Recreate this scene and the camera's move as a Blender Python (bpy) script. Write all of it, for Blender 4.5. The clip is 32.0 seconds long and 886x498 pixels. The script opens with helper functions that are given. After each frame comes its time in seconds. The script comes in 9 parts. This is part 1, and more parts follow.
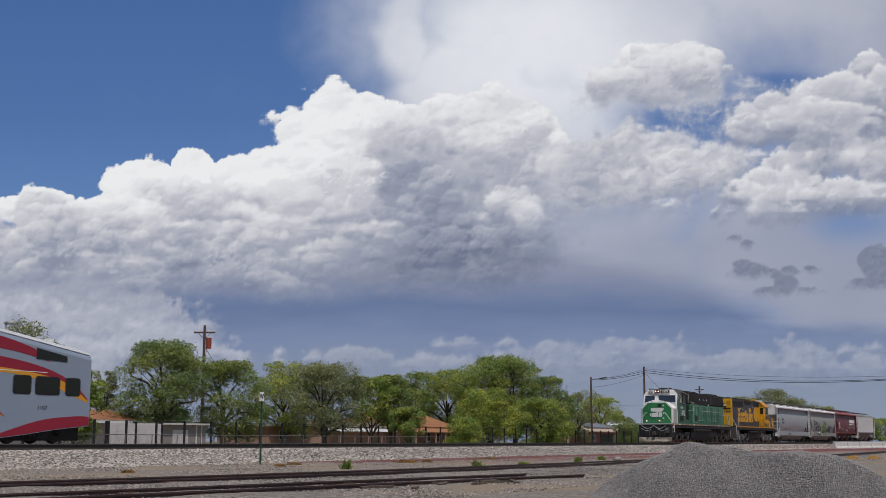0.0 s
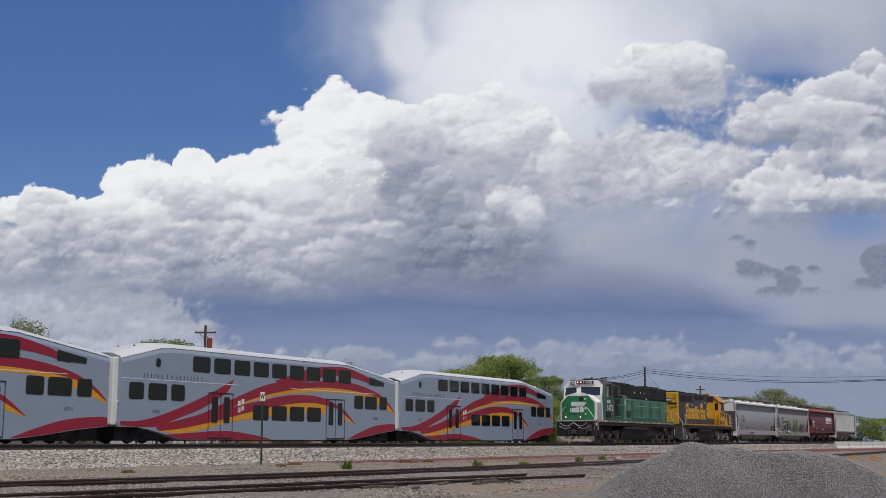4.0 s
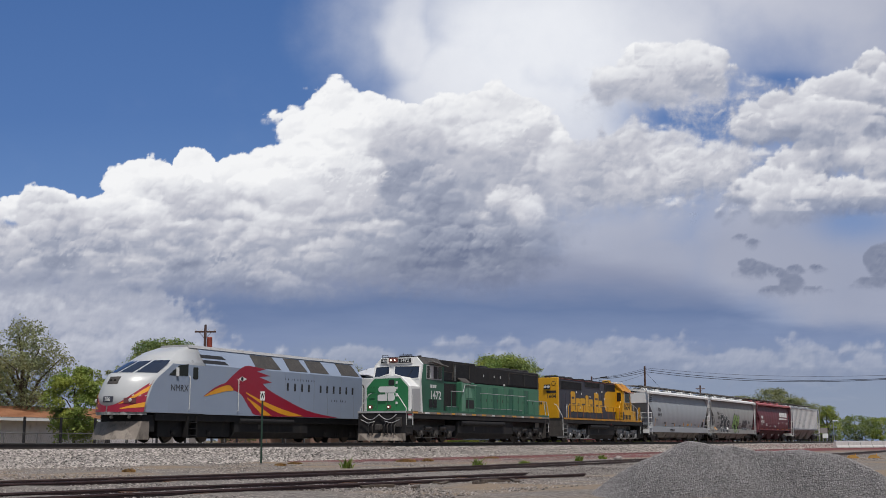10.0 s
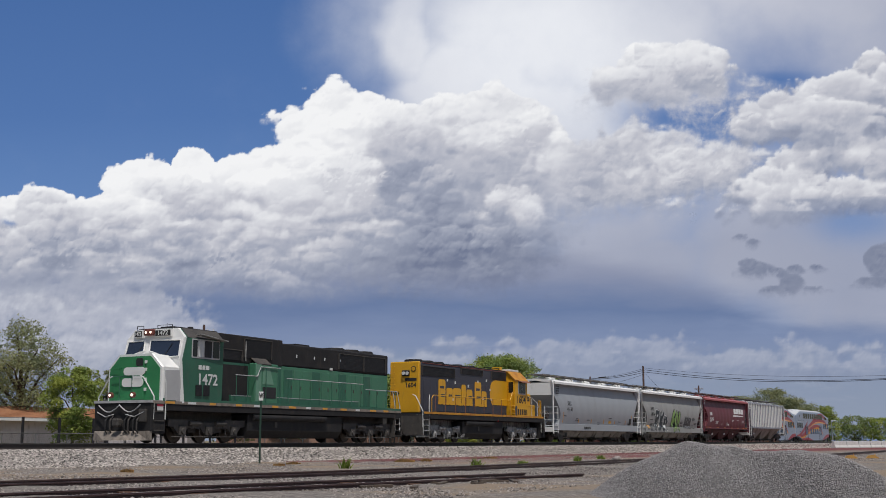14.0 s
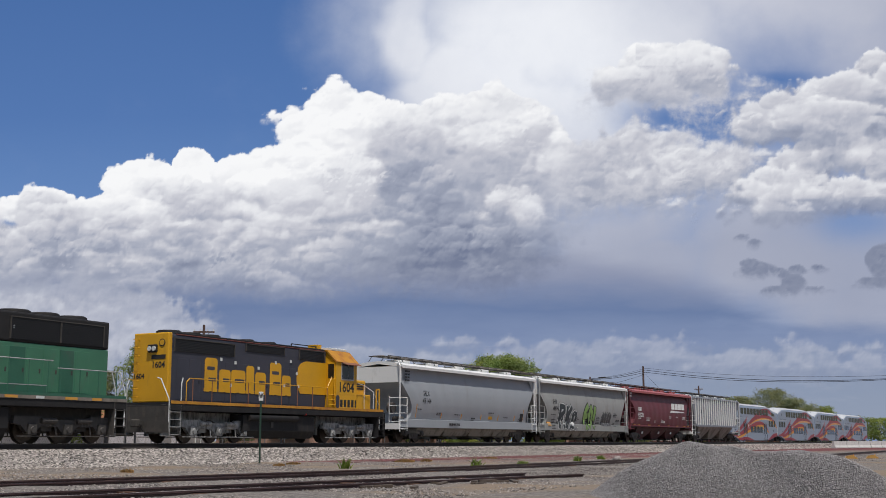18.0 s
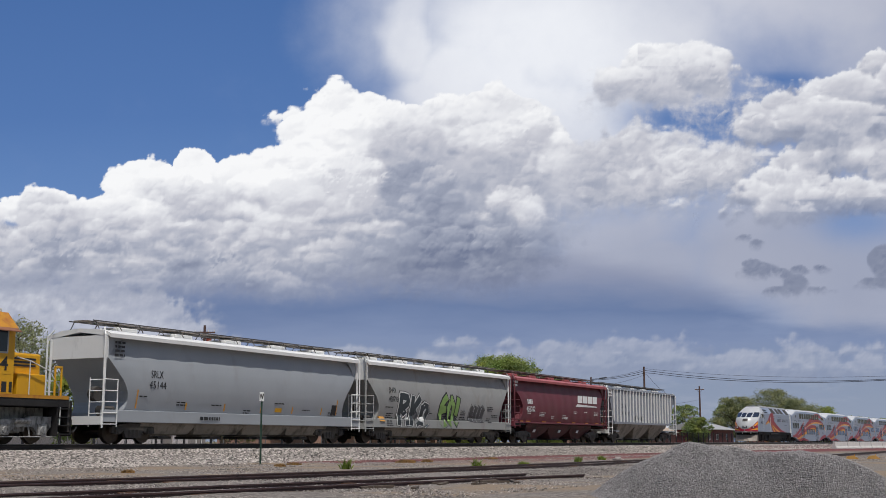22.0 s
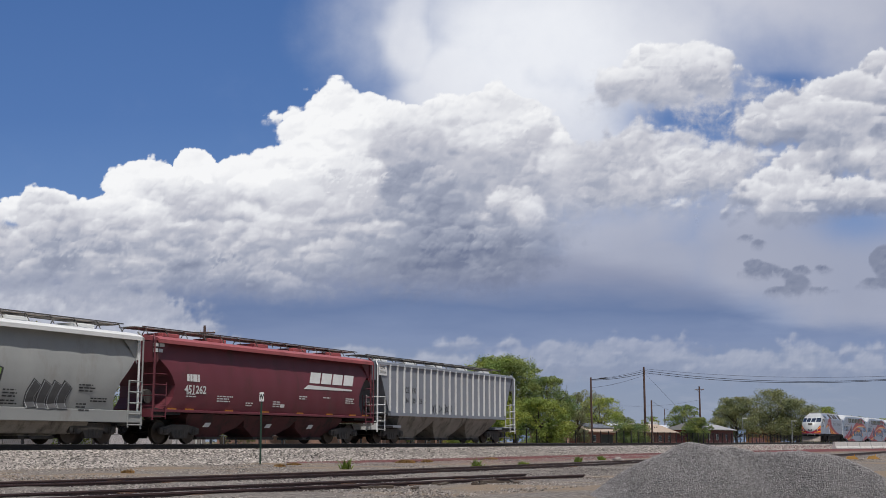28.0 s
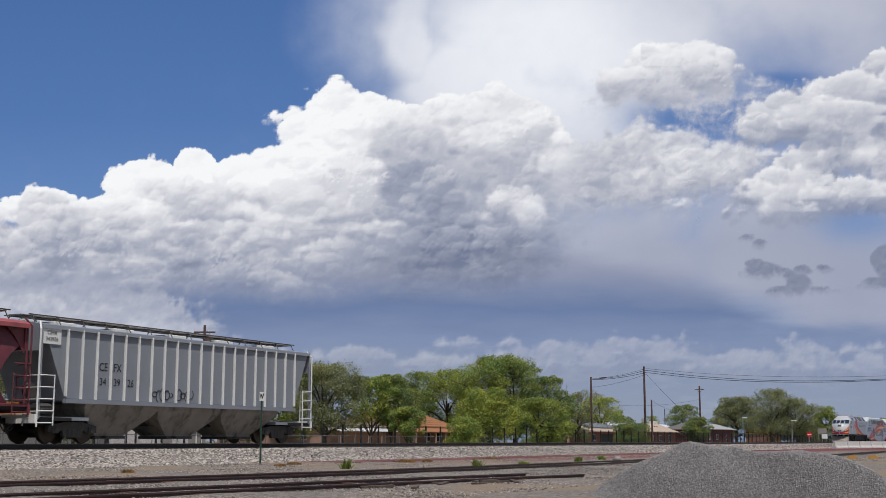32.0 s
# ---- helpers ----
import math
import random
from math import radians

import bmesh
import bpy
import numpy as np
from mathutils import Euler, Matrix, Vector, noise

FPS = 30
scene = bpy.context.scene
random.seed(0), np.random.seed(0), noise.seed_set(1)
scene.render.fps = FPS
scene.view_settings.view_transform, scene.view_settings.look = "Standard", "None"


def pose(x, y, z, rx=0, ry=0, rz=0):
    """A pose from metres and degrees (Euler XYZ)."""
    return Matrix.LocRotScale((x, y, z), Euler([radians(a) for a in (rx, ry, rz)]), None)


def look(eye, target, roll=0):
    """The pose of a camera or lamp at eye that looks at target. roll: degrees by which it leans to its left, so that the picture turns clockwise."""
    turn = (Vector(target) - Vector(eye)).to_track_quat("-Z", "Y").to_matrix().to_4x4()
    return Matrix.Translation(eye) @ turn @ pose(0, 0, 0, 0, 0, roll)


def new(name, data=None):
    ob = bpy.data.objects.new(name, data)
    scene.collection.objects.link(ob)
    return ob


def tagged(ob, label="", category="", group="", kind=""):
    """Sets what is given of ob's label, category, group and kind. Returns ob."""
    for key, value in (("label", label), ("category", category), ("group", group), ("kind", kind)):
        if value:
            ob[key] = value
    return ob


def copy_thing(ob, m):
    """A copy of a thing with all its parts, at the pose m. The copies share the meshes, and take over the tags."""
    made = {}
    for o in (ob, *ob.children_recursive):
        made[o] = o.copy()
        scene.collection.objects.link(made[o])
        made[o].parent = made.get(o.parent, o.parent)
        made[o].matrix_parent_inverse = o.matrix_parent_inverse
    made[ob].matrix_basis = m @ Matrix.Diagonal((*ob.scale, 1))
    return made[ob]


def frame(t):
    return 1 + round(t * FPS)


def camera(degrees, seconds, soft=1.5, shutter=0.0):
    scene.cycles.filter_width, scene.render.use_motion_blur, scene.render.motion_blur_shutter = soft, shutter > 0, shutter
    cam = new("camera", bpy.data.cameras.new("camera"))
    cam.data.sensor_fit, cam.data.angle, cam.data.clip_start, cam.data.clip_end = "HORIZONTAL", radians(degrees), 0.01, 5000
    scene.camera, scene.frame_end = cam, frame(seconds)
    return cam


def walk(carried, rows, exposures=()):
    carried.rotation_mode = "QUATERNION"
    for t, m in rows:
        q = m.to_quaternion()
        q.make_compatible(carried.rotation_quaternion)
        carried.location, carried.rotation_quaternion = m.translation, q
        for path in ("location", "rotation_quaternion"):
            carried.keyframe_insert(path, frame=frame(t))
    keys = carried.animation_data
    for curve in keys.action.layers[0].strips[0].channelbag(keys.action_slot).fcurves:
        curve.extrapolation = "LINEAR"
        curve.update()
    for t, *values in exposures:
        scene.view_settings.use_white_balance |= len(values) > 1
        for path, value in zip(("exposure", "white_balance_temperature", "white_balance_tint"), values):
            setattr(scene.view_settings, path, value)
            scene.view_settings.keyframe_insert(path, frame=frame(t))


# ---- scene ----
TAU = 2 * math.pi
HEADING, TILT, EYE_Z = 28.16, 9.083, 0.1
cam = camera(40.37, 32.0, soft=0.42, shutter=0.12)


def view_pose(yaw, nod):
    """The camera stands still; yaw and nod are its small wobbles, in degrees."""
    return pose(0, 0, EYE_Z, 90 + TILT + nod, 0, HEADING - 90 + yaw)


walk(cam, [
    (0, view_pose(0, 0)), (1.2, view_pose(0, 0)), (2.5, view_pose(0.05, 0)), (3.5, view_pose(0.035, 0)), (5.5, view_pose(0.05, 0)),
    (6.2, view_pose(0.035, -0.03)), (8.5, view_pose(0.035, -0.045)), (10.5, view_pose(0.03, -0.03)), (12, view_pose(-0.02, -0.03)),
    (14.5, view_pose(-0.035, -0.03)), (18.5, view_pose(-0.035, -0.02)), (20, view_pose(0, 0)), (25, view_pose(0, 0)),
    (28, view_pose(-0.005, 0.01)), (30, view_pose(0, 0)), (31.2, view_pose(-0.01, -0.02)), (32, view_pose(0, -0.01))],
    exposures=((0, -0.16), (1, -0.15), (3, -0.11), (7, -0.09), (10, -0.02), (13, -0.05), (17, 0.0), (20, 0.03), (25, 0.0), (32, 0.01)))

# ---- light: high summer sun with a hazy, clouded sky ----
SUN_DIR = Vector((-0.27, -0.29, 0.92)).normalized()
world = bpy.data.worlds.new("sky")
scene.world = world
world.use_nodes = True
wn = world.node_tree.nodes
sky_tex = wn.new("ShaderNodeTexSky")
sky_tex.sky_type = "NISHITA"
sky_tex.sun_disc = False
sky_tex.sun_elevation = math.asin(SUN_DIR.z)
sky_tex.sun_rotation = math.atan2(SUN_DIR.x, SUN_DIR.y) % TAU
sky_tex.dust_density = 1.5
wn["Background"].inputs[1].default_value = 0.066
world.node_tree.links.new(sky_tex.outputs[0], wn["Background"].inputs[0])
sun = new("sun", bpy.data.lights.new("sun", "SUN"))
sun.data.energy = 3.4
sun.data.angle = radians(0.6)
sun.data.color = (1.0, 0.955, 0.89)
sun.matrix_world = look(SUN_DIR * 100, (0, 0, 0))

# ---- materials ----
def node(nt, kind, **values):
    n = nt.nodes.new(kind)
    for key, value in values.items():
        n.inputs[key.replace("_", " ")].default_value = value
    return n


def mat(name, rgb, rough=0.6, metal=0.0, var=0.18, size=2.0, bump=0.15, dirt=None, dirt_amount=0.0, islands=0.0, grain=40.0, spec=0.5):
    """A painted, worn or mineral surface: base colour varied at two scales, fine relief, and dirt in patches of its own."""
    m = bpy.data.materials.new(name)
    m.use_nodes = True
    nt = m.node_tree
    li = nt.links.new
    bsdf = nt.nodes["Principled BSDF"]
    bsdf.inputs["Metallic"].default_value = metal
    bsdf.inputs["Specular IOR Level"].default_value = spec
    co = nt.nodes.new("ShaderNodeTexCoord")
    big = node(nt, "ShaderNodeTexNoise", Scale=size, Detail=4.0, Roughness=0.6)
    fine = node(nt, "ShaderNodeTexNoise", Scale=grain, Detail=3.0, Roughness=0.6)
    li(co.outputs["Object"], big.inputs["Vector"])
    li(co.outputs["Object"], fine.inputs["Vector"])
    mixv = nt.nodes.new("ShaderNodeMath")
    mixv.operation = "MULTIPLY_ADD"
    mixv.inputs[1].default_value = 0.6
    li(big.outputs["Fac"], mixv.inputs[0])
    half = nt.nodes.new("ShaderNodeMath")
    half.operation = "MULTIPLY"
    half.inputs[1].default_value = 0.4
    li(fine.outputs["Fac"], half.inputs[0])
    li(half.outputs[0], mixv.inputs[2])
    ramp = nt.nodes.new("ShaderNodeMapRange")
    ramp.inputs["From Min"].default_value, ramp.inputs["From Max"].default_value = 0.3, 0.7
    ramp.inputs["To Min"].default_value, ramp.inputs["To Max"].default_value = 1 - var, 1 + var
    li(mixv.outputs[0], ramp.inputs["Value"])
    last = ramp.outputs[0]
    if islands:
        geo = nt.nodes.new("ShaderNodeNewGeometry")
        isl = nt.nodes.new("ShaderNodeMapRange")
        isl.inputs["To Min"].default_value, isl.inputs["To Max"].default_value = 1 - islands, 1 + islands
        li(geo.outputs["Random Per Island"], isl.inputs["Value"])
        mul = nt.nodes.new("ShaderNodeMath")
        mul.operation = "MULTIPLY"
        li(last, mul.inputs[0]), li(isl.outputs[0], mul.inputs[1])
        last = mul.outputs[0]
    vm = nt.nodes.new("ShaderNodeVectorMath")
    vm.operation = "SCALE"
    vm.inputs[0].default_value = rgb
    li(last, vm.inputs["Scale"])
    colour = vm.outputs[0]
    if dirt is not None:
        dn = node(nt, "ShaderNodeTexNoise", Scale=size * 1.7, Detail=6.0, Roughness=0.7)
        mp = nt.nodes.new("ShaderNodeMapping")
        mp.inputs["Scale"].default_value = (1.0, 1.0, 0.35)
        mp.inputs["Location"].default_value = (3.1, 7.7, 1.3)
        li(co.outputs["Object"], mp.inputs["Vector"]), li(mp.outputs[0], dn.inputs["Vector"])
        dr = nt.nodes.new("ShaderNodeMapRange")
        dr.inputs["From Min"].default_value, dr.inputs["From Max"].default_value = 0.62 - 0.3 * dirt_amount, 0.78 - 0.2 * dirt_amount
        dr.inputs["To Max"].default_value = min(1, 0.45 + dirt_amount)
        li(dn.outputs["Fac"], dr.inputs["Value"])
        mx = nt.nodes.new("ShaderNodeMix")
        mx.data_type = "RGBA"
        mx.inputs[7].default_value = (*dirt, 1)
        li(dr.outputs[0], mx.inputs[0]), li(colour, mx.inputs[6])
        colour = mx.outputs[2]
    li(colour, bsdf.inputs["Base Color"])
    rr = nt.nodes.new("ShaderNodeMapRange")
    rr.inputs["To Min"].default_value, rr.inputs["To Max"].default_value = max(0.03, rough - 0.1), min(1, rough + 0.1)
    li(big.outputs["Fac"], rr.inputs["Value"]), li(rr.outputs[0], bsdf.inputs["Roughness"])
    if bump:
        bp = node(nt, "ShaderNodeBump", Strength=bump, Distance=0.02)
        li(fine.outputs["Fac"], bp.inputs["Height"]), li(bp.outputs[0], bsdf.inputs["Normal"])
    return m


def glow(name, rgb, power):
    m = bpy.data.materials.new(name)
    m.use_nodes = True
    b = m.node_tree.nodes["Principled BSDF"]
    b.inputs["Base Color"].default_value = (*rgb, 1)
    b.inputs["Emission Color"].default_value = (*rgb, 1)
    b.inputs["Emission Strength"].default_value = power
    return m


M_SILVER = mat("silver_paint", (0.275, 0.325, 0.425), 0.32, 0.0, 0.05, 0.7, 0.02, (0.32, 0.35, 0.39), 0.1)
M_NOSESILVER = mat("pale_silver_nose_paint", (0.48, 0.49, 0.50), 0.3, 0.0, 0.06, 0.8, 0.02, (0.36, 0.35, 0.34), 0.15)
M_ROOFWHITE = mat("white_roof_paint", (0.54, 0.55, 0.57), 0.4, 0, 0.06, 0.8, 0.03, (0.45, 0.44, 0.42), 0.1)
M_RED = mat("red_vinyl", (0.30, 0.016, 0.040), 0.35, 0, 0.06, 1.0, 0.02)
M_YELLOW = mat("orange_yellow_vinyl", (0.72, 0.32, 0.025), 0.35, 0, 0.06, 1.0, 0.02)
M_WHITE = mat("white_paint", (0.74, 0.74, 0.73), 0.45, 0, 0.06, 1.2, 0.03, (0.4, 0.38, 0.35), 0.12)
M_GLASS = mat("dark_window_glass", (0.010, 0.011, 0.013), 0.06, 0, 0.1, 0.5, 0.0, spec=0.5)
M_BLACK = mat("black_grimy_steel", (0.024, 0.023, 0.024), 0.7, 0.1, 0.4, 1.5, 0.25, (0.055, 0.045, 0.038), 0.25, spec=0.3)
M_TRUCK = mat("dusty_truck_steel", (0.07, 0.064, 0.06), 0.7, 0.2, 0.35, 3.0, 0.3, (0.13, 0.11, 0.09), 0.3)
M_TRUCKGREY = mat("silver_truck_paint", (0.34, 0.34, 0.335), 0.6, 0.1, 0.4, 3.0, 0.3, (0.04, 0.036, 0.033), 0.55)
M_WHEEL = mat("rolled_wheel_steel", (0.07, 0.055, 0.045), 0.5, 0.6, 0.3, 4.0, 0.1)
M_GREEN = mat("dusty_green_paint", (0.055, 0.178, 0.106), 0.38, 0, 0.18, 0.9, 0.04, (0.085, 0.13, 0.10), 0.3)
M_ORANGE = mat("orange_reflector", (0.62, 0.30, 0.05), 0.45, 0, 0.1, 2.0, 0.05, (0.3, 0.2, 0.1), 0.25)
M_NOSEGREEN = mat("bright_green_paint", (0.03, 0.20, 0.075), 0.4, 0, 0.15, 0.9, 0.04, (0.06, 0.12, 0.07), 0.14)
M_PALEGREEN = mat("sun_faded_green_paint", (0.13, 0.27, 0.19), 0.5, 0, 0.2, 0.9, 0.04, (0.08, 0.12, 0.09), 0.2)
M_SILLGREY = mat("worn_pale_grey_paint", (0.40, 0.40, 0.41), 0.5, 0, 0.12, 1.5, 0.05, (0.2, 0.18, 0.16), 0.25)
M_PLOUGH = mat("scuffed_plough_steel", (0.24, 0.205, 0.175), 0.6, 0.1, 0.3, 2.0, 0.2, (0.07, 0.06, 0.05), 0.4)
M_RUSTRED = mat("dull_red_housing_paint", (0.16, 0.045, 0.035), 0.5, 0, 0.2, 2.0, 0.1, (0.07, 0.05, 0.045), 0.3)
M_CABGLASS = mat("tinted_windscreen_glass", (0.025, 0.035, 0.06), 0.08, 0.0, 0.05, 1.0, 0.0, (0.05, 0.06, 0.09), 0.2)
M_DKGREEN = mat("faded_green_hood_paint", (0.032, 0.122, 0.078), 0.5, 0, 0.22, 0.8, 0.05, (0.07, 0.085, 0.075), 0.25)
M_BLUE = mat("dark_blue_hood_paint", (0.045, 0.046, 0.064), 0.5, 0, 0.2, 0.8, 0.05, (0.06, 0.058, 0.06), 0.22)
M_YEL = mat("freight_yellow_paint", (0.66, 0.34, 0.012), 0.42, 0, 0.1, 0.9, 0.04, (0.32, 0.18, 0.04), 0.14)
M_YELWORN = mat("rust_stained_yellow_paint", (0.50, 0.23, 0.022), 0.55, 0, 0.15, 1.2, 0.06, (0.30, 0.09, 0.03), 0.42)
M_RUSTVISOR = mat("brown_visor_paint", (0.24, 0.10, 0.055), 0.6, 0, 0.15, 2.0, 0.06, (0.12, 0.05, 0.03), 0.3)
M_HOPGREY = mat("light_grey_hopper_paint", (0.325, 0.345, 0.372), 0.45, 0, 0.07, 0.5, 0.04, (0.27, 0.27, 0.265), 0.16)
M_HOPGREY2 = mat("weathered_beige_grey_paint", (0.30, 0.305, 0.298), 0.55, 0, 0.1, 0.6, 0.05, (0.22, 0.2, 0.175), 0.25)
# Bright white of roofs, ladders and plates; on the ribs a painted highlight.
M_HOPTOP = mat("bright_white_and_rib_highlight", (0.74, 0.74, 0.73), 0.45, 0, 0.06, 0.8, 0.03, (0.4, 0.4, 0.39), 0.1)
# Lighter than the red of the sides, for roof and hatches.
M_HOPREDTOP = mat("lighter_red_roof_paint", (0.36, 0.095, 0.10), 0.5, 0, 0.13, 0.6, 0.05, (0.16, 0.05, 0.05), 0.2)
M_HOPRED = mat("mineral_red_paint", (0.14, 0.031, 0.043), 0.5, 0, 0.15, 0.6, 0.05, (0.075, 0.034, 0.03), 0.3)
# Shade under the red car, with its grime, put into a darker red.
M_REDBAY = mat("shaded_grimy_red_bay_paint", (0.085, 0.026, 0.03), 0.8, 0, 0.25, 1.2, 0.1, (0.03, 0.022, 0.02), 0.45)
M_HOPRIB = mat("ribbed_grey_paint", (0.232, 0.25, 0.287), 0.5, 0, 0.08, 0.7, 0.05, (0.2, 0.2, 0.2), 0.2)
M_HOPBAY = mat("dusty_hopper_bay", (0.27, 0.245, 0.215), 0.75, 0, 0.25, 1.2, 0.1, (0.05, 0.045, 0.04), 0.4)
M_RUST = mat("rusty_rail", (0.078, 0.046, 0.046), 0.5, 0.3, 0.3, 3.0, 0.3, (0.03, 0.02, 0.02), 0.3)
M_JOINT = mat("brown_joint_steel", (0.12, 0.065, 0.045), 0.7, 0.2, 0.3, 6.0, 0.3)
M_RAIL = mat("main_line_rail_web", (0.05, 0.042, 0.04), 0.6, 0.4, 0.25, 2.0, 0.2)
M_RAILTOP = mat("polished_rail_head", (0.35, 0.34, 0.34), 0.28, 0.9, 0.1, 2.0, 0.05)
M_TIE = mat("creosoted_tie_wood", (0.075, 0.055, 0.042), 0.85, 0, 0.35, 3.0, 0.5, (0.2, 0.18, 0.15), 0.3)
M_GALV = mat("galvanised_steel", (0.36, 0.37, 0.38), 0.5, 0.5, 0.15, 3.0, 0.08)
M_POSTGREEN = mat("dark_green_post_paint", (0.02, 0.05, 0.035), 0.5, 0.2, 0.15, 2.0, 0.05)
M_FENCE = mat("black_fence_paint", (0.02, 0.018, 0.024), 0.5, 0.2, 0.15, 2.0, 0.05)
M_INK = mat("black_lettering", (0.02, 0.02, 0.022), 0.6, 0, 0.1, 2.0, 0.0)
M_PALE = mat("pale_stencil_lettering", (0.62, 0.63, 0.62), 0.6, 0, 0.1, 2.0, 0.0)
M_STONE = mat("grey_ballast_stone", (0.232, 0.22, 0.222), 0.85, 0, 0.2, 9.0, 0.3, islands=0.36)
# Bed of the heap: shade in the gaps between stones, put into its colour.
M_STONEDARK = mat("gap_shaded_stone_bed", (0.15, 0.143, 0.152), 0.95, 0, 0.3, 14.0, 0.5)
M_STONEPALE = mat("pale_ballast_stone", (0.31, 0.28, 0.26), 0.9, 0, 0.25, 9.0, 0.3, islands=0.8)
M_STONEMID = mat("dusty_brown_gravel", (0.24, 0.212, 0.195), 0.9, 0, 0.25, 9.0, 0.3, islands=0.6)
M_STONERED = mat("dark_red_gravel", (0.17, 0.07, 0.072), 0.9, 0, 0.25, 9.0, 0.3, islands=0.5)
M_BARK = mat("grey_brown_bark", (0.085, 0.066, 0.05), 0.9, 0, 0.3, 4.0, 0.6)
M_POLE = mat("weathered_pole_wood", (0.10, 0.058, 0.05), 0.85, 0, 0.25, 2.5, 0.3)
M_TERRA = mat("terracotta_shingle", (0.31, 0.14, 0.066), 0.85, 0, 0.25, 2.5, 0.4, islands=0.12)
M_STUCCO = mat("dusty_stucco", (0.26, 0.235, 0.23), 0.9, 0, 0.12, 1.0, 0.2, (0.18, 0.15, 0.13), 0.2)
M_PINK = mat("pink_adobe_stucco", (0.40, 0.24, 0.19), 0.9, 0, 0.14, 1.0, 0.2, (0.26, 0.15, 0.11), 0.2)
M_BRICK = mat("red_brick", (0.23, 0.10, 0.085), 0.9, 0, 0.2, 5.0, 0.4)
M_WHITEWALL = mat("peeling_white_block", (0.6, 0.56, 0.58), 0.85, 0, 0.12, 1.6, 0.3, (0.33, 0.29, 0.3), 0.28)
M_TANROOF = mat("tan_sheet_roof", (0.42, 0.33, 0.26), 0.8, 0, 0.12, 1.2, 0.15)
M_METALROOF = mat("bright_metal_roof", (0.72, 0.74, 0.78), 0.35, 0.3, 0.06, 0.7, 0.05)
M_GREYROOF = mat("pale_grey_roof_sheet", (0.36, 0.36, 0.37), 0.6, 0.1, 0.1, 0.8, 0.1)
M_DARKRED = mat("dark_red_barn_paint", (0.12, 0.028, 0.032), 0.7, 0, 0.15, 1.0, 0.1)
M_CONC = mat("pale_concrete", (0.55, 0.54, 0.52), 0.85, 0, 0.1, 2.0, 0.2, (0.32, 0.3, 0.28), 0.2)
M_TRANSF = mat("red_transformer_paint", (0.30, 0.06, 0.04), 0.5, 0.1, 0.12, 3.0, 0.05)
M_SIGNRED = mat("red_sign_sheet", (0.55, 0.03, 0.03), 0.5, 0, 0.06, 3.0, 0.0)
M_SOLAR = mat("solar_cell_glass", (0.02, 0.025, 0.04), 0.15, 0.2, 0.15, 3.0, 0.0)
M_LAMPON = glow("lit_headlight", (1.0, 0.88, 0.74), 1.3)
M_ORANGEBLOCK = mat("yellow_wheel_stop", (0.46, 0.26, 0.07), 0.7, 0, 0.15, 2.0, 0.1, (0.3, 0.2, 0.1), 0.2)
M_FENCEGREY = mat("dull_fence_steel", (0.16, 0.16, 0.165), 0.6, 0.3, 0.15, 3.0, 0.08)

# ---- building helpers ----
def part(name, bm, material, parent=None, label="", smooth=False):
    """Links a bmesh as one mesh object, under a thing or a part."""
    me = bpy.data.meshes.new(name)
    bmesh.ops.recalc_face_normals(bm, faces=bm.faces[:])
    bm.to_mesh(me)
    bm.free()
    if smooth:
        me.shade_smooth()
    me.materials.append(material)
    ob = new(name, me)
    if parent is not None:
        ob.parent = parent
    if label:
        ob["label"] = label
    return ob


def same(name, ob, parent, m=None):
    """Another object on the mesh of ob."""
    o = new(name, ob.data)
    o.parent = parent
    if m is not None:
        o.matrix_basis = m
    return o


def bx(bm, x0, x1, y0, y1, z0, z1, bevel=0.0):
    vs = [bm.verts.new((x, y, z)) for z in (z0, z1) for y in (y0, y1) for x in (x0, x1)]
    fs = [bm.faces.new([vs[i] for i in q]) for q in ((0, 2, 3, 1), (4, 5, 7, 6), (0, 1, 5, 4), (2, 6, 7, 3), (0, 4, 6, 2), (1, 3, 7, 5))]
    if bevel:
        es = {e for f in fs for e in f.edges}
        bmesh.ops.bevel(bm, geom=list(es), offset=bevel, segments=2, affect="EDGES", profile=0.5)
    return bm


def box(*a, bevel=0.0):
    return bx(bmesh.new(), *a, bevel=bevel)


def rod(bm, p0, p1, r0, r1=None, n=8):
    p0, p1 = Vector(p0), Vector(p1)
    r1 = r0 if r1 is None else r1
    q = (p1 - p0).to_track_quat("Z", "Y")
    rings = []
    for p, r in ((p0, r0), (p1, r1)):
        rings.append([bm.verts.new(p + q @ Vector((r * math.cos(TAU * i / n), r * math.sin(TAU * i / n), 0))) for i in range(n)])
    for i in range(n):
        bm.faces.new((rings[0][i], rings[0][(i + 1) % n], rings[1][(i + 1) % n], rings[1][i]))
    bm.faces.new(rings[0][::-1]), bm.faces.new(rings[1])
    return bm


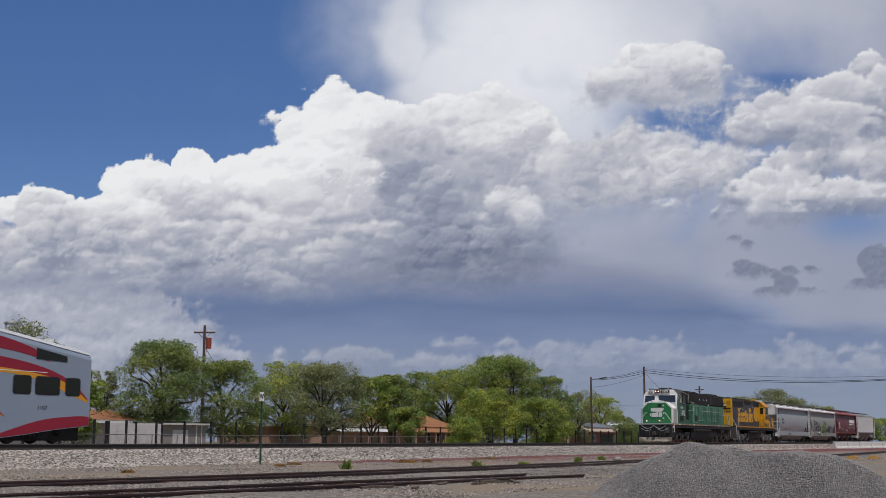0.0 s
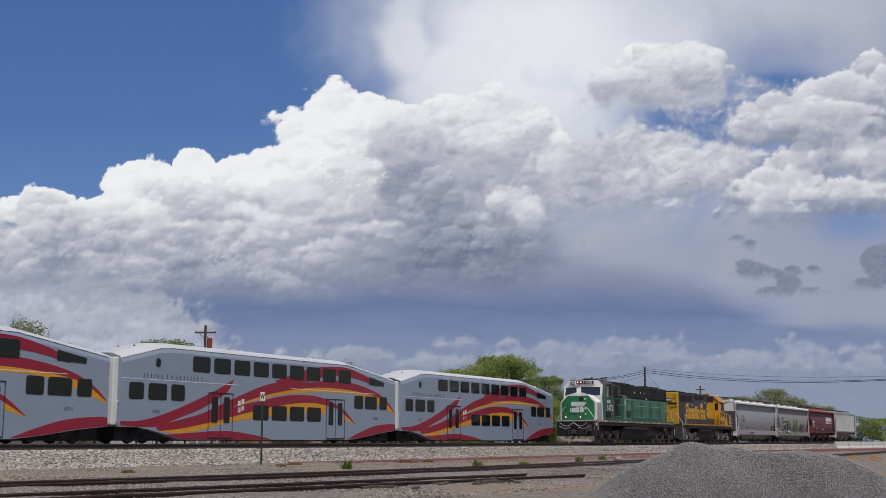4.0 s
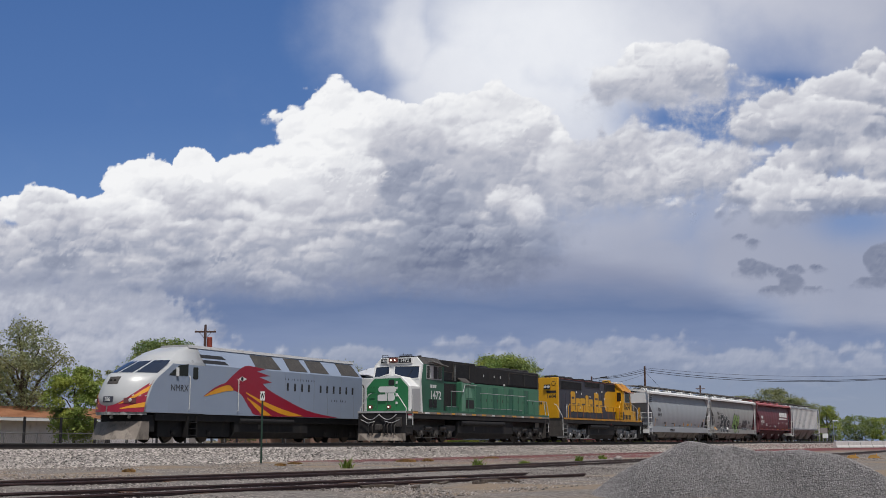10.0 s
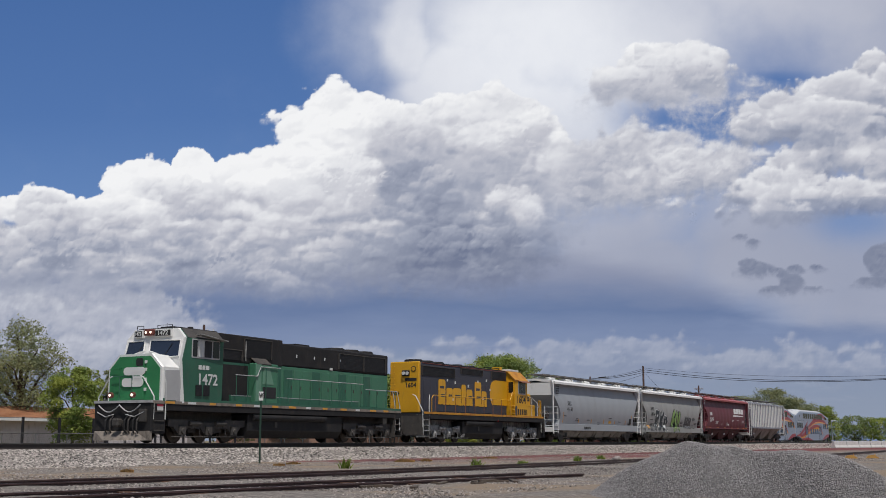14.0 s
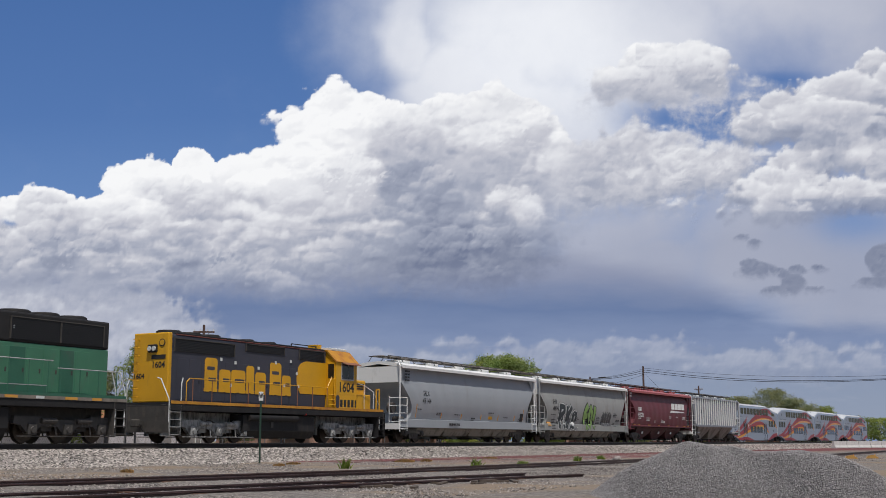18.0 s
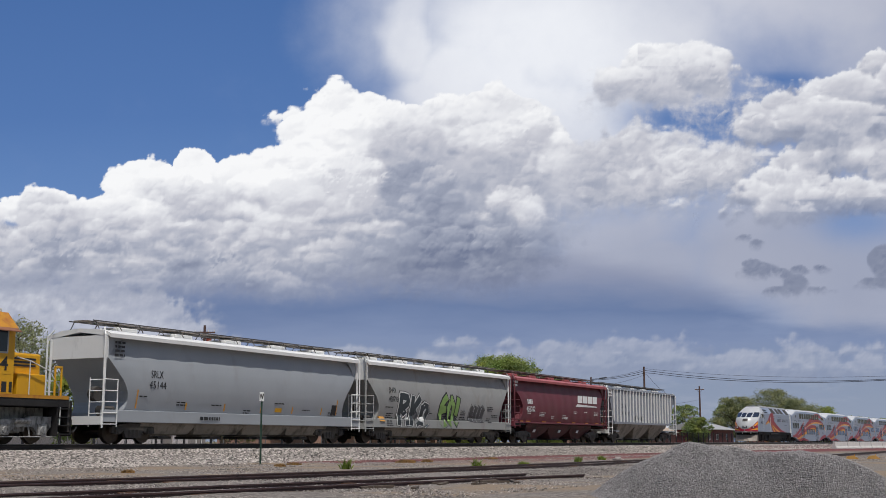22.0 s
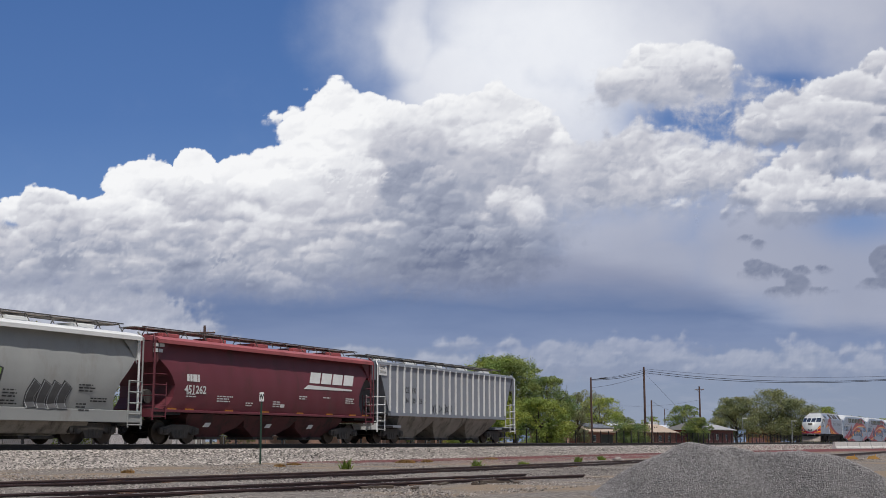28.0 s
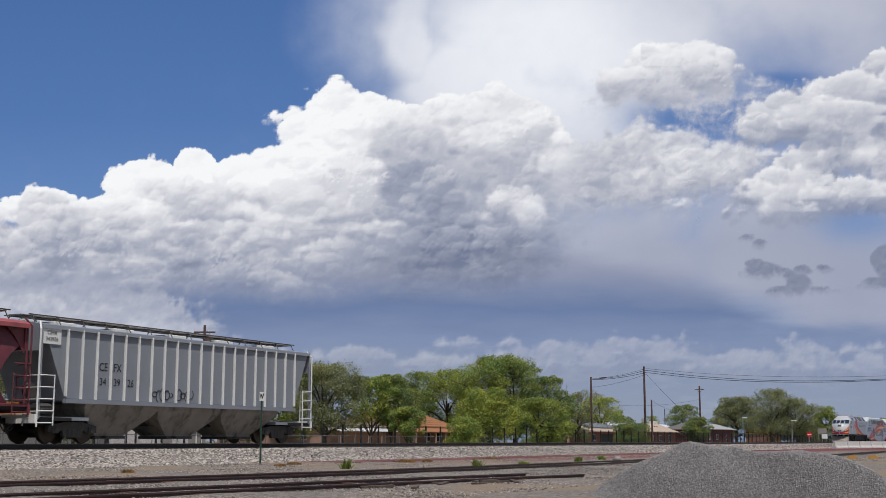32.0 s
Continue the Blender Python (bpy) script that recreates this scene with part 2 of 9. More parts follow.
def path_rod(bm, pts, r, n=6):
    """One bent bar through all the points."""
    line = [Vector(pts[0])]
    for p in pts[1:]:
        if (Vector(p) - line[-1]).length > 1e-4:
            line.append(Vector(p))
    legs = [(b - a).normalized() for a, b in zip(line, line[1:])]
    q = legs[0].to_track_quat("Z", "Y")
    heading, last = legs[0], None
    for k, p in enumerate(line):
        t = legs[min(k, len(legs) - 1)] + legs[max(k - 1, 0)]
        if t.length < 0.2:
            t = legs[min(k, len(legs) - 1)]
        t = t.normalized()
        q = heading.rotation_difference(t) @ q
        heading = t
        wide = r * min(1.3, 1 / max(0.3, t.dot(legs[max(k - 1, 0)])))
        ring = [bm.verts.new(p + q @ Vector((wide * math.cos(TAU * i / n), wide * math.sin(TAU * i / n), 0))) for i in range(n)]
        if last:
            for i in range(n):
                bm.faces.new((last[i], last[(i + 1) % n], ring[(i + 1) % n], ring[i]))
        else:
            bm.faces.new(ring[::-1])
        last = ring
    bm.faces.new(last)
    return bm


def loft(bm, rings, closed=True, caps=True):
    vs = [[bm.verts.new(p) for p in ring] for ring in rings]
    n = len(rings[0])
    for a, b in zip(vs, vs[1:]):
        for i in range(n if closed else n - 1):
            j = (i + 1) % n
            bm.faces.new((a[i], a[j], b[j], b[i]))
    if caps and closed:
        bm.faces.new(vs[0][::-1]), bm.faces.new(vs[-1])
    return bm


def smooth_line(pts, steps=5):
    """A curve through the points (Catmull-Rom)."""
    out = []
    for i in range(len(pts) - 1):
        p = [Vector(pts[max(0, min(len(pts) - 1, i + k))]) for k in (-1, 0, 1, 2)]
        for s in range(steps):
            t = s / steps
            out.append(0.5 * (2 * p[1] + (p[2] - p[0]) * t + (2 * p[0] - 5 * p[1] + 4 * p[2] - p[3]) * t * t + (3 * p[1] - p[0] - 3 * p[2] + p[3]) * t ** 3))
    out.append(Vector(pts[-1]))
    return out


def sheet(bm, poly, y, thick=0.004, flip=1):
    """A plate in the x-z plane whose face lies at y, thick metres deep."""
    a = [bm.verts.new((p[0], y, p[1])) for p in poly]
    b = [bm.verts.new((p[0], y + flip * thick, p[1])) for p in poly]
    bm.faces.new(a), bm.faces.new(b[::-1])
    for i in range(len(a)):
        j = (i + 1) % len(a)
        bm.faces.new((a[i], b[i], b[j], a[j]))
    return bm


def ribbon(bm, upper, lower, y, thick=0.004, steps=5, flip=1):
    """A band between two curves, in strips, on a side wall."""
    u, w = smooth_line(upper, steps), smooth_line(lower, steps)
    n = 6 * steps
    pick = lambda c, k: c[0].lerp(c[0], 0) if k == 0 else c[-1] if k == n else c[int(k / n * (len(c) - 1))].lerp(c[int(k / n * (len(c) - 1)) + 1], k / n * (len(c) - 1) % 1)
    pu, pw = [pick(u, k) for k in range(n + 1)], [pick(w, k) for k in range(n + 1)]
    for off in (0, 1):
        a = [bm.verts.new((p[0], y + off * flip * thick, p[1])) for p in pu]
        b = [bm.verts.new((p[0], y + off * flip * thick, p[1])) for p in pw]
        for i in range(n):
            bm.faces.new((a[i], a[i + 1], b[i + 1], b[i]))
    return bm


def strip(upper, lower, y, thick=0.004, n=44):
    """A band on a side wall between two heights, each a smooth line along x."""
    hi, lo = smooth_line(upper, 6), smooth_line(lower, 6)
    xs = np.linspace(upper[0][0], upper[-1][0], n)
    zu = np.interp(xs, [p.x for p in hi], [p.y for p in hi])
    zl = np.interp(xs, [p.x for p in lo], [p.y for p in lo])
    return loft(bmesh.new(), [[(x, y, max(a, b + 0.002)), (x, y, b), (x, y + thick, b), (x, y + thick, max(a, b + 0.002))] for x, a, b in zip(xs, zu, zl)])


def rrect(x0, x1, z0, z1, r=0.12, n=4):
    out = []
    for cx, cz, a0 in ((x1 - r, z1 - r, 0), (x0 + r, z1 - r, 90), (x0 + r, z0 + r, 180), (x1 - r, z0 + r, 270)):
        out += [(cx + r * math.cos(radians(a0 + 90 * k / n)), cz + r * math.sin(radians(a0 + 90 * k / n))) for k in range(n + 1)]
    return out


def disc(x, z, r, n=20):
    return [(x + r * math.cos(TAU * k / n), z + r * math.sin(TAU * k / n)) for k in range(n)]


def words(text, size, material, parent, x, y, z, name="lettering", turn=0.0, stretch=1.0, bold=0.0):
    """Letters cut from thin sheet, upright on a wall that faces -y (turn 0)."""
    cu = bpy.data.curves.new(name, "FONT")
    cu.body, cu.size, cu.extrude, cu.resolution_u, cu.offset = text, size, 0.002, 2, bold
    cu.align_x, cu.align_y = "CENTER", "CENTER"
    tmp = bpy.data.objects.new(name, cu)
    me = bpy.data.meshes.new_from_object(tmp)
    bpy.data.objects.remove(tmp)
    bpy.data.curves.remove(cu)
    me.transform(pose(0, 0, 0, 90, 0, turn) @ Matrix.Diagonal((stretch, 1, 1, 1)))
    me.materials.clear()
    me.materials.append(material)
    ob = new(name, me)
    ob.parent = parent
    ob.location = (x, y, z)
    return ob


def bars(parent, material, x0, x1, z1, rows, y, gap=0.11, height=0.06, seed=1, name="stencil_text", stroke=0.0, space=0.05):
    """Writing too small to read: plain bars."""
    rnd = random.Random(seed)
    bm = bmesh.new()
    for k in range(rows):
        x = x0
        end = x1 - rnd.random() * 0.3 * (x1 - x0)
        while x < end:
            w = stroke or 0.08 + rnd.random() * 0.22
            bx(bm, x, min(x + w, end), y, y + 0.004, z1 - k * gap - height, z1 - k * gap)
            x += w + space * (1 if not stroke else rnd.uniform(0.6, 1.3))
    return part(name, bm, material, parent)


def thing(name, label, category, group="", at=None):
    e = new(name)
    e.empty_display_size = 0.3
    if at is not None:
        e.matrix_basis = at
    return tagged(e, label, category, group)


def stones(name, pts, sizes, material, seed=3, flat=0.9, blocky=False):
    """Loose stones: many small rough solids in one mesh."""
    rng = np.random.default_rng(seed)
    base = np.array([(1, 0.25, 0.1), (-0.9, -0.2, 0.2), (0.2, 0.9, -0.2), (-0.15, -1, 0.1), (0.25, 0.15, 0.95), (-0.1, 0.1, -0.9)], float)
    tri = np.array([(0, 2, 4), (2, 1, 4), (1, 3, 4), (3, 0, 4), (2, 0, 5), (1, 2, 5), (3, 1, 5), (0, 3, 5)])
    if blocky:
        base = np.array([(a, b, c) for a in (-0.7, 0.7) for b in (-0.75, 0.75) for c in (-0.7, 0.7)], float)
        tri = np.array([(0, 1, 3), (0, 3, 2), (4, 6, 7), (4, 7, 5), (0, 4, 5), (0, 5, 1), (2, 3, 7), (2, 7, 6), (0, 2, 6), (0, 6, 4), (1, 5, 7), (1, 7, 3)])
    n = len(pts)
    a, b = rng.uniform(0, TAU, n), rng.uniform(-1.4, 1.4, n)
    v = np.repeat(base[None], n, 0) * rng.uniform(0.7, 1.3, (n, len(base), 1))
    v[:, :, 1] *= rng.uniform(0.6, 1.0, (n, 1))
    v[:, :, 2] *= flat * rng.uniform(0.6, 1.1, (n, 1))
    cb, sb, ca, sa = np.cos(b)[:, None], np.sin(b)[:, None], np.cos(a)[:, None], np.sin(a)[:, None]
    y, z = v[:, :, 1] * cb - v[:, :, 2] * sb, v[:, :, 1] * sb + v[:, :, 2] * cb
    x, y = v[:, :, 0] * ca - y * sa, v[:, :, 0] * sa + y * ca
    v = np.stack((x, y, z), 2) * sizes[:, None, None] + pts[:, None, :]
    me = bpy.data.meshes.new(name)
    nb, nt = len(base), len(tri)
    faces = (tri[None] + (np.arange(n) * nb)[:, None, None]).reshape(-1)
    me.vertices.add(n * nb), me.vertices.foreach_set("co", v.reshape(-1))
    me.loops.add(len(faces)), me.loops.foreach_set("vertex_index", faces.astype(np.int32))
    me.polygons.add(n * nt), me.polygons.foreach_set("loop_start", np.arange(0, n * nt * 3, 3, dtype=np.int32))
    me.update(calc_edges=True)
    me.materials.append(material)
    return new(name, me)

# ---- ground, ballast and tracks ----
Y_FREIGHT, Y_PASS = 34.2, 40.6
LOW = -0.73


def ground_height(x, y):
    prof = ((-3000, LOW), (28.6, LOW), (29.4, LOW + 0.06), (31.9, -0.27), (32.6, -0.23), (43.0, -0.23), (45.5, -0.5), (60, -0.55), (4000, -0.55))
    z = np.interp(y, [p[0] for p in prof], [p[1] for p in prof])
    return z


def make_ground():
    xs = np.unique(np.concatenate((np.linspace(-3500, -40, 8), np.arange(-40, 140, 0.5), np.arange(140, 400, 8), np.linspace(400, 4600, 12))))
    ys = np.unique(np.concatenate((np.linspace(-3000, -20, 8), np.arange(-20, 48, 0.5), np.arange(48, 120, 4), np.linspace(120, 4300, 12))))
    gx, gy = np.meshgrid(xs, ys)
    z = ground_height(gx, gy)
    near = np.exp(-((gx - 40) / 90) ** 2)
    rough = np.array([noise.fractal(Vector((a * 0.35, b * 0.35, 0.0)), 0.9, 2.0, 4) for a, b in zip(gx.ravel(), gy.ravel())]).reshape(gx.shape)
    z = z + np.where(gy < 32, 0.045, 0.01) * rough * near
    co = np.stack((gx, gy, z), 2).reshape(-1, 3)
    w, h = len(xs), len(ys)
    i = np.arange(w * h).reshape(h, w)
    quads = np.stack((i[:-1, :-1], i[:-1, 1:], i[1:, 1:], i[1:, :-1]), 2).reshape(-1, 4)
    me = bpy.data.meshes.new("ground")
    me.from_pydata(co.tolist(), [], quads.tolist())
    me.shade_smooth()
    me.materials.append(ground_material())
    return tagged(new("ground", me), "dusty rail yard ground of tan soil, grey gravel and red chips", "ground", kind="structure")


def ground_material():
    m = bpy.data.materials.new("yard_ground")
    m.use_nodes = True
    nt = m.node_tree
    li = nt.links.new
    b = nt.nodes["Principled BSDF"]
    b.inputs["Roughness"].default_value = 0.95
    b.inputs["Specular IOR Level"].default_value = 0.2
    co = nt.nodes.new("ShaderNodeTexCoord")
    sep = nt.nodes.new("ShaderNodeSeparateXYZ")
    wob = node(nt, "ShaderNodeTexNoise", Scale=0.5, Detail=5.0)
    li(co.outputs["Object"], wob.inputs["Vector"]), li(co.outputs["Object"], sep.inputs[0])

    def math_node(op, a, c, d=None):
        n = nt.nodes.new("ShaderNodeMath")
        n.operation = op
        for k, v in enumerate((a, c, d)):
            if v is None:
                continue
            if isinstance(v, (int, float)):
                n.inputs[k].default_value = v
            else:
                li(v, n.inputs[k])
        return n.outputs[0]

    y = math_node("MULTIPLY_ADD", wob.outputs["Fac"], 3.0, math_node("SUBTRACT", sep.outputs["Y"], 1.5))

    def band(lo, hi, soft=0.5, value=None):
        a = nt.nodes.new("ShaderNodeMapRange")
        a.inputs["From Min"].default_value, a.inputs["From Max"].default_value = lo - soft, lo + soft
        li(y if value is None else value, a.inputs["Value"])
        c = nt.nodes.new("ShaderNodeMapRange")
        c.inputs["From Min"].default_value, c.inputs["From Max"].default_value = hi - soft, hi + soft
        c.inputs["To Min"].default_value, c.inputs["To Max"].default_value = 1.0, 0.0
        li(y if value is None else value, c.inputs["Value"])
        return math_node("MULTIPLY", a.outputs[0], c.outputs[0])

    fine = node(nt, "ShaderNodeTexNoise", Scale=7.0, Detail=6.0, Roughness=0.7)
    pebble = node(nt, "ShaderNodeTexVoronoi", Scale=16.0)
    patch = node(nt, "ShaderNodeTexNoise", Scale=0.22, Detail=4.0, Roughness=0.6)
    for n in (fine, pebble, patch):
        li(co.outputs["Object"], n.inputs["Vector"])

    def mix(f, a, c):
        n = nt.nodes.new("ShaderNodeMix")
        n.data_type = "RGBA"
        if isinstance(f, float):
            n.inputs[0].default_value = f
        else:
            li(f, n.inputs[0])
        for k, v in ((6, a), (7, c)):
            if isinstance(v, tuple):
                n.inputs[k].default_value = (*v, 1)
            else:
                li(v, n.inputs[k])
        return n.outputs[2]

    soil = mix(fine.outputs["Fac"], (0.15, 0.115, 0.085), (0.31, 0.24, 0.175))
    gravel = mix(pebble.outputs["Color"], (0.075, 0.066, 0.06), (0.29, 0.262, 0.24))
    red = mix(fine.outputs["Fac"], (0.09, 0.028, 0.032), (0.22, 0.085, 0.085))
    pf = nt.nodes.new("ShaderNodeMapRange")
    pf.inputs["From Min"].default_value, pf.inputs["From Max"].default_value = 0.47, 0.57
    li(patch.outputs["Fac"], pf.inputs["Value"])
    c = mix(pf.outputs[0], soil, gravel)
    c = mix(band(18.3, 19.3), c, gravel)
    c = mix(band(10.8, 17.0), c, gravel)
    far = nt.nodes.new("ShaderNodeMapRange")
    far.inputs["From Min"].default_value, far.inputs["From Max"].default_value = 38, 60
    li(sep.outputs["X"], far.inputs["Value"])
    c = mix(math_node("MULTIPLY", band(20.5, 28.6, 0.8), far.outputs[0]), c, red)
    c = mix(band(28.8, 47.0), c, gravel)
    beyond = nt.nodes.new("ShaderNodeMapRange")
    beyond.inputs["From Min"].default_value, beyond.inputs["From Max"].default_value = 100, 135
    li(sep.outputs["X"], beyond.inputs["Value"])
    c = mix(math_node("MULTIPLY", band(12.0, 32.2, 0.8), beyond.outputs[0]), c, red)
    grass = mix(fine.outputs["Fac"], (0.12, 0.10, 0.06), (0.24, 0.20, 0.12))
    c = mix(band(48.0, 9000.0, 1.0), c, grass)
    li(c, b.inputs["Base Color"])
    bp = node(nt, "ShaderNodeBump", Strength=0.6, Distance=0.05)
    li(fine.outputs["Fac"], bp.inputs["Height"]), li(bp.outputs[0], b.inputs["Normal"])
    return m


def rail_mesh(pts, base, height, foot=0.14, head=0.07):
    """A rail swept along points of the plan (x, y); base: the height of its foot."""
    prof = ((-foot / 2, 0), (-foot / 2, 0.02), (-0.012, 0.035), (-0.012, height - 0.04), (-head / 2, height - 0.03), (-head / 2, height - 0.004),
            (head / 2, height - 0.004), (head / 2, height - 0.03), (0.012, height - 0.04), (0.012, 0.035), (foot / 2, 0.02), (foot / 2, 0))
    return loft(bmesh.new(), [[(x, y + p[0], base + p[1]) for p in prof] for x, y in pts])


def make_track(name, label, centre, x0, x1, base, height, m_rail, tie_top, tie_span, polished=False, tie_y=None):
    track = thing(name, label, "railway track", at=None)
    track["kind"] = "structure"
    for k, side in enumerate((-0.7535, 0.7535)):
        step = 2.0 if x1 - x0 < 200 else 40.0
        xs = np.arange(x0, x1 + 0.01, step)
        rail = part("rail", rail_mesh([(x, centre(x) + side) for x in xs], base, height), m_rail, track)
        if polished:
            bm = loft(bmesh.new(), [[(x, centre(x) + side + a, base + height + b) for a, b in ((-0.03, -0.004), (-0.03, 0.002), (0.03, 0.002), (0.03, -0.004))] for x in xs])
            part("rail_head", bm, M_RAILTOP, rail, "polished running surface")
    rnd = random.Random(5)
    first = None
    x = tie_span[0]
    while x < tie_span[1]:
        m = pose(x, centre(x) + rnd.uniform(-0.06, 0.06), tie_top + rnd.uniform(-0.015, 0.0), 0, 0, rnd.uniform(-1.5, 1.5))
        if first is None:
            first = part("tie", box(-0.115, 0.115, -1.3, 1.3, -0.17, 0, bevel=0.012), M_TIE, track)
            first.matrix_basis = m
        else:
            same("tie", first, track, m)
        x += 0.55
    return track


def joint_bars(track, centre, xs, base):
    """Bolted fish plates where two lengths of rail meet."""
    for x in xs:
        for side in (-0.7535, 0.7535):
            y = centre(x) + side
            bm = box(x - 0.32, x + 0.32, y - 0.034, y + 0.034, base + 0.04, base + 0.105, bevel=0.006)
            for d in (-0.24, -0.09, 0.09, 0.24):
                rod(bm, (x + d, y - 0.06, base + 0.072), (x + d, y + 0.05, base + 0.072), 0.02, 0.02, 6)
            part("joint_bar", bm, M_JOINT, track, "bolted rusty joint bar")


make_ground()
make_track("main_track", "main line track with dark rails on pale ballast", lambda x: Y_FREIGHT, -60, 700, -0.175, 0.175, M_RAIL, -0.185, (22, 130), True)
make_track("second_track", "far main line track behind the first, dark rails", lambda x: Y_PASS, -60, 700, -0.175, 0.175, M_RAIL, -0.185, (30, 110), True)
siding_line = lambda x: 16.4 + (0.0038 if x < 36 else 0.0006) * (x - 36) ** 2
stub_line = lambda x: 12.15 - 0.14 * (x - 22)
siding = make_track("yard_siding", "rusty unused siding half sunk in gravel", siding_line, 2, 88, LOW - 0.075, 0.155, M_RUST, LOW - 0.01, (8, 70))
stub = make_track("stub_siding", "short rusty siding that ends in the gravel", stub_line, 1, 27, LOW - 0.075, 0.155, M_RUST, LOW + 0.01, (6, 27))
joint_bars(siding, siding_line, (19.5, 29.0, 38.5, 48.0), LOW - 0.075)
joint_bars(stub, stub_line, (15.2, 20.6, 24.4), LOW - 0.075)

# ---- backdrop of sky and cloud, far beyond everything ----
def sky_way(u, v):
    """Direction from the yard for a place in the sky; u to the right and v up of the view's axis, in tangents."""
    h, p = radians(HEADING), radians(TILT)
    fw = np.array((math.cos(p) * math.cos(h), math.cos(p) * math.sin(h), math.sin(p)))
    r = np.array((math.sin(h), -math.cos(h), 0.0))
    up = np.cross(r, fw)
    d = fw + u[..., None] * r + v[..., None] * up
    return d / np.linalg.norm(d, axis=-1, keepdims=True)


SKY_UNIT = 1 / 2132.6
ANVIL = [(92, 195, 95, 90, 1), (160, 200, 150, 120, 1), (280, 230, 200, 90, 1), (40, 150, 66, 66, 1), (90, 110, 120, 70, 1), (350, 200, 120, 120, 0.75), (150, 30, 120, 60, 0.9), (330, -10, 160, 90, 1), (-20, 190, 90, 100, 0.55), (175, -12, 110, 50, 1), (-8, 178, 48, 60, 1), (20, 130, 60, 40, 1), (-50, 190, 70, 60, 0.34), (-30, 140, 80, 50, 0.3)]


def heap(u, v, puffs, power=2.0):
    """Fullness of a heap of puffs: 1 inside, falling to 0 outside."""
    out = np.zeros_like(u)
    for a, b, w, h, s in puffs:
        d = ((u * 1000 - a) / w) ** 2 + ((v * 1000 - b) / h) ** 2
        out = np.maximum(out, s * np.clip(1.35 - d ** (power / 4) * 0.85, 0, 1.2))
    return out


def backdrop(name, label, radius, u0, u1, v0, v1, step, fields, material):
    us, vs = np.arange(u0, u1 + step / 2, step), np.arange(v0, v1 + step / 2, step)
    u, v = np.meshgrid(us, vs)
    co = (sky_way(u, v) * radius).reshape(-1, 3)
    w, h = len(us), len(vs)
    i = np.arange(w * h).reshape(h, w)
    quads = np.stack((i[:-1, :-1], i[:-1, 1:], i[1:, 1:], i[1:, :-1]), 2).reshape(-1, 4)
    me = bpy.data.meshes.new(name)
    me.vertices.add(w * h), me.vertices.foreach_set("co", co.ravel())
    me.loops.add(quads.size), me.loops.foreach_set("vertex_index", quads.ravel().astype(np.int32))
    me.polygons.add(len(quads)), me.polygons.foreach_set("loop_start", np.arange(0, quads.size, 4, dtype=np.int32))
    me.update(calc_edges=True)
    me.shade_smooth()
    for key, value in fields(u, v).items():
        at = me.attributes.new(key, "FLOAT", "POINT")
        at.data.foreach_set("value", value.astype(np.float32).ravel())
    me.materials.append(material)
    return tagged(new(name, me), label, "sky", kind="structure")


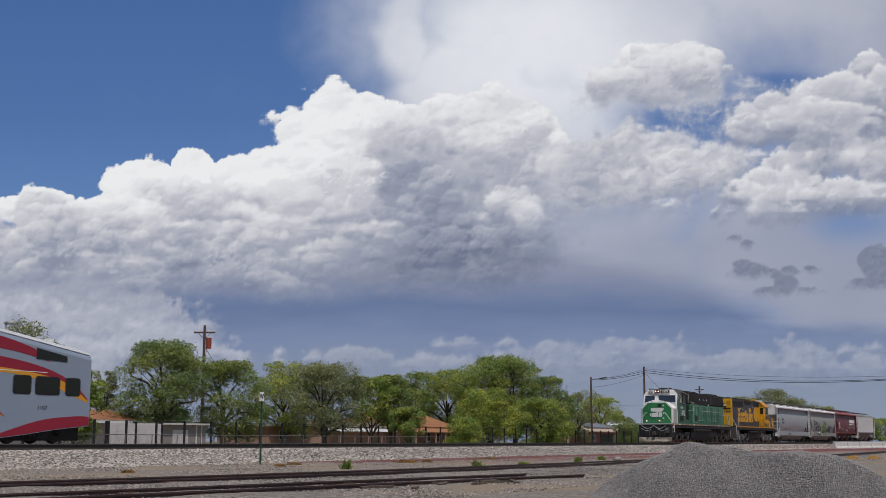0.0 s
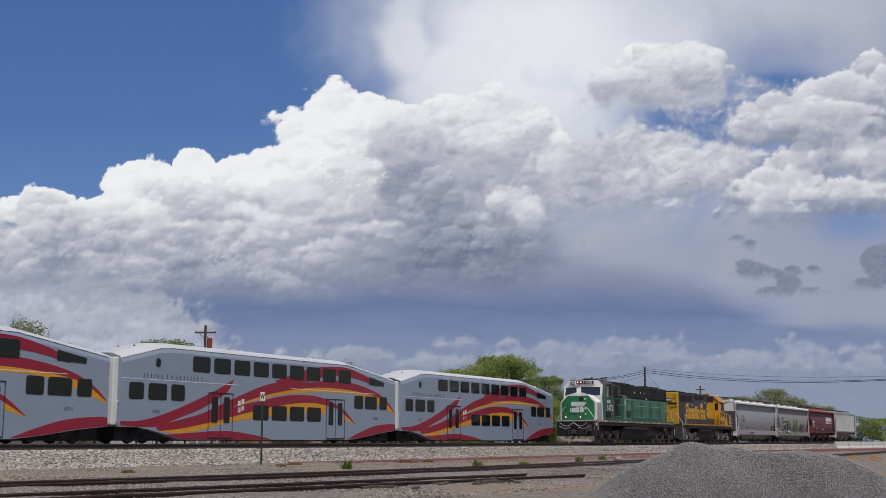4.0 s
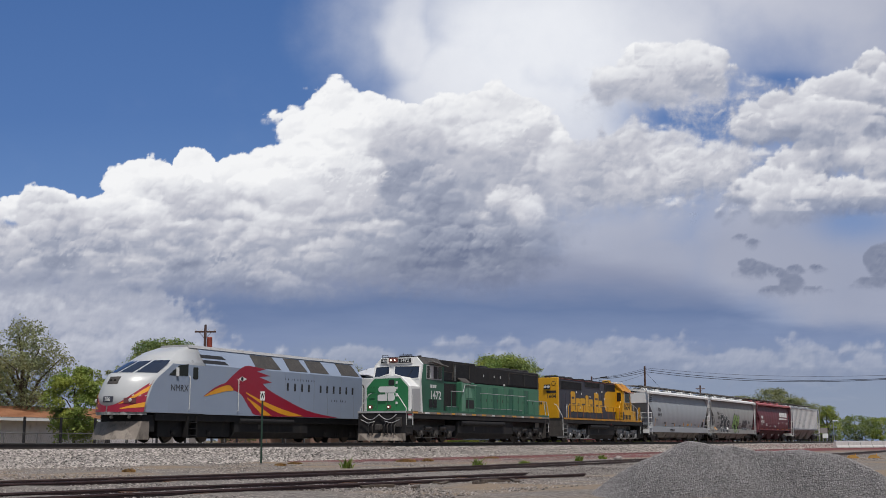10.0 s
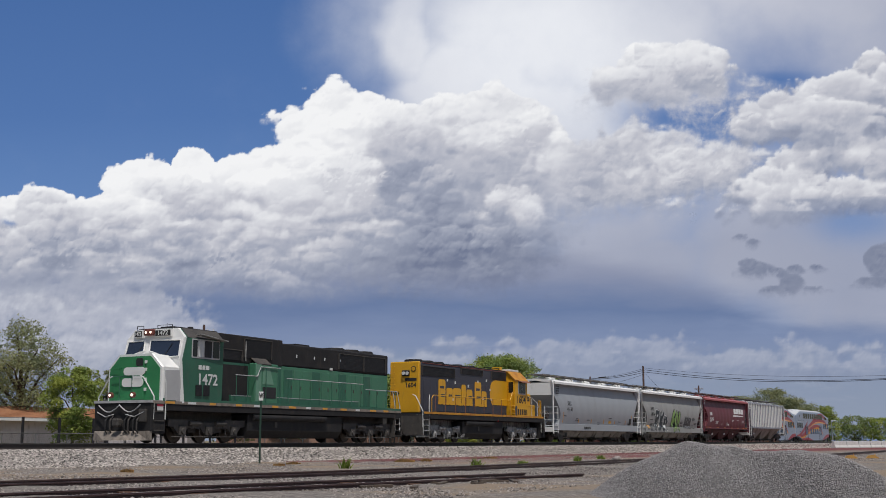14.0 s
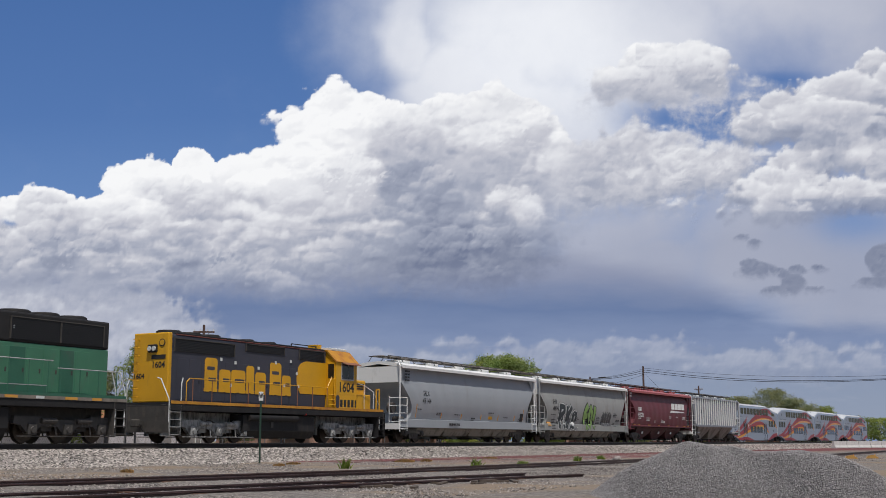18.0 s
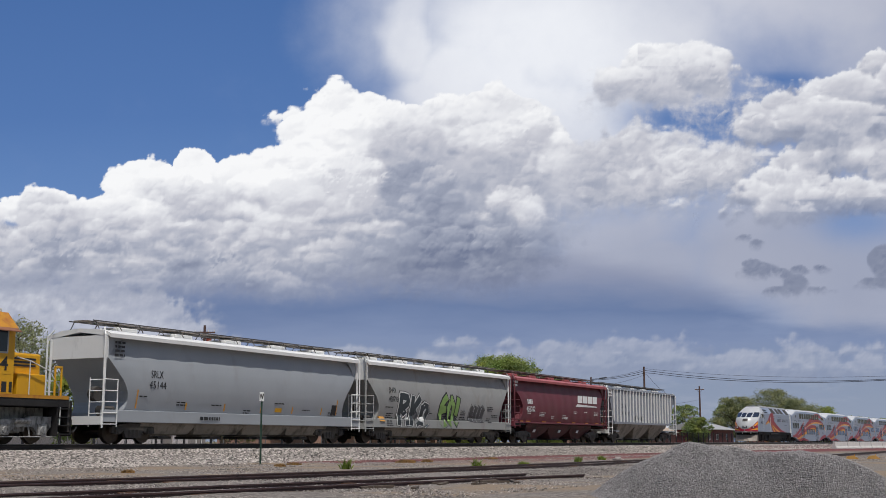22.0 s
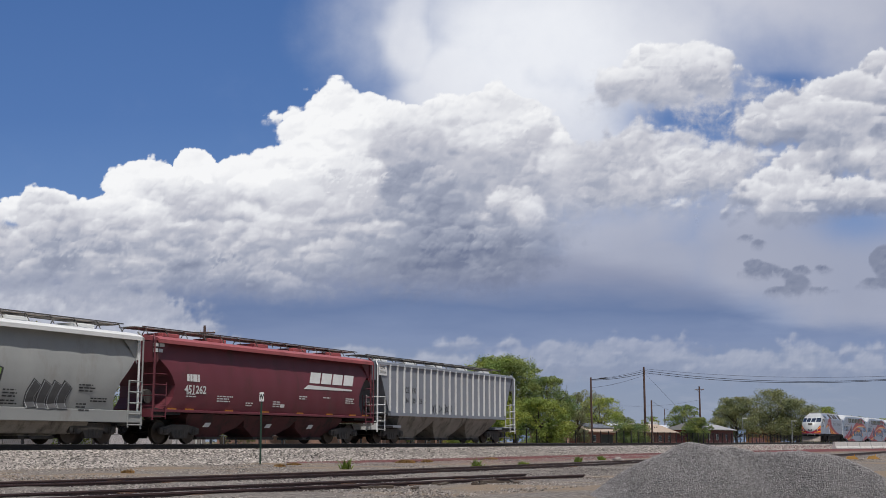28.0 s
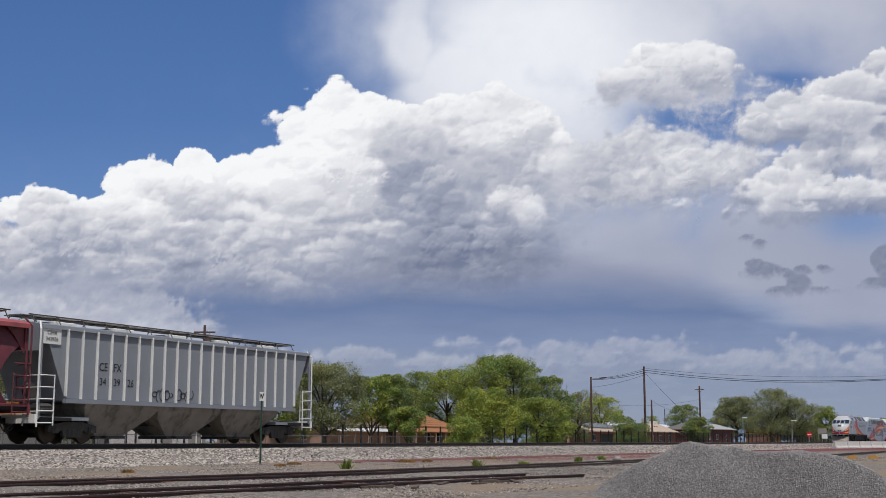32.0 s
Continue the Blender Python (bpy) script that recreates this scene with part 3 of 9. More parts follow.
def cloud_material(name, with_sky):
    m = bpy.data.materials.new(name)
    m.use_nodes = True
    nt = m.node_tree
    nt.nodes.clear()
    li = nt.links.new

    def attr(key):
        n = nt.nodes.new("ShaderNodeAttribute")
        n.attribute_name = key
        return n.outputs["Fac"]

    def calc(op, *args):
        n = nt.nodes.new("ShaderNodeMath")
        n.operation = op
        for k, v in enumerate(args):
            if isinstance(v, (int, float)):
                n.inputs[k].default_value = v
            else:
                li(v, n.inputs[k])
        return n.outputs[0]

    def vec(op, a, c):
        n = nt.nodes.new("ShaderNodeVectorMath")
        n.operation = op
        for k, v in ((0, a), (1, c)):
            if isinstance(v, tuple):
                n.inputs[k].default_value = v
            else:
                li(v, n.inputs[k])
        return n.outputs[0]

    def ease(value, lo, hi, to0=0.0, to1=1.0):
        n = nt.nodes.new("ShaderNodeMapRange")
        n.interpolation_type = "SMOOTHSTEP"
        for key, x in (("From Min", lo), ("From Max", hi), ("To Min", to0), ("To Max", to1)):
            n.inputs[key].default_value = x
        li(value, n.inputs["Value"])
        return n.outputs[0]

    def ramp(value, stops):
        n = nt.nodes.new("ShaderNodeValToRGB")
        el = n.color_ramp.elements
        while len(el) < len(stops):
            el.new(0.5)
        for e, (p, c) in zip(el, stops):
            e.position, e.color = p, (*c, 1)
        li(value, n.inputs[0])
        return n.outputs[0]

    def mix(f, a, c):
        n = nt.nodes.new("ShaderNodeMix")
        n.data_type = "RGBA"
        li(f, n.inputs[0]), li(a, n.inputs[6]), li(c, n.inputs[7])
        return n.outputs[2]

    su, sv = attr("su"), attr("sv")
    comb = nt.nodes.new("ShaderNodeCombineXYZ")
    li(su, comb.inputs[0]), li(sv, comb.inputs[1])
    pos = comb.outputs[0]

    def fbm(p, scale, detail=8.0, rough=0.55, out="Fac"):
        n = node(nt, "ShaderNodeTexNoise", Scale=scale, Detail=detail, Roughness=rough)
        li(p, n.inputs["Vector"])
        return n.outputs[out]

    warp = vec("MULTIPLY", vec("SUBTRACT", fbm(pos, 26.0, 3.0, 0.5, "Color"), (0.5, 0.5, 0.5)), (0.012, 0.012, 0.0))
    p = vec("ADD", pos, warp)
    f1, f2 = fbm(p, 150.0, 5.0), fbm(vec("ADD", p, (-0.0011, 0.0017, 0.0)), 150.0, 5.0)
    cover, tone, crisp = attr("cover"), attr("tone"), attr("crisp")
    ragged = calc("MULTIPLY", calc("MULTIPLY", cover, calc("SUBTRACT", 1.0, cover)), calc("MULTIPLY", calc("SUBTRACT", f1, 0.5), 3.5))
    alpha = ease(calc("ADD", cover, ragged), 0.06, 0.94)
    light = calc("ADD", tone, calc("MULTIPLY", calc("SUBTRACT", f1, f2), calc("MULTIPLY", crisp, 3.0)))
    puff = ramp(light, ((0.0, (0.17, 0.20, 0.30)), (0.3, (0.35, 0.38, 0.475)), (0.52, (0.55, 0.56, 0.625)), (0.75, (0.76, 0.77, 0.81)), (1.0, (0.92, 0.925, 0.94))))
    out = nt.nodes.new("ShaderNodeOutputMaterial")
    em = nt.nodes.new("ShaderNodeEmission")
    clear = nt.nodes.new("ShaderNodeBsdfTransparent")
    ms = nt.nodes.new("ShaderNodeMixShader")
    if with_sky:
        # clear blue above, a dark rain base and pale haze towards the horizon
        up = calc("MULTIPLY_ADD", sv, 2.0, 0.5)
        streak = nt.nodes.new("ShaderNodeMapping")
        streak.inputs["Scale"].default_value = (4.0, 16.0, 1.0)
        li(pos, streak.inputs["Vector"])
        s1 = fbm(streak.outputs[0], 1.6, 6.0, 0.55)
        blue = ramp(up, ((0.30, (0.24, 0.35, 0.58)), (0.55, (0.135, 0.25, 0.51)), (0.72, (0.088, 0.185, 0.43)), (0.95, (0.066, 0.15, 0.375))))
        low = ramp(calc("ADD", up, calc("MULTIPLY", calc("SUBTRACT", s1, 0.5), 0.10)),
                   ((0.17, (0.29, 0.335, 0.43)), (0.28, (0.25, 0.305, 0.425)), (0.345, (0.21, 0.27, 0.43)), (0.40, (0.145, 0.205, 0.365)), (0.46, (0.26, 0.295, 0.42)), (0.56, (0.42, 0.44, 0.53))))
        lowa = calc("MULTIPLY", ease(calc("ADD", attr("base"), calc("MULTIPLY", calc("SUBTRACT", s1, 0.5), 0.9)), 0.25, 0.75), 1.0)
        veil = ramp(calc("ADD", attr("veiltone"), calc("MULTIPLY", calc("SUBTRACT", fbm(pos, 7.0, 7.0), 0.5), 0.25)),
                    ((0.0, (0.33, 0.36, 0.47)), (0.5, (0.55, 0.57, 0.66)), (1.0, (0.84, 0.86, 0.91))))
        va = ease(calc("ADD", attr("veil"), calc("MULTIPLY", calc("SUBTRACT", fbm(p, 6.0, 8.0, 0.6), 0.5), 0.8)), 0.04, 1.15)
        wisp = calc("MULTIPLY", ease(fbm(streak.outputs[0], 3.1, 7.0, 0.6), 0.5, 0.74), attr("wisps"))
        colour = mix(va, blue, veil)
        colour = mix(lowa, colour, low)
        pale = nt.nodes.new("ShaderNodeRGB")
        pale.outputs[0].default_value = (0.56, 0.57, 0.64, 1)
        colour = mix(wisp, colour, pale.outputs[0])
        shown = attr("edge")
    else:
        colour = puff
        shown = calc("MULTIPLY", alpha, attr("edge"))
    li(colour, em.inputs[0])
    em.inputs[1].default_value = 1.0
    li(shown, ms.inputs[0]), li(clear.outputs[0], ms.inputs[1]), li(em.outputs[0], ms.inputs[2]), li(ms.outputs[0], out.inputs[0])
    return m


def soft_box(u, v, a, b):
    return np.clip((a - np.abs(u)) / 0.1, 0, 1) * np.clip((b - v) / 0.1, 0, 1)


def bump(u, v, a, b, w, h):
    return np.exp(-(((u * 1000 - a) / w) ** 2 + ((v * 1000 - b) / h) ** 2))


def lattice(shape, cells, rng):
    """Smooth random field that joins up with itself: a coarse random lattice, eased between its points."""
    g = rng.uniform(-1, 1, cells)
    y, x = np.linspace(0, cells[0], shape[0], endpoint=False), np.linspace(0, cells[1], shape[1], endpoint=False)
    y0, x0 = y.astype(int), x.astype(int)
    fy, fx = (y - y0)[:, None], (x - x0)[None]
    y1, x1 = (y0 + 1) % cells[0], (x0 + 1) % cells[1]
    fy, fx = fy * fy * (3 - 2 * fy), fx * fx * (3 - 2 * fx)
    a, b, c, d = g[y0][:, x0], g[y0][:, x1], g[y1][:, x0], g[y1][:, x1]
    return (a * (1 - fx) + b * fx) * (1 - fy) + (c * (1 - fx) + d * fx) * fy


def rough_field(shape, step, size, octaves, rng):
    out, amp = np.zeros(shape), 1.0
    for k in range(octaves):
        q = size / 2 ** k
        out += amp * lattice(shape, (max(1, int(shape[0] * step / q)), max(1, int(shape[1] * step / q))), rng)
        amp *= 0.55
    return out


def massed(x, y, puffs, rng, fields, ragged, soft, base, rim, reach, detail=0.042):
    """One heap of cloud: a ragged union of puffs, bright along the edges that face the sun."""
    full = np.full(x.shape, -300.0)
    for a, b, w, h in puffs:
        q = (1.0 - np.sqrt(((x - a) / w) ** 2 + ((y - b) / h) ** 2)) * min(w, h)
        np.maximum(full, q, out=full)
    sj, si = rng.integers(0, x.shape[0]), rng.integers(0, x.shape[1])
    rough, mild, relief = (np.roll(q, (sj, si), (0, 1)) for q in fields)
    f = full + ragged * rough
    smooth = full + 0.7 * ragged * mild
    gy, gx = np.gradient(smooth)
    lit = (0.3 * gx - 0.95 * gy) / (np.sqrt(gx * gx + gy * gy) + 0.3)
    # crisp heads above, skirts that thin out below
    a = np.clip(f / (soft * (1 + 3.0 * np.clip(0.1 - lit, 0, 1))) + 0.5, 0, 1)
    a = a * a * (3 - 2 * a)
    tone = base + (rim - base) * np.clip(lit, -0.6, 1) * np.exp(-np.maximum(smooth, 0) / reach) + detail * relief
    return a, tone


def billows(shape, step, size, octaves, rng):
    """Rounded billows with creases between them, at several scales."""
    out, amp = np.zeros(shape), 1.0
    for k in range(octaves):
        q = size / 2 ** k
        out += amp * (np.abs(lattice(shape, (max(1, int(shape[0] * step / q)), max(1, int(shape[1] * step / q))), rng)) * 2.2 - 0.75)
        amp *= 0.52
    return out


def knobbly(shape, step, size, rng):
    """Light and shade on knobs of several sizes, strong in some places and faint in others."""
    jj, ii = np.indices(shape)
    bend = [rough_field(shape, step, size * 0.7, 3, rng) * size * 0.22 / step for k in range(2)]
    out = np.zeros(shape)
    for q, weight in ((size * 0.9, 0.8), (size * 0.45, 1.0), (size * 0.22, 0.75), (size * 0.11, 0.4)):
        knob = -np.abs(lattice(shape, (max(1, int(shape[0] * step / q)), max(1, int(shape[1] * step / (1.25 * q)))), rng))
        knob = np.sqrt(np.clip(1 + knob, 0, 1) + 0.02)
        gy, gx = np.gradient(-knob)
        g = 0.35 * gx - 0.95 * gy
        out += weight * np.clip(g / g.std(), -2.2, 2.2)
    out = out[np.clip((jj + bend[0]).astype(int), 0, shape[0] - 1), np.clip((ii + bend[1]).astype(int), 0, shape[1] - 1)]
    return out * np.clip(0.75 + 0.6 * rough_field(shape, step, size * 1.6, 2, rng), 0.15, 1.5)


def tufts(x, y, cover, tone, rng, fields, count, least, most, flat, gain):
    """Many small rounded heads over a heap, each lit on its sunny side and shaded below."""
    rows, cols = np.nonzero(cover > 0.72)
    rows_max, cols_max = x.shape
    step = x[0, 1] - x[0, 0]
    picks = rng.integers(0, len(rows), count)
    for k in sorted(picks, key=lambda k: -y[rows[k], cols[k]]):
        j, i = rows[k], cols[k]
        r = least * (most / least) ** rng.random() ** 1.6
        w = r * rng.uniform(1.0, flat)
        n, m = int(2.0 * r / step) + 3, int(2.0 * w / step) + 3
        win = np.s_[max(0, j - n):min(rows_max, j + n), max(0, i - m):min(cols_max, i + m)]
        here = tone[win]
        full = (1 - np.sqrt(((x[win] - x[j, i]) / w) ** 2 + ((y[win] - y[j, i]) / r) ** 2)) * r
        full = full + 0.28 * r * fields[0][win]
        gy, gx = np.gradient(full)
        lit = (0.3 * gx - 0.95 * gy) / (np.sqrt(gx * gx + gy * gy) + 0.3)
        a = np.clip(full / (5 + 0.5 * r * np.clip(0.35 - lit, 0, 1.2)) + 0.3, 0, 1)
        a = a * a * (3 - 2 * a) * rng.uniform(0.55, 0.95) * np.clip(1.2 * cover[win] - 0.2, 0, 1)
        t = 0.5 * (here + tone[j, i]) + rng.uniform(-0.09, 0.01) + gain * np.clip(lit, -0.5, 1) * np.exp(-np.maximum(full, 0) / (0.7 * r))
        tone[win] = here * (1 - a) + t * a
    return tone


def cloud_stack(u, v, stack, seed, size=70.0, heads_over=()):
    """Lays heaps of cloud one before the other; gives the cover and the tone of the whole."""
    rng = np.random.default_rng(seed)
    x, y = u / SKY_UNIT, v / SKY_UNIT
    step = x[0, 1] - x[0, 0]
    mild = billows(x.shape, step, size, 2, rng)
    rough = mild + 0.27 * billows(x.shape, step, size / 4, 4, rng)
    relief = knobbly(x.shape, step, size, rng)
    cover, tone = np.zeros(x.shape), np.zeros(x.shape)
    for puffs, ragged, soft, base, rim, reach, dense, heads in stack:
        # heads stand one before the other, the lower in front; the rest is one mass
        for heap_of in [[p] for p in sorted(puffs, key=lambda p: -p[1] - 0.3 * p[3])] if heads else [puffs]:
            a, t = massed(x, y, heap_of, rng, (rough, mild, relief), ragged, soft, base, rim, reach)
            a = a * dense
            new_cover = a + cover * (1 - a)
            tone = (t * a + tone * cover * (1 - a)) / np.maximum(new_cover, 1e-4)
            cover = new_cover
    for count, least, most, flat, gain in heads_over:
        tone = tufts(x, y, cover, tone, rng, (rough,), count, least, most, flat, gain)
    return cover, tone


# heaps: puffs (across, up, half width, half height), raggedness, softness, body tone, sunlit rim tone, reach of the rim, density
TOWER = [(-180, 224, 72, 58), (-222, 192, 58, 46), (-146, 236, 48, 44), (-186, 266, 26, 22), (-258, 226, 30, 10), (-302, 166, 44, 20), (-168, 176, 92, 62), (-90, 206, 72, 50), (-250, 150, 92, 50), (-120, 250, 46, 18)]
DOME = [(74, 212, 92, 72), (130, 222, 62, 58), (10, 206, 76, 62), (-48, 190, 66, 62), (160, 190, 40, 52), (84, 250, 56, 32), (20, 150, 180, 70), (190, 150, 70, 60), (150, 186, 54, 34)]
WHITE_HEAD = [(-522, 108, 70, 54), (-440, 114, 84, 52), (-486, 86, 112, 62), (-366, 114, 82, 44), (-316, 128, 72, 40), (-556, 92, 46, 42), (-616, 72, 52, 22), (-764, 70, 46, 26), (-680, 60, 80, 28), (-560, 56, 130, 40), (-280, 90, 110, 60), (-710, 86, 40, 26)]
GREY_LUMPS = [(-436, 78, 66, 40), (-456, 96, 28, 22), (-410, 88, 36, 30), (-586, 44, 60, 24), (-546, 40, 42, 20), (-716, 66, 46, 42), (-656, 50, 56, 26), (-262, 84, 66, 38), (-186, 92, 76, 42), (-224, 116, 42, 24), (-350, 50, 90, 30)]
SHADED = [(-30, 146, 112, 58), (-88, 166, 52, 56), (24, 106, 130, 66), (-110, 100, 90, 60), (90, 70, 130, 80), (-60, 60, 130, 70), (180, 90, 100, 70), (80, 150, 60, 40)]
DARK_PATCH = [(20, -16, 110, 46), (76, 26, 64, 50), (-30, 44, 60, 56), (130, -14, 90, 44), (-60, -20, 100, 34), (-70, 110, 40, 60)]
BRIGHT_PUFFS = [(146, 196, 62, 36), (116, 170, 50, 24), (120, 76, 54, 30), (56, 50, 52, 18), (-56, 66, 30, 28), (158, 50, 44, 20), (196, 140, 50, 24), (-176, 56, 52, 24), (-150, 120, 60, 24), (-84, 20, 40, 14)]
STREAKS = [(-700, 18, 170, 34), (-520, 10, 170, 36), (-350, 14, 160, 36), (-190, 24, 130, 34), (-720, -32, 130, 24), (-600, -40, 120, 22), (-480, -34, 110, 26), (-360, -48, 90, 20), (-300, -60, 70, 14), (-240, -20, 120, 22)]
STREAKS_FRONT = [(-702, 34, 60, 14), (-574, 20, 46, 12), (-446, 40, 74, 11), (-338, 22, 52, 13), (-236, 34, 62, 12), (-640, -12, 84, 11), (-430, -4, 66, 12), (-292, -22, 48, 10), (-186, 0, 40, 11), (-716, -44, 60, 9), (-520, -26, 44, 10), (-312, -62, 44, 8), (-128, 34, 46, 13), (-400, -46, 36, 9), (-764, 6, 40, 12)]
DARK_STREAKS = [(-640, 12, 110, 8), (-480, 4, 110, 7), (-340, 2, 120, 8), (-220, 14, 80, 9), (-730, -18, 90, 8), (-420, -28, 110, 7), (-270, -34, 90, 8), (-130, 4, 90, 18), (-190, 48, 60, 12), (-400, 52, 80, 8)]
LOW_LEFT = [(-640, -112, 210, 60), (-744, -140, 110, 44), (-590, -148, 130, 40), (-486, -152, 66, 32), (-800, -90, 90, 34), (-690, -92, 90, 16), (-520, -176, 100, 30), (-660, -190, 120, 40), (-420, -186, 80, 22)]
LOW_RIGHT = [(186, -186, 62, 18), (306, -186, 74, 18), (376, -176, 60, 14), (250, -206, 120, 18), (520, -206, 90, 14), (686, -186, 64, 14), (560, -192, 40, 10), (730, -210, 80, 16), (90, -172, 40, 6), (0, -205, 90, 12), (-160, -196, 90, 12), (440, -198, 60, 10)]
BAND = [(346, 166, 98, 42), (276, 152, 84, 44), (420, 150, 92, 30), (500, 158, 56, 16), (326, 188, 40, 22), (236, 130, 96, 56), (190, 150, 60, 42), (400, 120, 80, 36), (300, 100, 130, 40), (470, 136, 60, 20)]
LOOSE = [(396, 314, 92, 48), (462, 322, 50, 46), (326, 300, 44, 28), (284, 300, 22, 30), (420, 338, 56, 30)]
SKIRT = [(466, 258, 62, 32), (316, 276, 60, 22), (540, 268, 46, 22), (420, 276, 90, 18), (556, 284, 40, 16), (500, 240, 40, 20)]
BIG_RIGHT = [(616, 236, 104, 38), (696, 256, 92, 46), (764, 300, 52, 48), (556, 214, 48, 30), (666, 282, 56, 22), (790, 256, 70, 62), (620, 258, 56, 20), (840, 260, 70, 60), (700, 222, 110, 34)]
LOWER_RIGHT = [(626, 138, 54, 52), (546, 106, 34, 30), (610, 100, 78, 44), (686, 98, 82, 26), (756, 92, 62, 16), (650, 164, 36, 34), (580, 84, 80, 22), (610, 66, 70, 22)]
RIGHT_EDGE = [(746, 176, 44, 38), (780, 160, 50, 44), (706, 168, 30, 20), (760, 200, 26, 22), (830, 170, 60, 60)]
SCUD = [(551, -38, 34, 14), (546, -30, 26, 10), (614, -62, 24, 20), (620, -38, 16, 10), (588, -74, 28, 9), (650, -73, 22, 5), (578, -41, 24, 6), (656, -34, 9, 5), (548, 10, 10, 7), (522, 20, 10, 4), (776, -24, 34, 34), (766, -60, 40, 12), (600, -48, 12, 10)]
BLUE_GAPS = [(437, 232, 120, 40, 0.92), (520, 130, 44, 36, 0.75), (720, 46, 90, 40, 0.55), (590, 300, 60, 12, 0.5)]


def main_sky(u, v):
    rng = np.random.default_rng(4)
    wu, wv = (rough_field(u.shape, 0.004, 0.12, 5, rng) * 0.028 for k in range(2))
    veil = np.minimum(1, heap(u + wu, v + wv, ANVIL))
    for a, b, w, h, s in BLUE_GAPS:
        veil = veil * (1 - s * bump(u, v, a * 0.469, b * 0.469, w * 0.469, h * 0.469))
    tone = 0.70 - 1.6 * np.clip(u - 0.10, 0, 1) - 5.0 * np.clip(0.10 - v, 0, 0.1) + 0.09 * np.clip((u - 0.16) / 0.15, 0, 1) * np.clip((0.09 - v) / 0.05, 0, 1) + 0.36 * bump(u, v, 90, 165, 140, 75)
    return {"su": u, "sv": v, "cover": u * 0, "tone": u * 0, "crisp": u * 0, "veil": veil, "veiltone": np.clip(tone, 0.06, 1),
            "base": np.clip((0.022 * np.clip(1 - u / 0.1, 0, 1) - v + 0.02 - 0.04 * np.clip((u - 0.1) / 0.2, 0, 1)) / 0.05, 0, 1) * (1 - 0.55 * np.clip((u - 0.16) / 0.12, 0, 1) * np.clip((v + 0.09) / 0.03, 0, 1)), "wisps": np.clip((-v - 0.068) / 0.03, 0, 1) * 0.2, "edge": soft_box(u, v, 0.62, 0.42)}


def bank_sky(u, v):
    cover, tone = cloud_stack(u + 0.0015, v, (
        (DOME, 11, 10, 0.74, 1.02, 26, 0.95, True), (TOWER, 11, 9, 0.88, 1.05, 40, 1.0, True), (WHITE_HEAD, 10, 6, 0.84, 1.05, 34, 1.0, True), (SHADED, 18, 46, 0.38, 0.54, 34, 0.75, True),
        (BRIGHT_PUFFS, 12, 14, 0.56, 0.92, 18, 0.85, True), (DARK_PATCH, 24, 44, 0.20, 0.30, 24, 0.62, True), (GREY_LUMPS, 11, 8, 0.58, 0.80, 20, 0.92, True), (STREAKS, 15, 24, 0.44, 0.60, 16, 0.85, True),
        (DARK_STREAKS, 8, 14, 0.28, 0.34, 8, 0.75, False), (STREAKS_FRONT, 13, 14, 0.50, 0.80, 10, 0.75, True)), 5, 70.0,
        ((90, 16, 46, 1.5, 0.26), (160, 8, 20, 1.8, 0.24)))
    patch = rough_field(u.shape, u[0, 1] - u[0, 0], 0.09, 5, np.random.default_rng(12))
    right = np.clip((u + 0.06) / 0.14, 0, 1)
    low = np.clip((0.02 - v) / 0.06, 0, 1)
    tone = tone + patch * 0.045 - 0.08 * low - 0.06 * right * low
    edge = np.clip((v + 0.062) / 0.05, 0, 1) * (1 - np.clip((u - 0.06) / 0.1, 0, 1) * np.clip((0.09 - v) / 0.09, 0, 1)) * np.clip((0.2 - u) / 0.09, 0, 1)
    return {"su": u + 0.2, "sv": v, "cover": cover, "tone": tone, "crisp": 0.025 + u * 0, "edge": edge}


def right_sky(u, v):
    cover, tone = cloud_stack(u + 0.004, v, (
        (BAND, 13, 22, 0.48, 0.72, 20, 0.75, True), (SKIRT, 12, 34, 0.50, 0.60, 16, 0.6, False), (LOOSE, 9, 12, 0.60, 0.96, 22, 0.95, True), (RIGHT_EDGE, 9, 10, 0.52, 0.88, 18, 0.92, True),
        (LOWER_RIGHT, 11, 11, 0.40, 0.84, 18, 0.93, True), (BIG_RIGHT, 10, 10, 0.44, 0.86, 18, 0.95, True)), 11, 60.0,
        ((40, 12, 34, 1.6, 0.2), (70, 7, 16, 1.8, 0.16)))
    patch = rough_field(u.shape, u[0, 1] - u[0, 0], 0.06, 4, np.random.default_rng(13))
    fade = np.clip((v + 0.002) / 0.045, 0, 1)
    return {"su": u + 0.37, "sv": v + 0.21, "cover": cover, "tone": tone + 0.04 * patch, "crisp": u * 0 + 0.025, "edge": fade * np.clip((0.455 - u) / 0.04, 0, 1) * np.clip((u - 0.075) / 0.04, 0, 1)}


def scrap_sky(u, v):
    cover, tone = cloud_stack(u + 0.0035, v, ((SCUD, 2.5, 7, 0.17, 0.2, 6, 0.9, False),), 3, 26.0)
    return {"su": u + 1.13, "sv": v + 0.4, "cover": cover, "tone": tone * 0.5, "crisp": u * 0, "edge": u * 0 + 0.95}


def low_sky(u, v):
    cover, tone = cloud_stack(u, v, ((LOW_LEFT, 14, 24, 0.44, 0.68, 18, 1.0, True), (LOW_RIGHT, 12, 22, 0.36, 0.58, 14, 1.0, True)), 21, 60.0)
    return {"su": u + 0.9, "sv": v + 0.6, "cover": cover, "tone": tone, "crisp": u * 0 + 0.05, "edge": np.clip((v + 0.15) / 0.03, 0, 1) * np.clip((-0.02 - v) / 0.02, 0, 1) * np.clip(0.42 - 1.6 * (u + 0.1), 0.4, 0.72)}


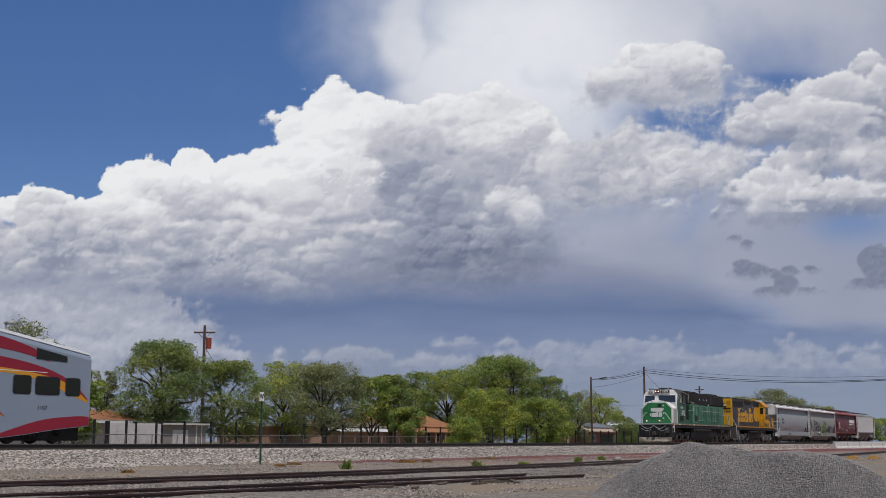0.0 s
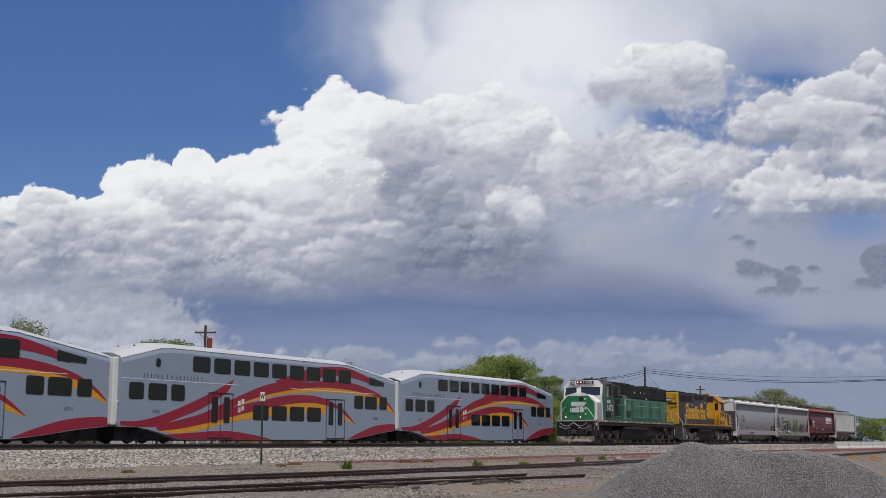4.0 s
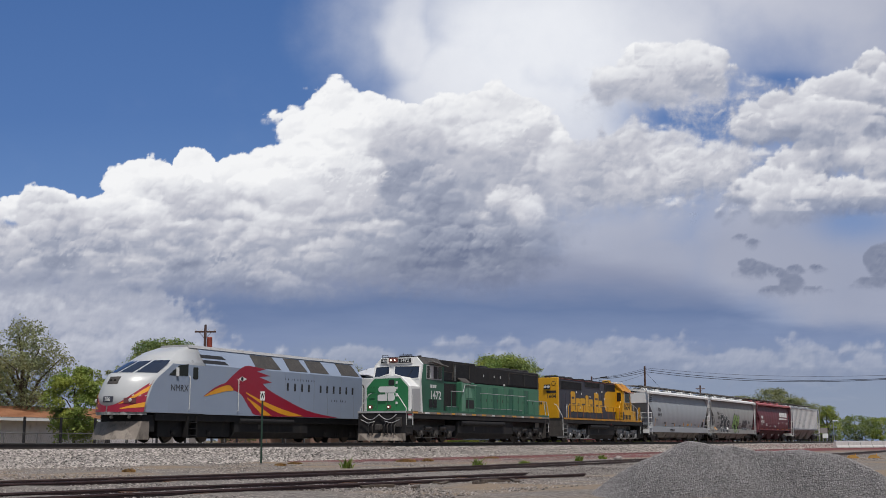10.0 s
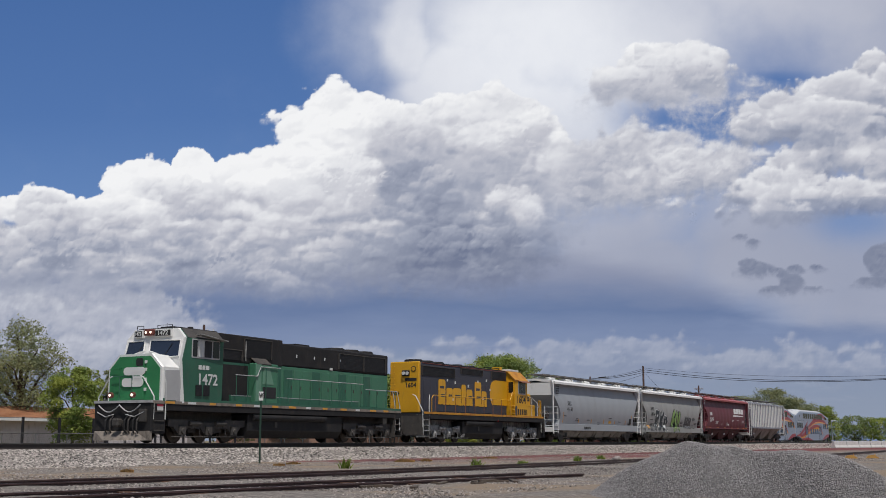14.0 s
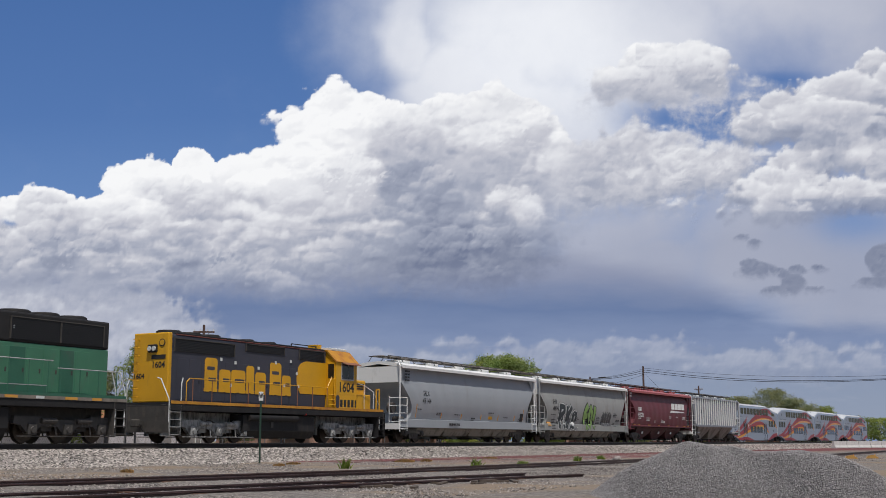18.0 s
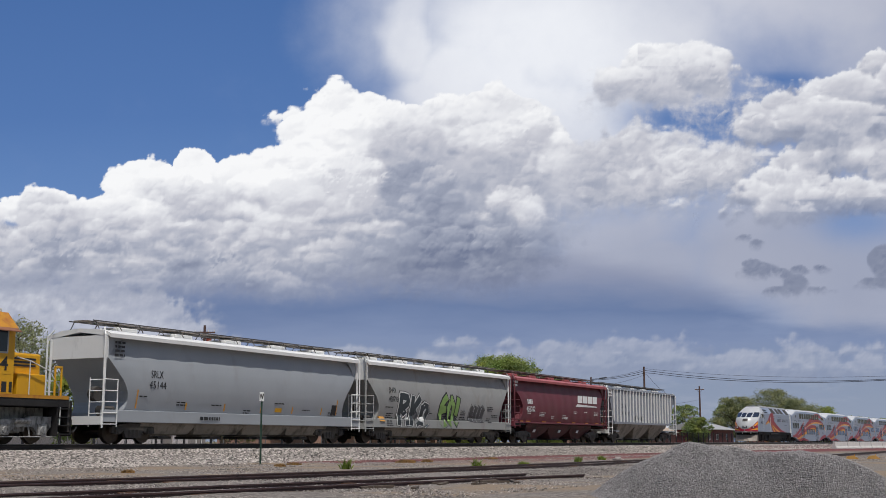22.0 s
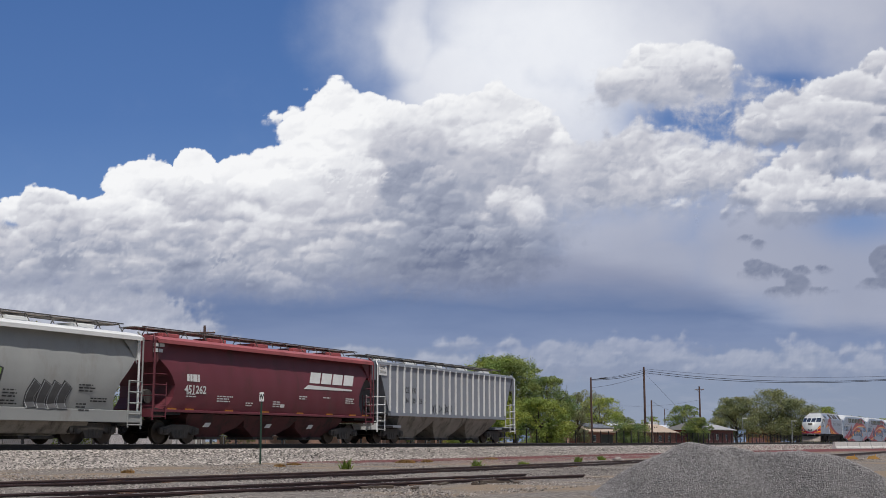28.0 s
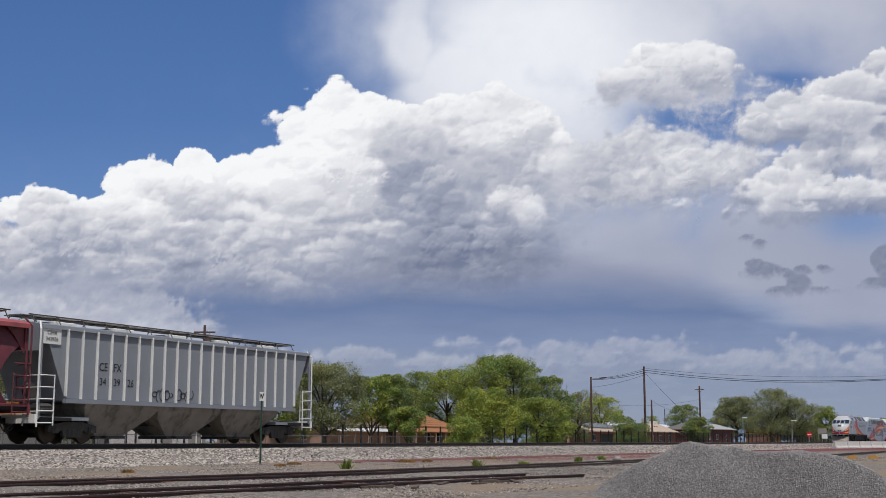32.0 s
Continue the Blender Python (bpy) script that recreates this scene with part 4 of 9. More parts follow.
m_cloud = cloud_material("cumulus_cloud", False)
sky_back = backdrop("backdrop_sky", "blue summer sky veiled by a high white and grey anvil", 4750, -0.62, 0.62, -0.20, 0.42, 0.004, main_sky, cloud_material("veiled_sky", True))
sky_low = backdrop("backdrop_low_clouds", "pale far cumulus low over the horizon", 4650, -0.42, 0.42, -0.15, -0.02, 0.002, low_sky, m_cloud)
sky_bank = backdrop("backdrop_cumulus", "towering bright cauliflower heads of the thundercloud", 4560, -0.41, 0.21, -0.065, 0.165, 0.0011, bank_sky, m_cloud)
sky_front = backdrop("backdrop_clouds", "loose sunlit cumulus clouds drifting before the thunderhead", 4480, 0.07, 0.45, -0.005, 0.19, 0.0011, right_sky, m_cloud)
sky_scraps = backdrop("backdrop_scud", "small dark scraps of cloud low in the sky", 4400, 0.2, 0.42, -0.06, 0.03, 0.0014, scrap_sky, m_cloud)

# ---- rail vehicles: x runs along the track to the east, -y is the side towards the yard, z = 0 at the rail head ----
def wheelset_mesh():
    bm = bmesh.new()
    for s in (-1, 1):
        y = s * 0.72
        rod(bm, (0, y - 0.06, 0), (0, y + 0.06, 0), 0.46, 0.46, 24)
        rod(bm, (0, y - s * 0.075, 0), (0, y - s * 0.06, 0), 0.5, 0.5, 24)
        rod(bm, (0, y + s * 0.06, 0), (0, y + s * 0.075, 0), 0.38, 0.3, 24)
        rod(bm, (0, y + s * 0.07, 0), (0, y + s * 0.32, 0), 0.11, 0.11, 12)
        for k in range(3):
            a = TAU * k / 3
            rod(bm, (0.06 * math.cos(a), y + s * 0.31, 0.06 * math.sin(a)), (0.06 * math.cos(a), y + s * 0.335, 0.06 * math.sin(a)), 0.02, 0.02, 6)
    rod(bm, (0, -0.7, 0), (0, 0.7, 0), 0.09, 0.09, 10)
    return bm


WHEELS = []


def add_wheelsets(frame_part, xs, radius=0.5):
    for x in xs:
        if not WHEELS or WHEELS[0] is None:
            w = part("wheelset", wheelset_mesh(), M_WHEEL, frame_part)
        else:
            w = same("wheelset", WHEELS[0], frame_part)
        w.location = (x, 0, 0.5)
        WHEELS.append(w)


def truck3(parent, x, material):
    """Three-axle locomotive truck with side frames, brake gear and springs."""
    bm = bmesh.new()
    for s in (-1, 1):
        y0, y1 = sorted((s * 1.02, s * 1.2))
        top = [(-2.55, 0.72), (-2.5, 0.98), (-1.2, 0.98), (-0.9, 0.86), (0.9, 0.86), (1.2, 0.98), (2.5, 0.98), (2.55, 0.72), (2.2, 0.66), (1.95, 0.42), (1.5, 0.42), (1.3, 0.62), (0.5, 0.62), (0.3, 0.42), (-0.3, 0.42), (-0.5, 0.62), (-1.3, 0.62), (-1.5, 0.42), (-1.95, 0.42), (-2.2, 0.66)]
        sheet(bm, top, y0, y1 - y0)
        for ax in (-1.7, 0, 1.7):
            bx(bm, ax - 0.2, ax + 0.2, min(s * 1.0, s * 1.28), max(s * 1.0, s * 1.28), 0.32, 0.72, bevel=0.03)
            rod(bm, (ax, s * 1.26, 0.5), (ax, s * 1.33, 0.5), 0.13, 0.11, 12)
        for ax in (-0.85, 0.85):
            for d in (-0.17, 0.17):
                rod(bm, (ax + d, s * 1.13, 0.6), (ax + d, s * 1.13, 0.9), 0.11, 0.11, 10)
            rod(bm, (ax - 0.45, s * 1.24, 0.82), (ax + 0.25, s * 1.24, 0.82), 0.1, 0.1, 10)
            rod(bm, (ax + 0.3, s * 1.22, 0.3), (ax + 0.2, s * 1.22, 0.8), 0.03, 0.03, 6)
        rod(bm, (-2.4, s * 1.25, 0.27), (2.4, s * 1.25, 0.27), 0.022, 0.022, 6)
    for ax in (-0.85, 0.85):
        bx(bm, ax - 0.25, ax + 0.25, -1.02, 1.02, 0.45, 0.8)
    bx(bm, -2.3, 2.3, -0.62, 0.62, 0.4, 1.3)
    f = part("truck_frame", bm, material, parent, "three-axle truck side frame with brake cylinders")
    f.location = (x, 0, 0)
    add_wheelsets(f, (-1.7, 0, 1.7))
    return f


def truck2(parent, x, material, base=0.87, inside=False):
    """Two-axle freight or coach truck."""
    bm = bmesh.new()
    for s in (-1, 1):
        y0, y1 = sorted((s * 0.98, s * 1.13))
        prof = [(-base - 0.3, 0.42), (-base - 0.3, 0.66), (-0.45, 0.8), (0.45, 0.8), (base + 0.3, 0.66), (base + 0.3, 0.42), (base - 0.2, 0.42), (base - 0.35, 0.52), (0.42, 0.24), (-0.42, 0.24), (-base + 0.35, 0.52), (-base + 0.2, 0.42)]
        sheet(bm, prof, y0, y1 - y0)
        for ax in (-base, base):
            bx(bm, ax - 0.14, ax + 0.14, min(s * 0.95, s * 1.2), max(s * 0.95, s * 1.2), 0.38, 0.64, bevel=0.03)
            rod(bm, (ax, s * 1.18, 0.5), (ax, s * 1.23, 0.5), 0.1, 0.09, 10)
        for d in (-0.22, 0, 0.22):
            rod(bm, (d, s * 1.08, 0.3), (d, s * 1.08, 0.56), 0.08, 0.08, 8)
    bx(bm, -0.22, 0.22, -1.1, 1.1, 0.5, 0.78, bevel=0.03)
    bx(bm, -base + 0.2, -base + 0.28, -0.7, 0.7, 0.4, 0.55), bx(bm, base - 0.28, base - 0.2, -0.7, 0.7, 0.4, 0.55)
    f = part("truck_frame", bm, material, parent, "two-axle truck side frame with coil springs")
    f.location = (x, 0, 0)
    add_wheelsets(f, (-base, base))
    return f


def coupler(parent, x, s):
    bm = bmesh.new()
    bx(bm, min(x, x + s * 0.6), max(x, x + s * 0.6), -0.09, 0.09, 0.72, 0.92, bevel=0.02)
    bx(bm, min(x + s * 0.5, x + s * 0.78), max(x + s * 0.5, x + s * 0.78), -0.17, 0.15, 0.66, 0.98, bevel=0.05)
    part("coupler", bm, M_TRUCK, parent)
    bm = bmesh.new()
    path_rod(bm, [Vector((x + s * (0.1 + 0.6 * k / 8), -0.3, 0.8 - 0.35 * math.sin(math.pi * k / 8))) for k in range(9)], 0.025)
    part("air_hose", bm, M_INK, parent)


# --- bilevel commuter coach ---
def coach_rings(inset, top_add, zb_fn, xs, zt_fn):
    rings = []
    for x in xs:
        zt, zb = zt_fn(x) + top_add, zb_fn(x)
        h = 1.45 - inset
        rings.append([(x, -h, zb), (x, -h, zt - 0.36), (x, -h + 0.05, zt - 0.2), (x, -h + 0.2, zt - 0.06), (x, -0.75, zt + 0.1), (x, 0, zt + 0.15), (x, 0.75, zt + 0.1), (x, h - 0.2, zt - 0.06), (x, h - 0.05, zt - 0.2), (x, h, zt - 0.36), (x, h, zb)])
    return rings


def coach_top(x):
    return float(np.interp(x, (-12.35, -9.7, -8.7, 6.9, 7.9, 12.35), (4.05, 4.66, 4.72, 4.75, 4.62, 4.02)))


def coach_bottom(x):
    return float(np.interp(x, (-12.35, -11.0, -9.8, -8.2, 6.9, 8.4, 10.4, 12.35), (0.78, 0.76, 0.55, 0.2, 0.2, 0.34, 0.6, 0.78)))


def make_coach(number, cab=False):
    car = thing("cab_coach" if cab else "bilevel_coach", "silver bilevel commuter coach with red and yellow swooshes" + (" and driving cab" if cab else ""), "train car", "cars of the commuter train")
    xs = sorted(set(np.round(np.linspace(-12.35, 12.35, 40), 2)) | {-9.7, -8.7, -8.2, 6.9, 7.0, 7.9})
    body = part("body", loft(bmesh.new(), coach_rings(0, 0, coach_bottom, xs, coach_top)), M_SILVER, car, "silver painted carbody side")
    bm = bmesh.new()
    prof = lambda x: [(x, -1.39, coach_top(x) - 0.14), (x, -1.27, coach_top(x) - 0.03), (x, -0.75, coach_top(x) + 0.13), (x, 0, coach_top(x) + 0.18), (x, 0.75, coach_top(x) + 0.13), (x, 1.27, coach_top(x) - 0.03), (x, 1.39, coach_top(x) - 0.14), (x, 0, coach_top(x) - 0.1)]
    roof = part("roof", loft(bm, [prof(x) for x in xs]), M_ROOFWHITE, car, "white roof skin sloping down at both ends")
    for x in (-10.6, -3.4, 4.4, 10.8):
        for y in (-0.5, 0.5):
            part("roof_bracket", box(x - 0.03, x + 0.03, y - 0.04, y + 0.04, coach_top(x) + 0.1, coach_top(x) + 0.22), M_GALV, roof)
    m_red, m_yel = M_RED, M_YELLOW
    y = -1.45
    upper = ((-12.34, 1.02), (-11.04, 1.07), (-9.63, 1.35), (-8.15, 1.77), (-6.6, 2.29), (-5.1, 2.85), (-4.12, 3.29))
    lower = ((-12.34, 0.83), (-11.1, 0.78), (-9.8, 0.82), (-8.12, 1.29), (-6.81, 1.67), (-5.58, 2.15), (-4.62, 2.64), (-4.12, 3.27))
    part("red_swoosh", strip(upper, lower, y - 0.004), m_red, car, "dark red vinyl swoosh")
    upper = ((-9.9, 0.86), (-8.11, 1.17), (-6.55, 1.5), (-4.92, 2.04), (-3.46, 2.5), (-1.65, 3.04), (0, 3.32), (1.87, 3.36), (2.78, 3.43), (4.3, 3.57), (5.87, 3.64), (7.52, 3.53), (9.23, 3.29), (10.57, 2.94), (11.6, 2.44), (12.2, 1.95))
    lower = ((-9.9, 0.66), (-8.1, 0.95), (-6.5, 1.25), (-5.0, 1.62), (-4.18, 1.88), (-2.06, 2.42), (0, 2.79), (2.24, 3.06), (4.31, 3.18), (6.7, 3.14), (8.81, 2.99), (10.8, 2.65), (12.2, 1.88))
    part("red_swoosh", strip(upper, lower, y - 0.004), m_red, car, "dark red vinyl swoosh")
    yellow = ((-4.18, 1.86), (-2.06, 2.3), (-0.06, 2.61), (2.25, 2.82), (4.32, 2.91), (6.09, 2.92), (8.17, 2.86), (9.91, 2.51), (12.2, 1.78))
    part("yellow_swoosh", strip(lower[4:], yellow, y - 0.003), m_yel, car, "orange-yellow vinyl swoosh")
    upper = ((-0.5, 3.36), (1.04, 3.78), (2.39, 4.1), (3.51, 4.3), (5.05, 4.44), (6.66, 4.44), (8.13, 4.2), (9.22, 3.9), (9.89, 3.49))
    lower = ((-0.5, 3.3), (0.6, 3.34), (1.87, 3.37), (2.78, 3.5), (4.29, 3.81), (5.87, 3.94), (7.41, 3.86), (8.58, 3.72), (9.89, 3.47))
    part("red_swoosh", strip(upper, lower, y - 0.008, 0.008), m_red, car, "dark red vinyl swoosh")
    upper = ((-9.74, 0.72), (-8.1, 1.0), (-6.5, 1.3), (-5.0, 1.66), (-4.18, 1.86), (-2.05, 2.22), (-0.05, 2.53), (1.35, 2.66), (3.18, 2.67), (4.72, 2.47), (6.32, 1.97), (7.57, 1.16))
    lower = ((-9.74, 0.6), (-8.09, 0.74), (-6.52, 0.97), (-5.0, 1.22), (-3.68, 1.47), (-2.3, 1.7), (-0.71, 1.96), (1.36, 2.2), (3.19, 2.27), (4.34, 2.19), (5.52, 2.03), (6.74, 1.54), (7.57, 1.13))
    part("red_swoosh", strip(upper, lower, y - 0.008, 0.008), m_red, car, "dark red vinyl swoosh")
    yellow = ((-9.74, 0.58), (-8.07, 0.5), (-6.5, 0.69), (-5.0, 0.99), (-3.39, 1.2), (-2.17, 1.33), (-0.7, 1.48), (1.03, 1.61), (2.65, 1.68), (4.35, 1.66), (5.33, 1.62), (6.33, 1.42), (7.57, 1.12))
    part("yellow_swoosh", strip(lower, yellow, y - 0.003), m_yel, car, "orange-yellow vinyl swoosh")
    part("red_swoosh", strip(((6.8, 0.24), (8.0, 0.61), (9.71, 1.02), (11.5, 1.19), (12.34, 1.18)), ((6.8, 0.22), (8.43, 0.37), (10.39, 0.62), (12.34, 0.8)), y - 0.004), m_red, car, "dark red vinyl swoosh")
    part("red_swoosh", strip(((-9.2, 0.44), (-7.0, 0.55), (-5.49, 0.63), (-4.17, 0.62), (-2.51, 0.47), (-0.84, 0.24)), ((-9.2, 0.42), (-8.2, 0.24), (-7.5, 0.215), (-0.84, 0.21)), y - 0.012, 0.012), m_red, car, "dark red vinyl swoosh")
    part("pinstripe", sheet(bmesh.new(), [(-12.34, 2.99), (-3.6, 2.99), (-3.6, 3.02), (-12.34, 3.02)], y - 0.005, 0.005), M_WHITE, car)
    part("pinstripe", sheet(bmesh.new(), [(1.0, 2.99), (9.8, 2.99), (9.8, 3.02), (1.0, 3.02)], y - 0.005, 0.005), M_WHITE, car)

    def window(x0, x1, z0, z1, side=-1):
        yy = side * 1.45
        w = part("window", sheet(bmesh.new(), rrect(x0, x1, z0, z1, 0.11), yy + side * 0.014, 0.014, -side), M_GLASS, car)
        bm2 = bmesh.new()
        a, c = rrect(x0 - 0.05, x1 + 0.05, z0 - 0.05, z1 + 0.05, 0.14), rrect(x0, x1, z0, z1, 0.11)
        for d in (0, 1):
            va = [bm2.verts.new((p[0], yy + side * 0.01 * (1 - d), p[1])) for p in a]
            vc = [bm2.verts.new((p[0], yy + side * 0.018 * (1 - d), p[1])) for p in c]
            for k in range(len(a)):
                bm2.faces.new((va[k], va[(k + 1) % len(a)], vc[(k + 1) % len(a)], vc[k]))
        part("window_gasket", bm2, M_FENCE, w)

    shift = 0.0 if cab else 0.45
    for side in (-1, 1):
        for k in range(9):
            window(-7.36 + 1.643 * k, -6.11 + 1.643 * k, 3.56, 4.24, side)
        for k in range(4):
            window(-2.42 + 1.67 * k, -1.12 + 1.67 * k, 1.27, 1.97, side)
        for x0, x1 in ((-11.8, -10.9), (-10.5, -9.3), (-8.9, -8.0), (8.0 - shift, 8.9 - shift), (9.2 - shift, 10.5 - shift), (10.9 - shift, 11.7 - shift)):
            window(x0, x1, 2.1, 2.79, side)
        window(-10.04, -9.8, 3.66, 3.98, side)
        part("window", sheet(bmesh.new(), [(9.15, 3.55), (10.9, 3.5), (10.9, 3.75), (9.15, 4.02)], side * 1.464, 0.014, -side), M_GLASS, car)
        for c in (-5.15, 5.45):
            door = part("door", sheet(bmesh.new(), rrect(c - 0.95, c + 0.95, 0.3, 2.52, 0.1), side * (1.456 if c > 0 else 1.4515), 0.01, -side), M_SILVER, car, "double-leaf passenger door")
            for d in (-0.48, 0.48):
                part("door_glass", sheet(bmesh.new(), rrect(c + d - 0.24, c + d + 0.24, 1.05, 2.35, 0.08), side * 1.47, 0.014, -side), M_GLASS, door)
            bm2 = bmesh.new()
            for xx in (c - 0.98, c - 0.02, c + 0.95):
                bx(bm2, xx, xx + 0.026, min(side * 1.45, side * 1.475), max(side * 1.45, side * 1.475), 0.3, 2.54)
            bx(bm2, c - 1.0, c + 1.0, min(side * 1.45, side * 1.475), max(side * 1.45, side * 1.475), 2.52, 2.56)
            part("door_frame", bm2, M_FENCE, door)
            part("step", box(c - 0.9, c + 0.9, min(side * 1.3, side * 1.55), max(side * 1.3, side * 1.55), 0.24, 0.3), M_BLACK, door)
    bars(car, M_INK, -10.9, -6.0, 3.27, 1, y - 0.006, height=0.2, seed=4, name="painted_name", stroke=0.05, space=0.26)
    words(number, 0.26, M_INK, car, -10.0, y - 0.006, 1.5, "car_number", stretch=1.1)
    words(number, 0.26, M_INK, car, 9.6 if cab else 9.95, y - 0.006, 1.5, "car_number", stretch=1.1)
    for k, (dx, dz) in enumerate(((0, 0), (0.3, 0.1), (0, -0.35), (0.3, -0.25))):
        part("door_notice", box(-3.75 + dx, -3.53 + dx, y - 0.008, y, 1.95 + dz, 2.2 + dz), M_WHITE, car)
    for s in (-1, 1):
        bm = box(min(s * 12.33, s * 12.67), max(s * 12.33, s * 12.67), -1.22, 1.22, 0.85, 3.95, bevel=0.05)
        if not (cab and s > 0):
            part("diaphragm", bm, M_WHITE, car, "pale gangway bellows at the car end")
        else:
            bm.free()
            part("windscreen", box(12.34, 12.38, -1.15, 1.15, 2.25, 3.2, bevel=0.015), M_GLASS, car)
            for yy in (-0.95, 0.95):
                part("headlight", rod(bmesh.new(), (12.3, yy, 1.5), (12.42, yy, 1.5), 0.12, 0.1, 14), M_LAMPON, car)
            part("cab_face_stripe", box(12.345, 12.36, -1.44, 1.44, 0.85, 1.2), M_RED, car)
        for yy in (-1.3, 1.3):
            part("handrail", path_rod(bmesh.new(), [(s * 12.36, yy, 1.0), (s * 12.46, yy, 1.05), (s * 12.46, yy, 1.9), (s * 12.36, yy, 1.95)], 0.018), M_WHITE, car)
        # Black trucks and an added black box stand in for the shadow under the car.
        truck2(car, s * 9.75, M_BLACK, 1.25)
        part("underfloor_box", box(min(s * 6.9, s * 12.2), max(s * 6.9, s * 12.2), -0.98, 0.98, 0.14, 0.78), M_BLACK, car)
        coupler(car, s * 12.2, s)
        part("end_underframe", box(min(s * 7.8, s * 12.3), max(s * 7.8, s * 12.3), -1.3, 1.3, 0.72, 1.0), M_BLACK, car)
    bm = bmesh.new()
    bx(bm, -7.9, 6.8, -1.2, 1.2, 0.15, 0.35)
    part("belly_pan", bm, M_BLACK, car)
    if cab:
        mast = part("roof_horn", rod(bmesh.new(), (8.1, -0.7, 4.6), (8.1, -0.7, 5.0), 0.05, 0.04, 8), M_TRUCKGREY, car, "grey horn mast on the roof")
        part("horn_bell", rod(bmesh.new(), (8.0, -0.7, 5.0), (8.45, -0.7, 5.05), 0.05, 0.11, 10), M_TRUCKGREY, mast)
        part("roof_lamp", box(10.6, 10.9, -0.6, -0.3, 4.3, 4.55, bevel=0.03), M_WHITE, car)
    return car


def hand_rail(parent, pts, posts, z0, material, r=0.02, post_paint=None):
    """A railing: one bent top bar; each post is a part of its own."""
    top = part("handrail", path_rod(bmesh.new(), pts, r), material, parent)
    for x, y, z1 in posts:
        part("stanchion", rod(bmesh.new(), (x, y, z0), (x, y, z1), r * 0.9, r * 0.9, 6), post_paint or material, top)
    return top


def steps(parent, x, side, material, n=4, z_top=1.55):
    y0, y1 = sorted((side * 1.0, side * 1.5))
    well = part("step_well", box(x - 0.34, x - 0.31, y0, y1, 0.3, z_top), material, parent)
    part("step_side", box(x + 0.31, x + 0.34, y0, y1, 0.3, z_top), material, well)
    for k in range(n):
        z = 0.35 + k * (z_top - 0.35) / n
        part("step", box(x - 0.31, x + 0.31, y0, y1, z, z + 0.035), material, well)


def fan(parent, x, z, r, material):
    bm = rod(bmesh.new(), (x, 0, z), (x, 0, z + 0.16), r, r * 0.96, 28)
    rod(bm, (x, 0, z + 0.16), (x, 0, z + 0.2), r * 0.9, r * 0.85, 28)
    part("roof_fan", bm, material, parent, "round radiator fan housing")


def grille(parent, x0, x1, z0, z1, y, material=None, n=None):
    g = part("intake_grille", box(x0, x1, y, y + 0.02, z0, z1), material or M_INK, parent, "dark louvred intake")
    bm = bmesh.new()
    k = n or max(3, int((z1 - z0) / 0.06))
    for i in range(k):
        z = z0 + (i + 0.5) * (z1 - z0) / k
        bx(bm, x0 + 0.02, x1 - 0.02, y - 0.012, y, z - 0.008, z + 0.01)
    part("louvre", bm, M_INK, g)
    if x1 - x0 > 1.0:
        bm = bmesh.new()
        for a in ((x0 - 0.03, x1 + 0.03, z1, z1 + 0.035), (x0 - 0.03, x0, z0, z1), (x1, x1 + 0.03, z0, z1)):
            bx(bm, a[0], a[1], y - 0.035, y + 0.02, a[2], a[3])
        part("grille_frame", bm, M_TRUCK, g, "worn grey frame of the intake")


def fuel_tank(parent, x0, x1):
    prof = [(-1.35, 1.25), (-1.35, 0.55), (-1.1, 0.22), (1.1, 0.22), (1.35, 0.55), (1.35, 1.25)]
    part("fuel_tank", loft(bmesh.new(), [[(x, y, z) for y, z in prof] for x in (x0, x1)]), M_BLACK, parent, "black grimy fuel tank")
    part("air_reservoir", rod(bmesh.new(), (x0 + 0.3, -1.38, 1.13), (x1 - 1.5, -1.38, 1.13), 0.14, 0.14, 14), M_BLACK, parent)
    part("fuel_gauge", box(x0 + 2.0, x0 + 2.2, -1.37, -1.33, 0.7, 0.95), M_TRUCK, parent)


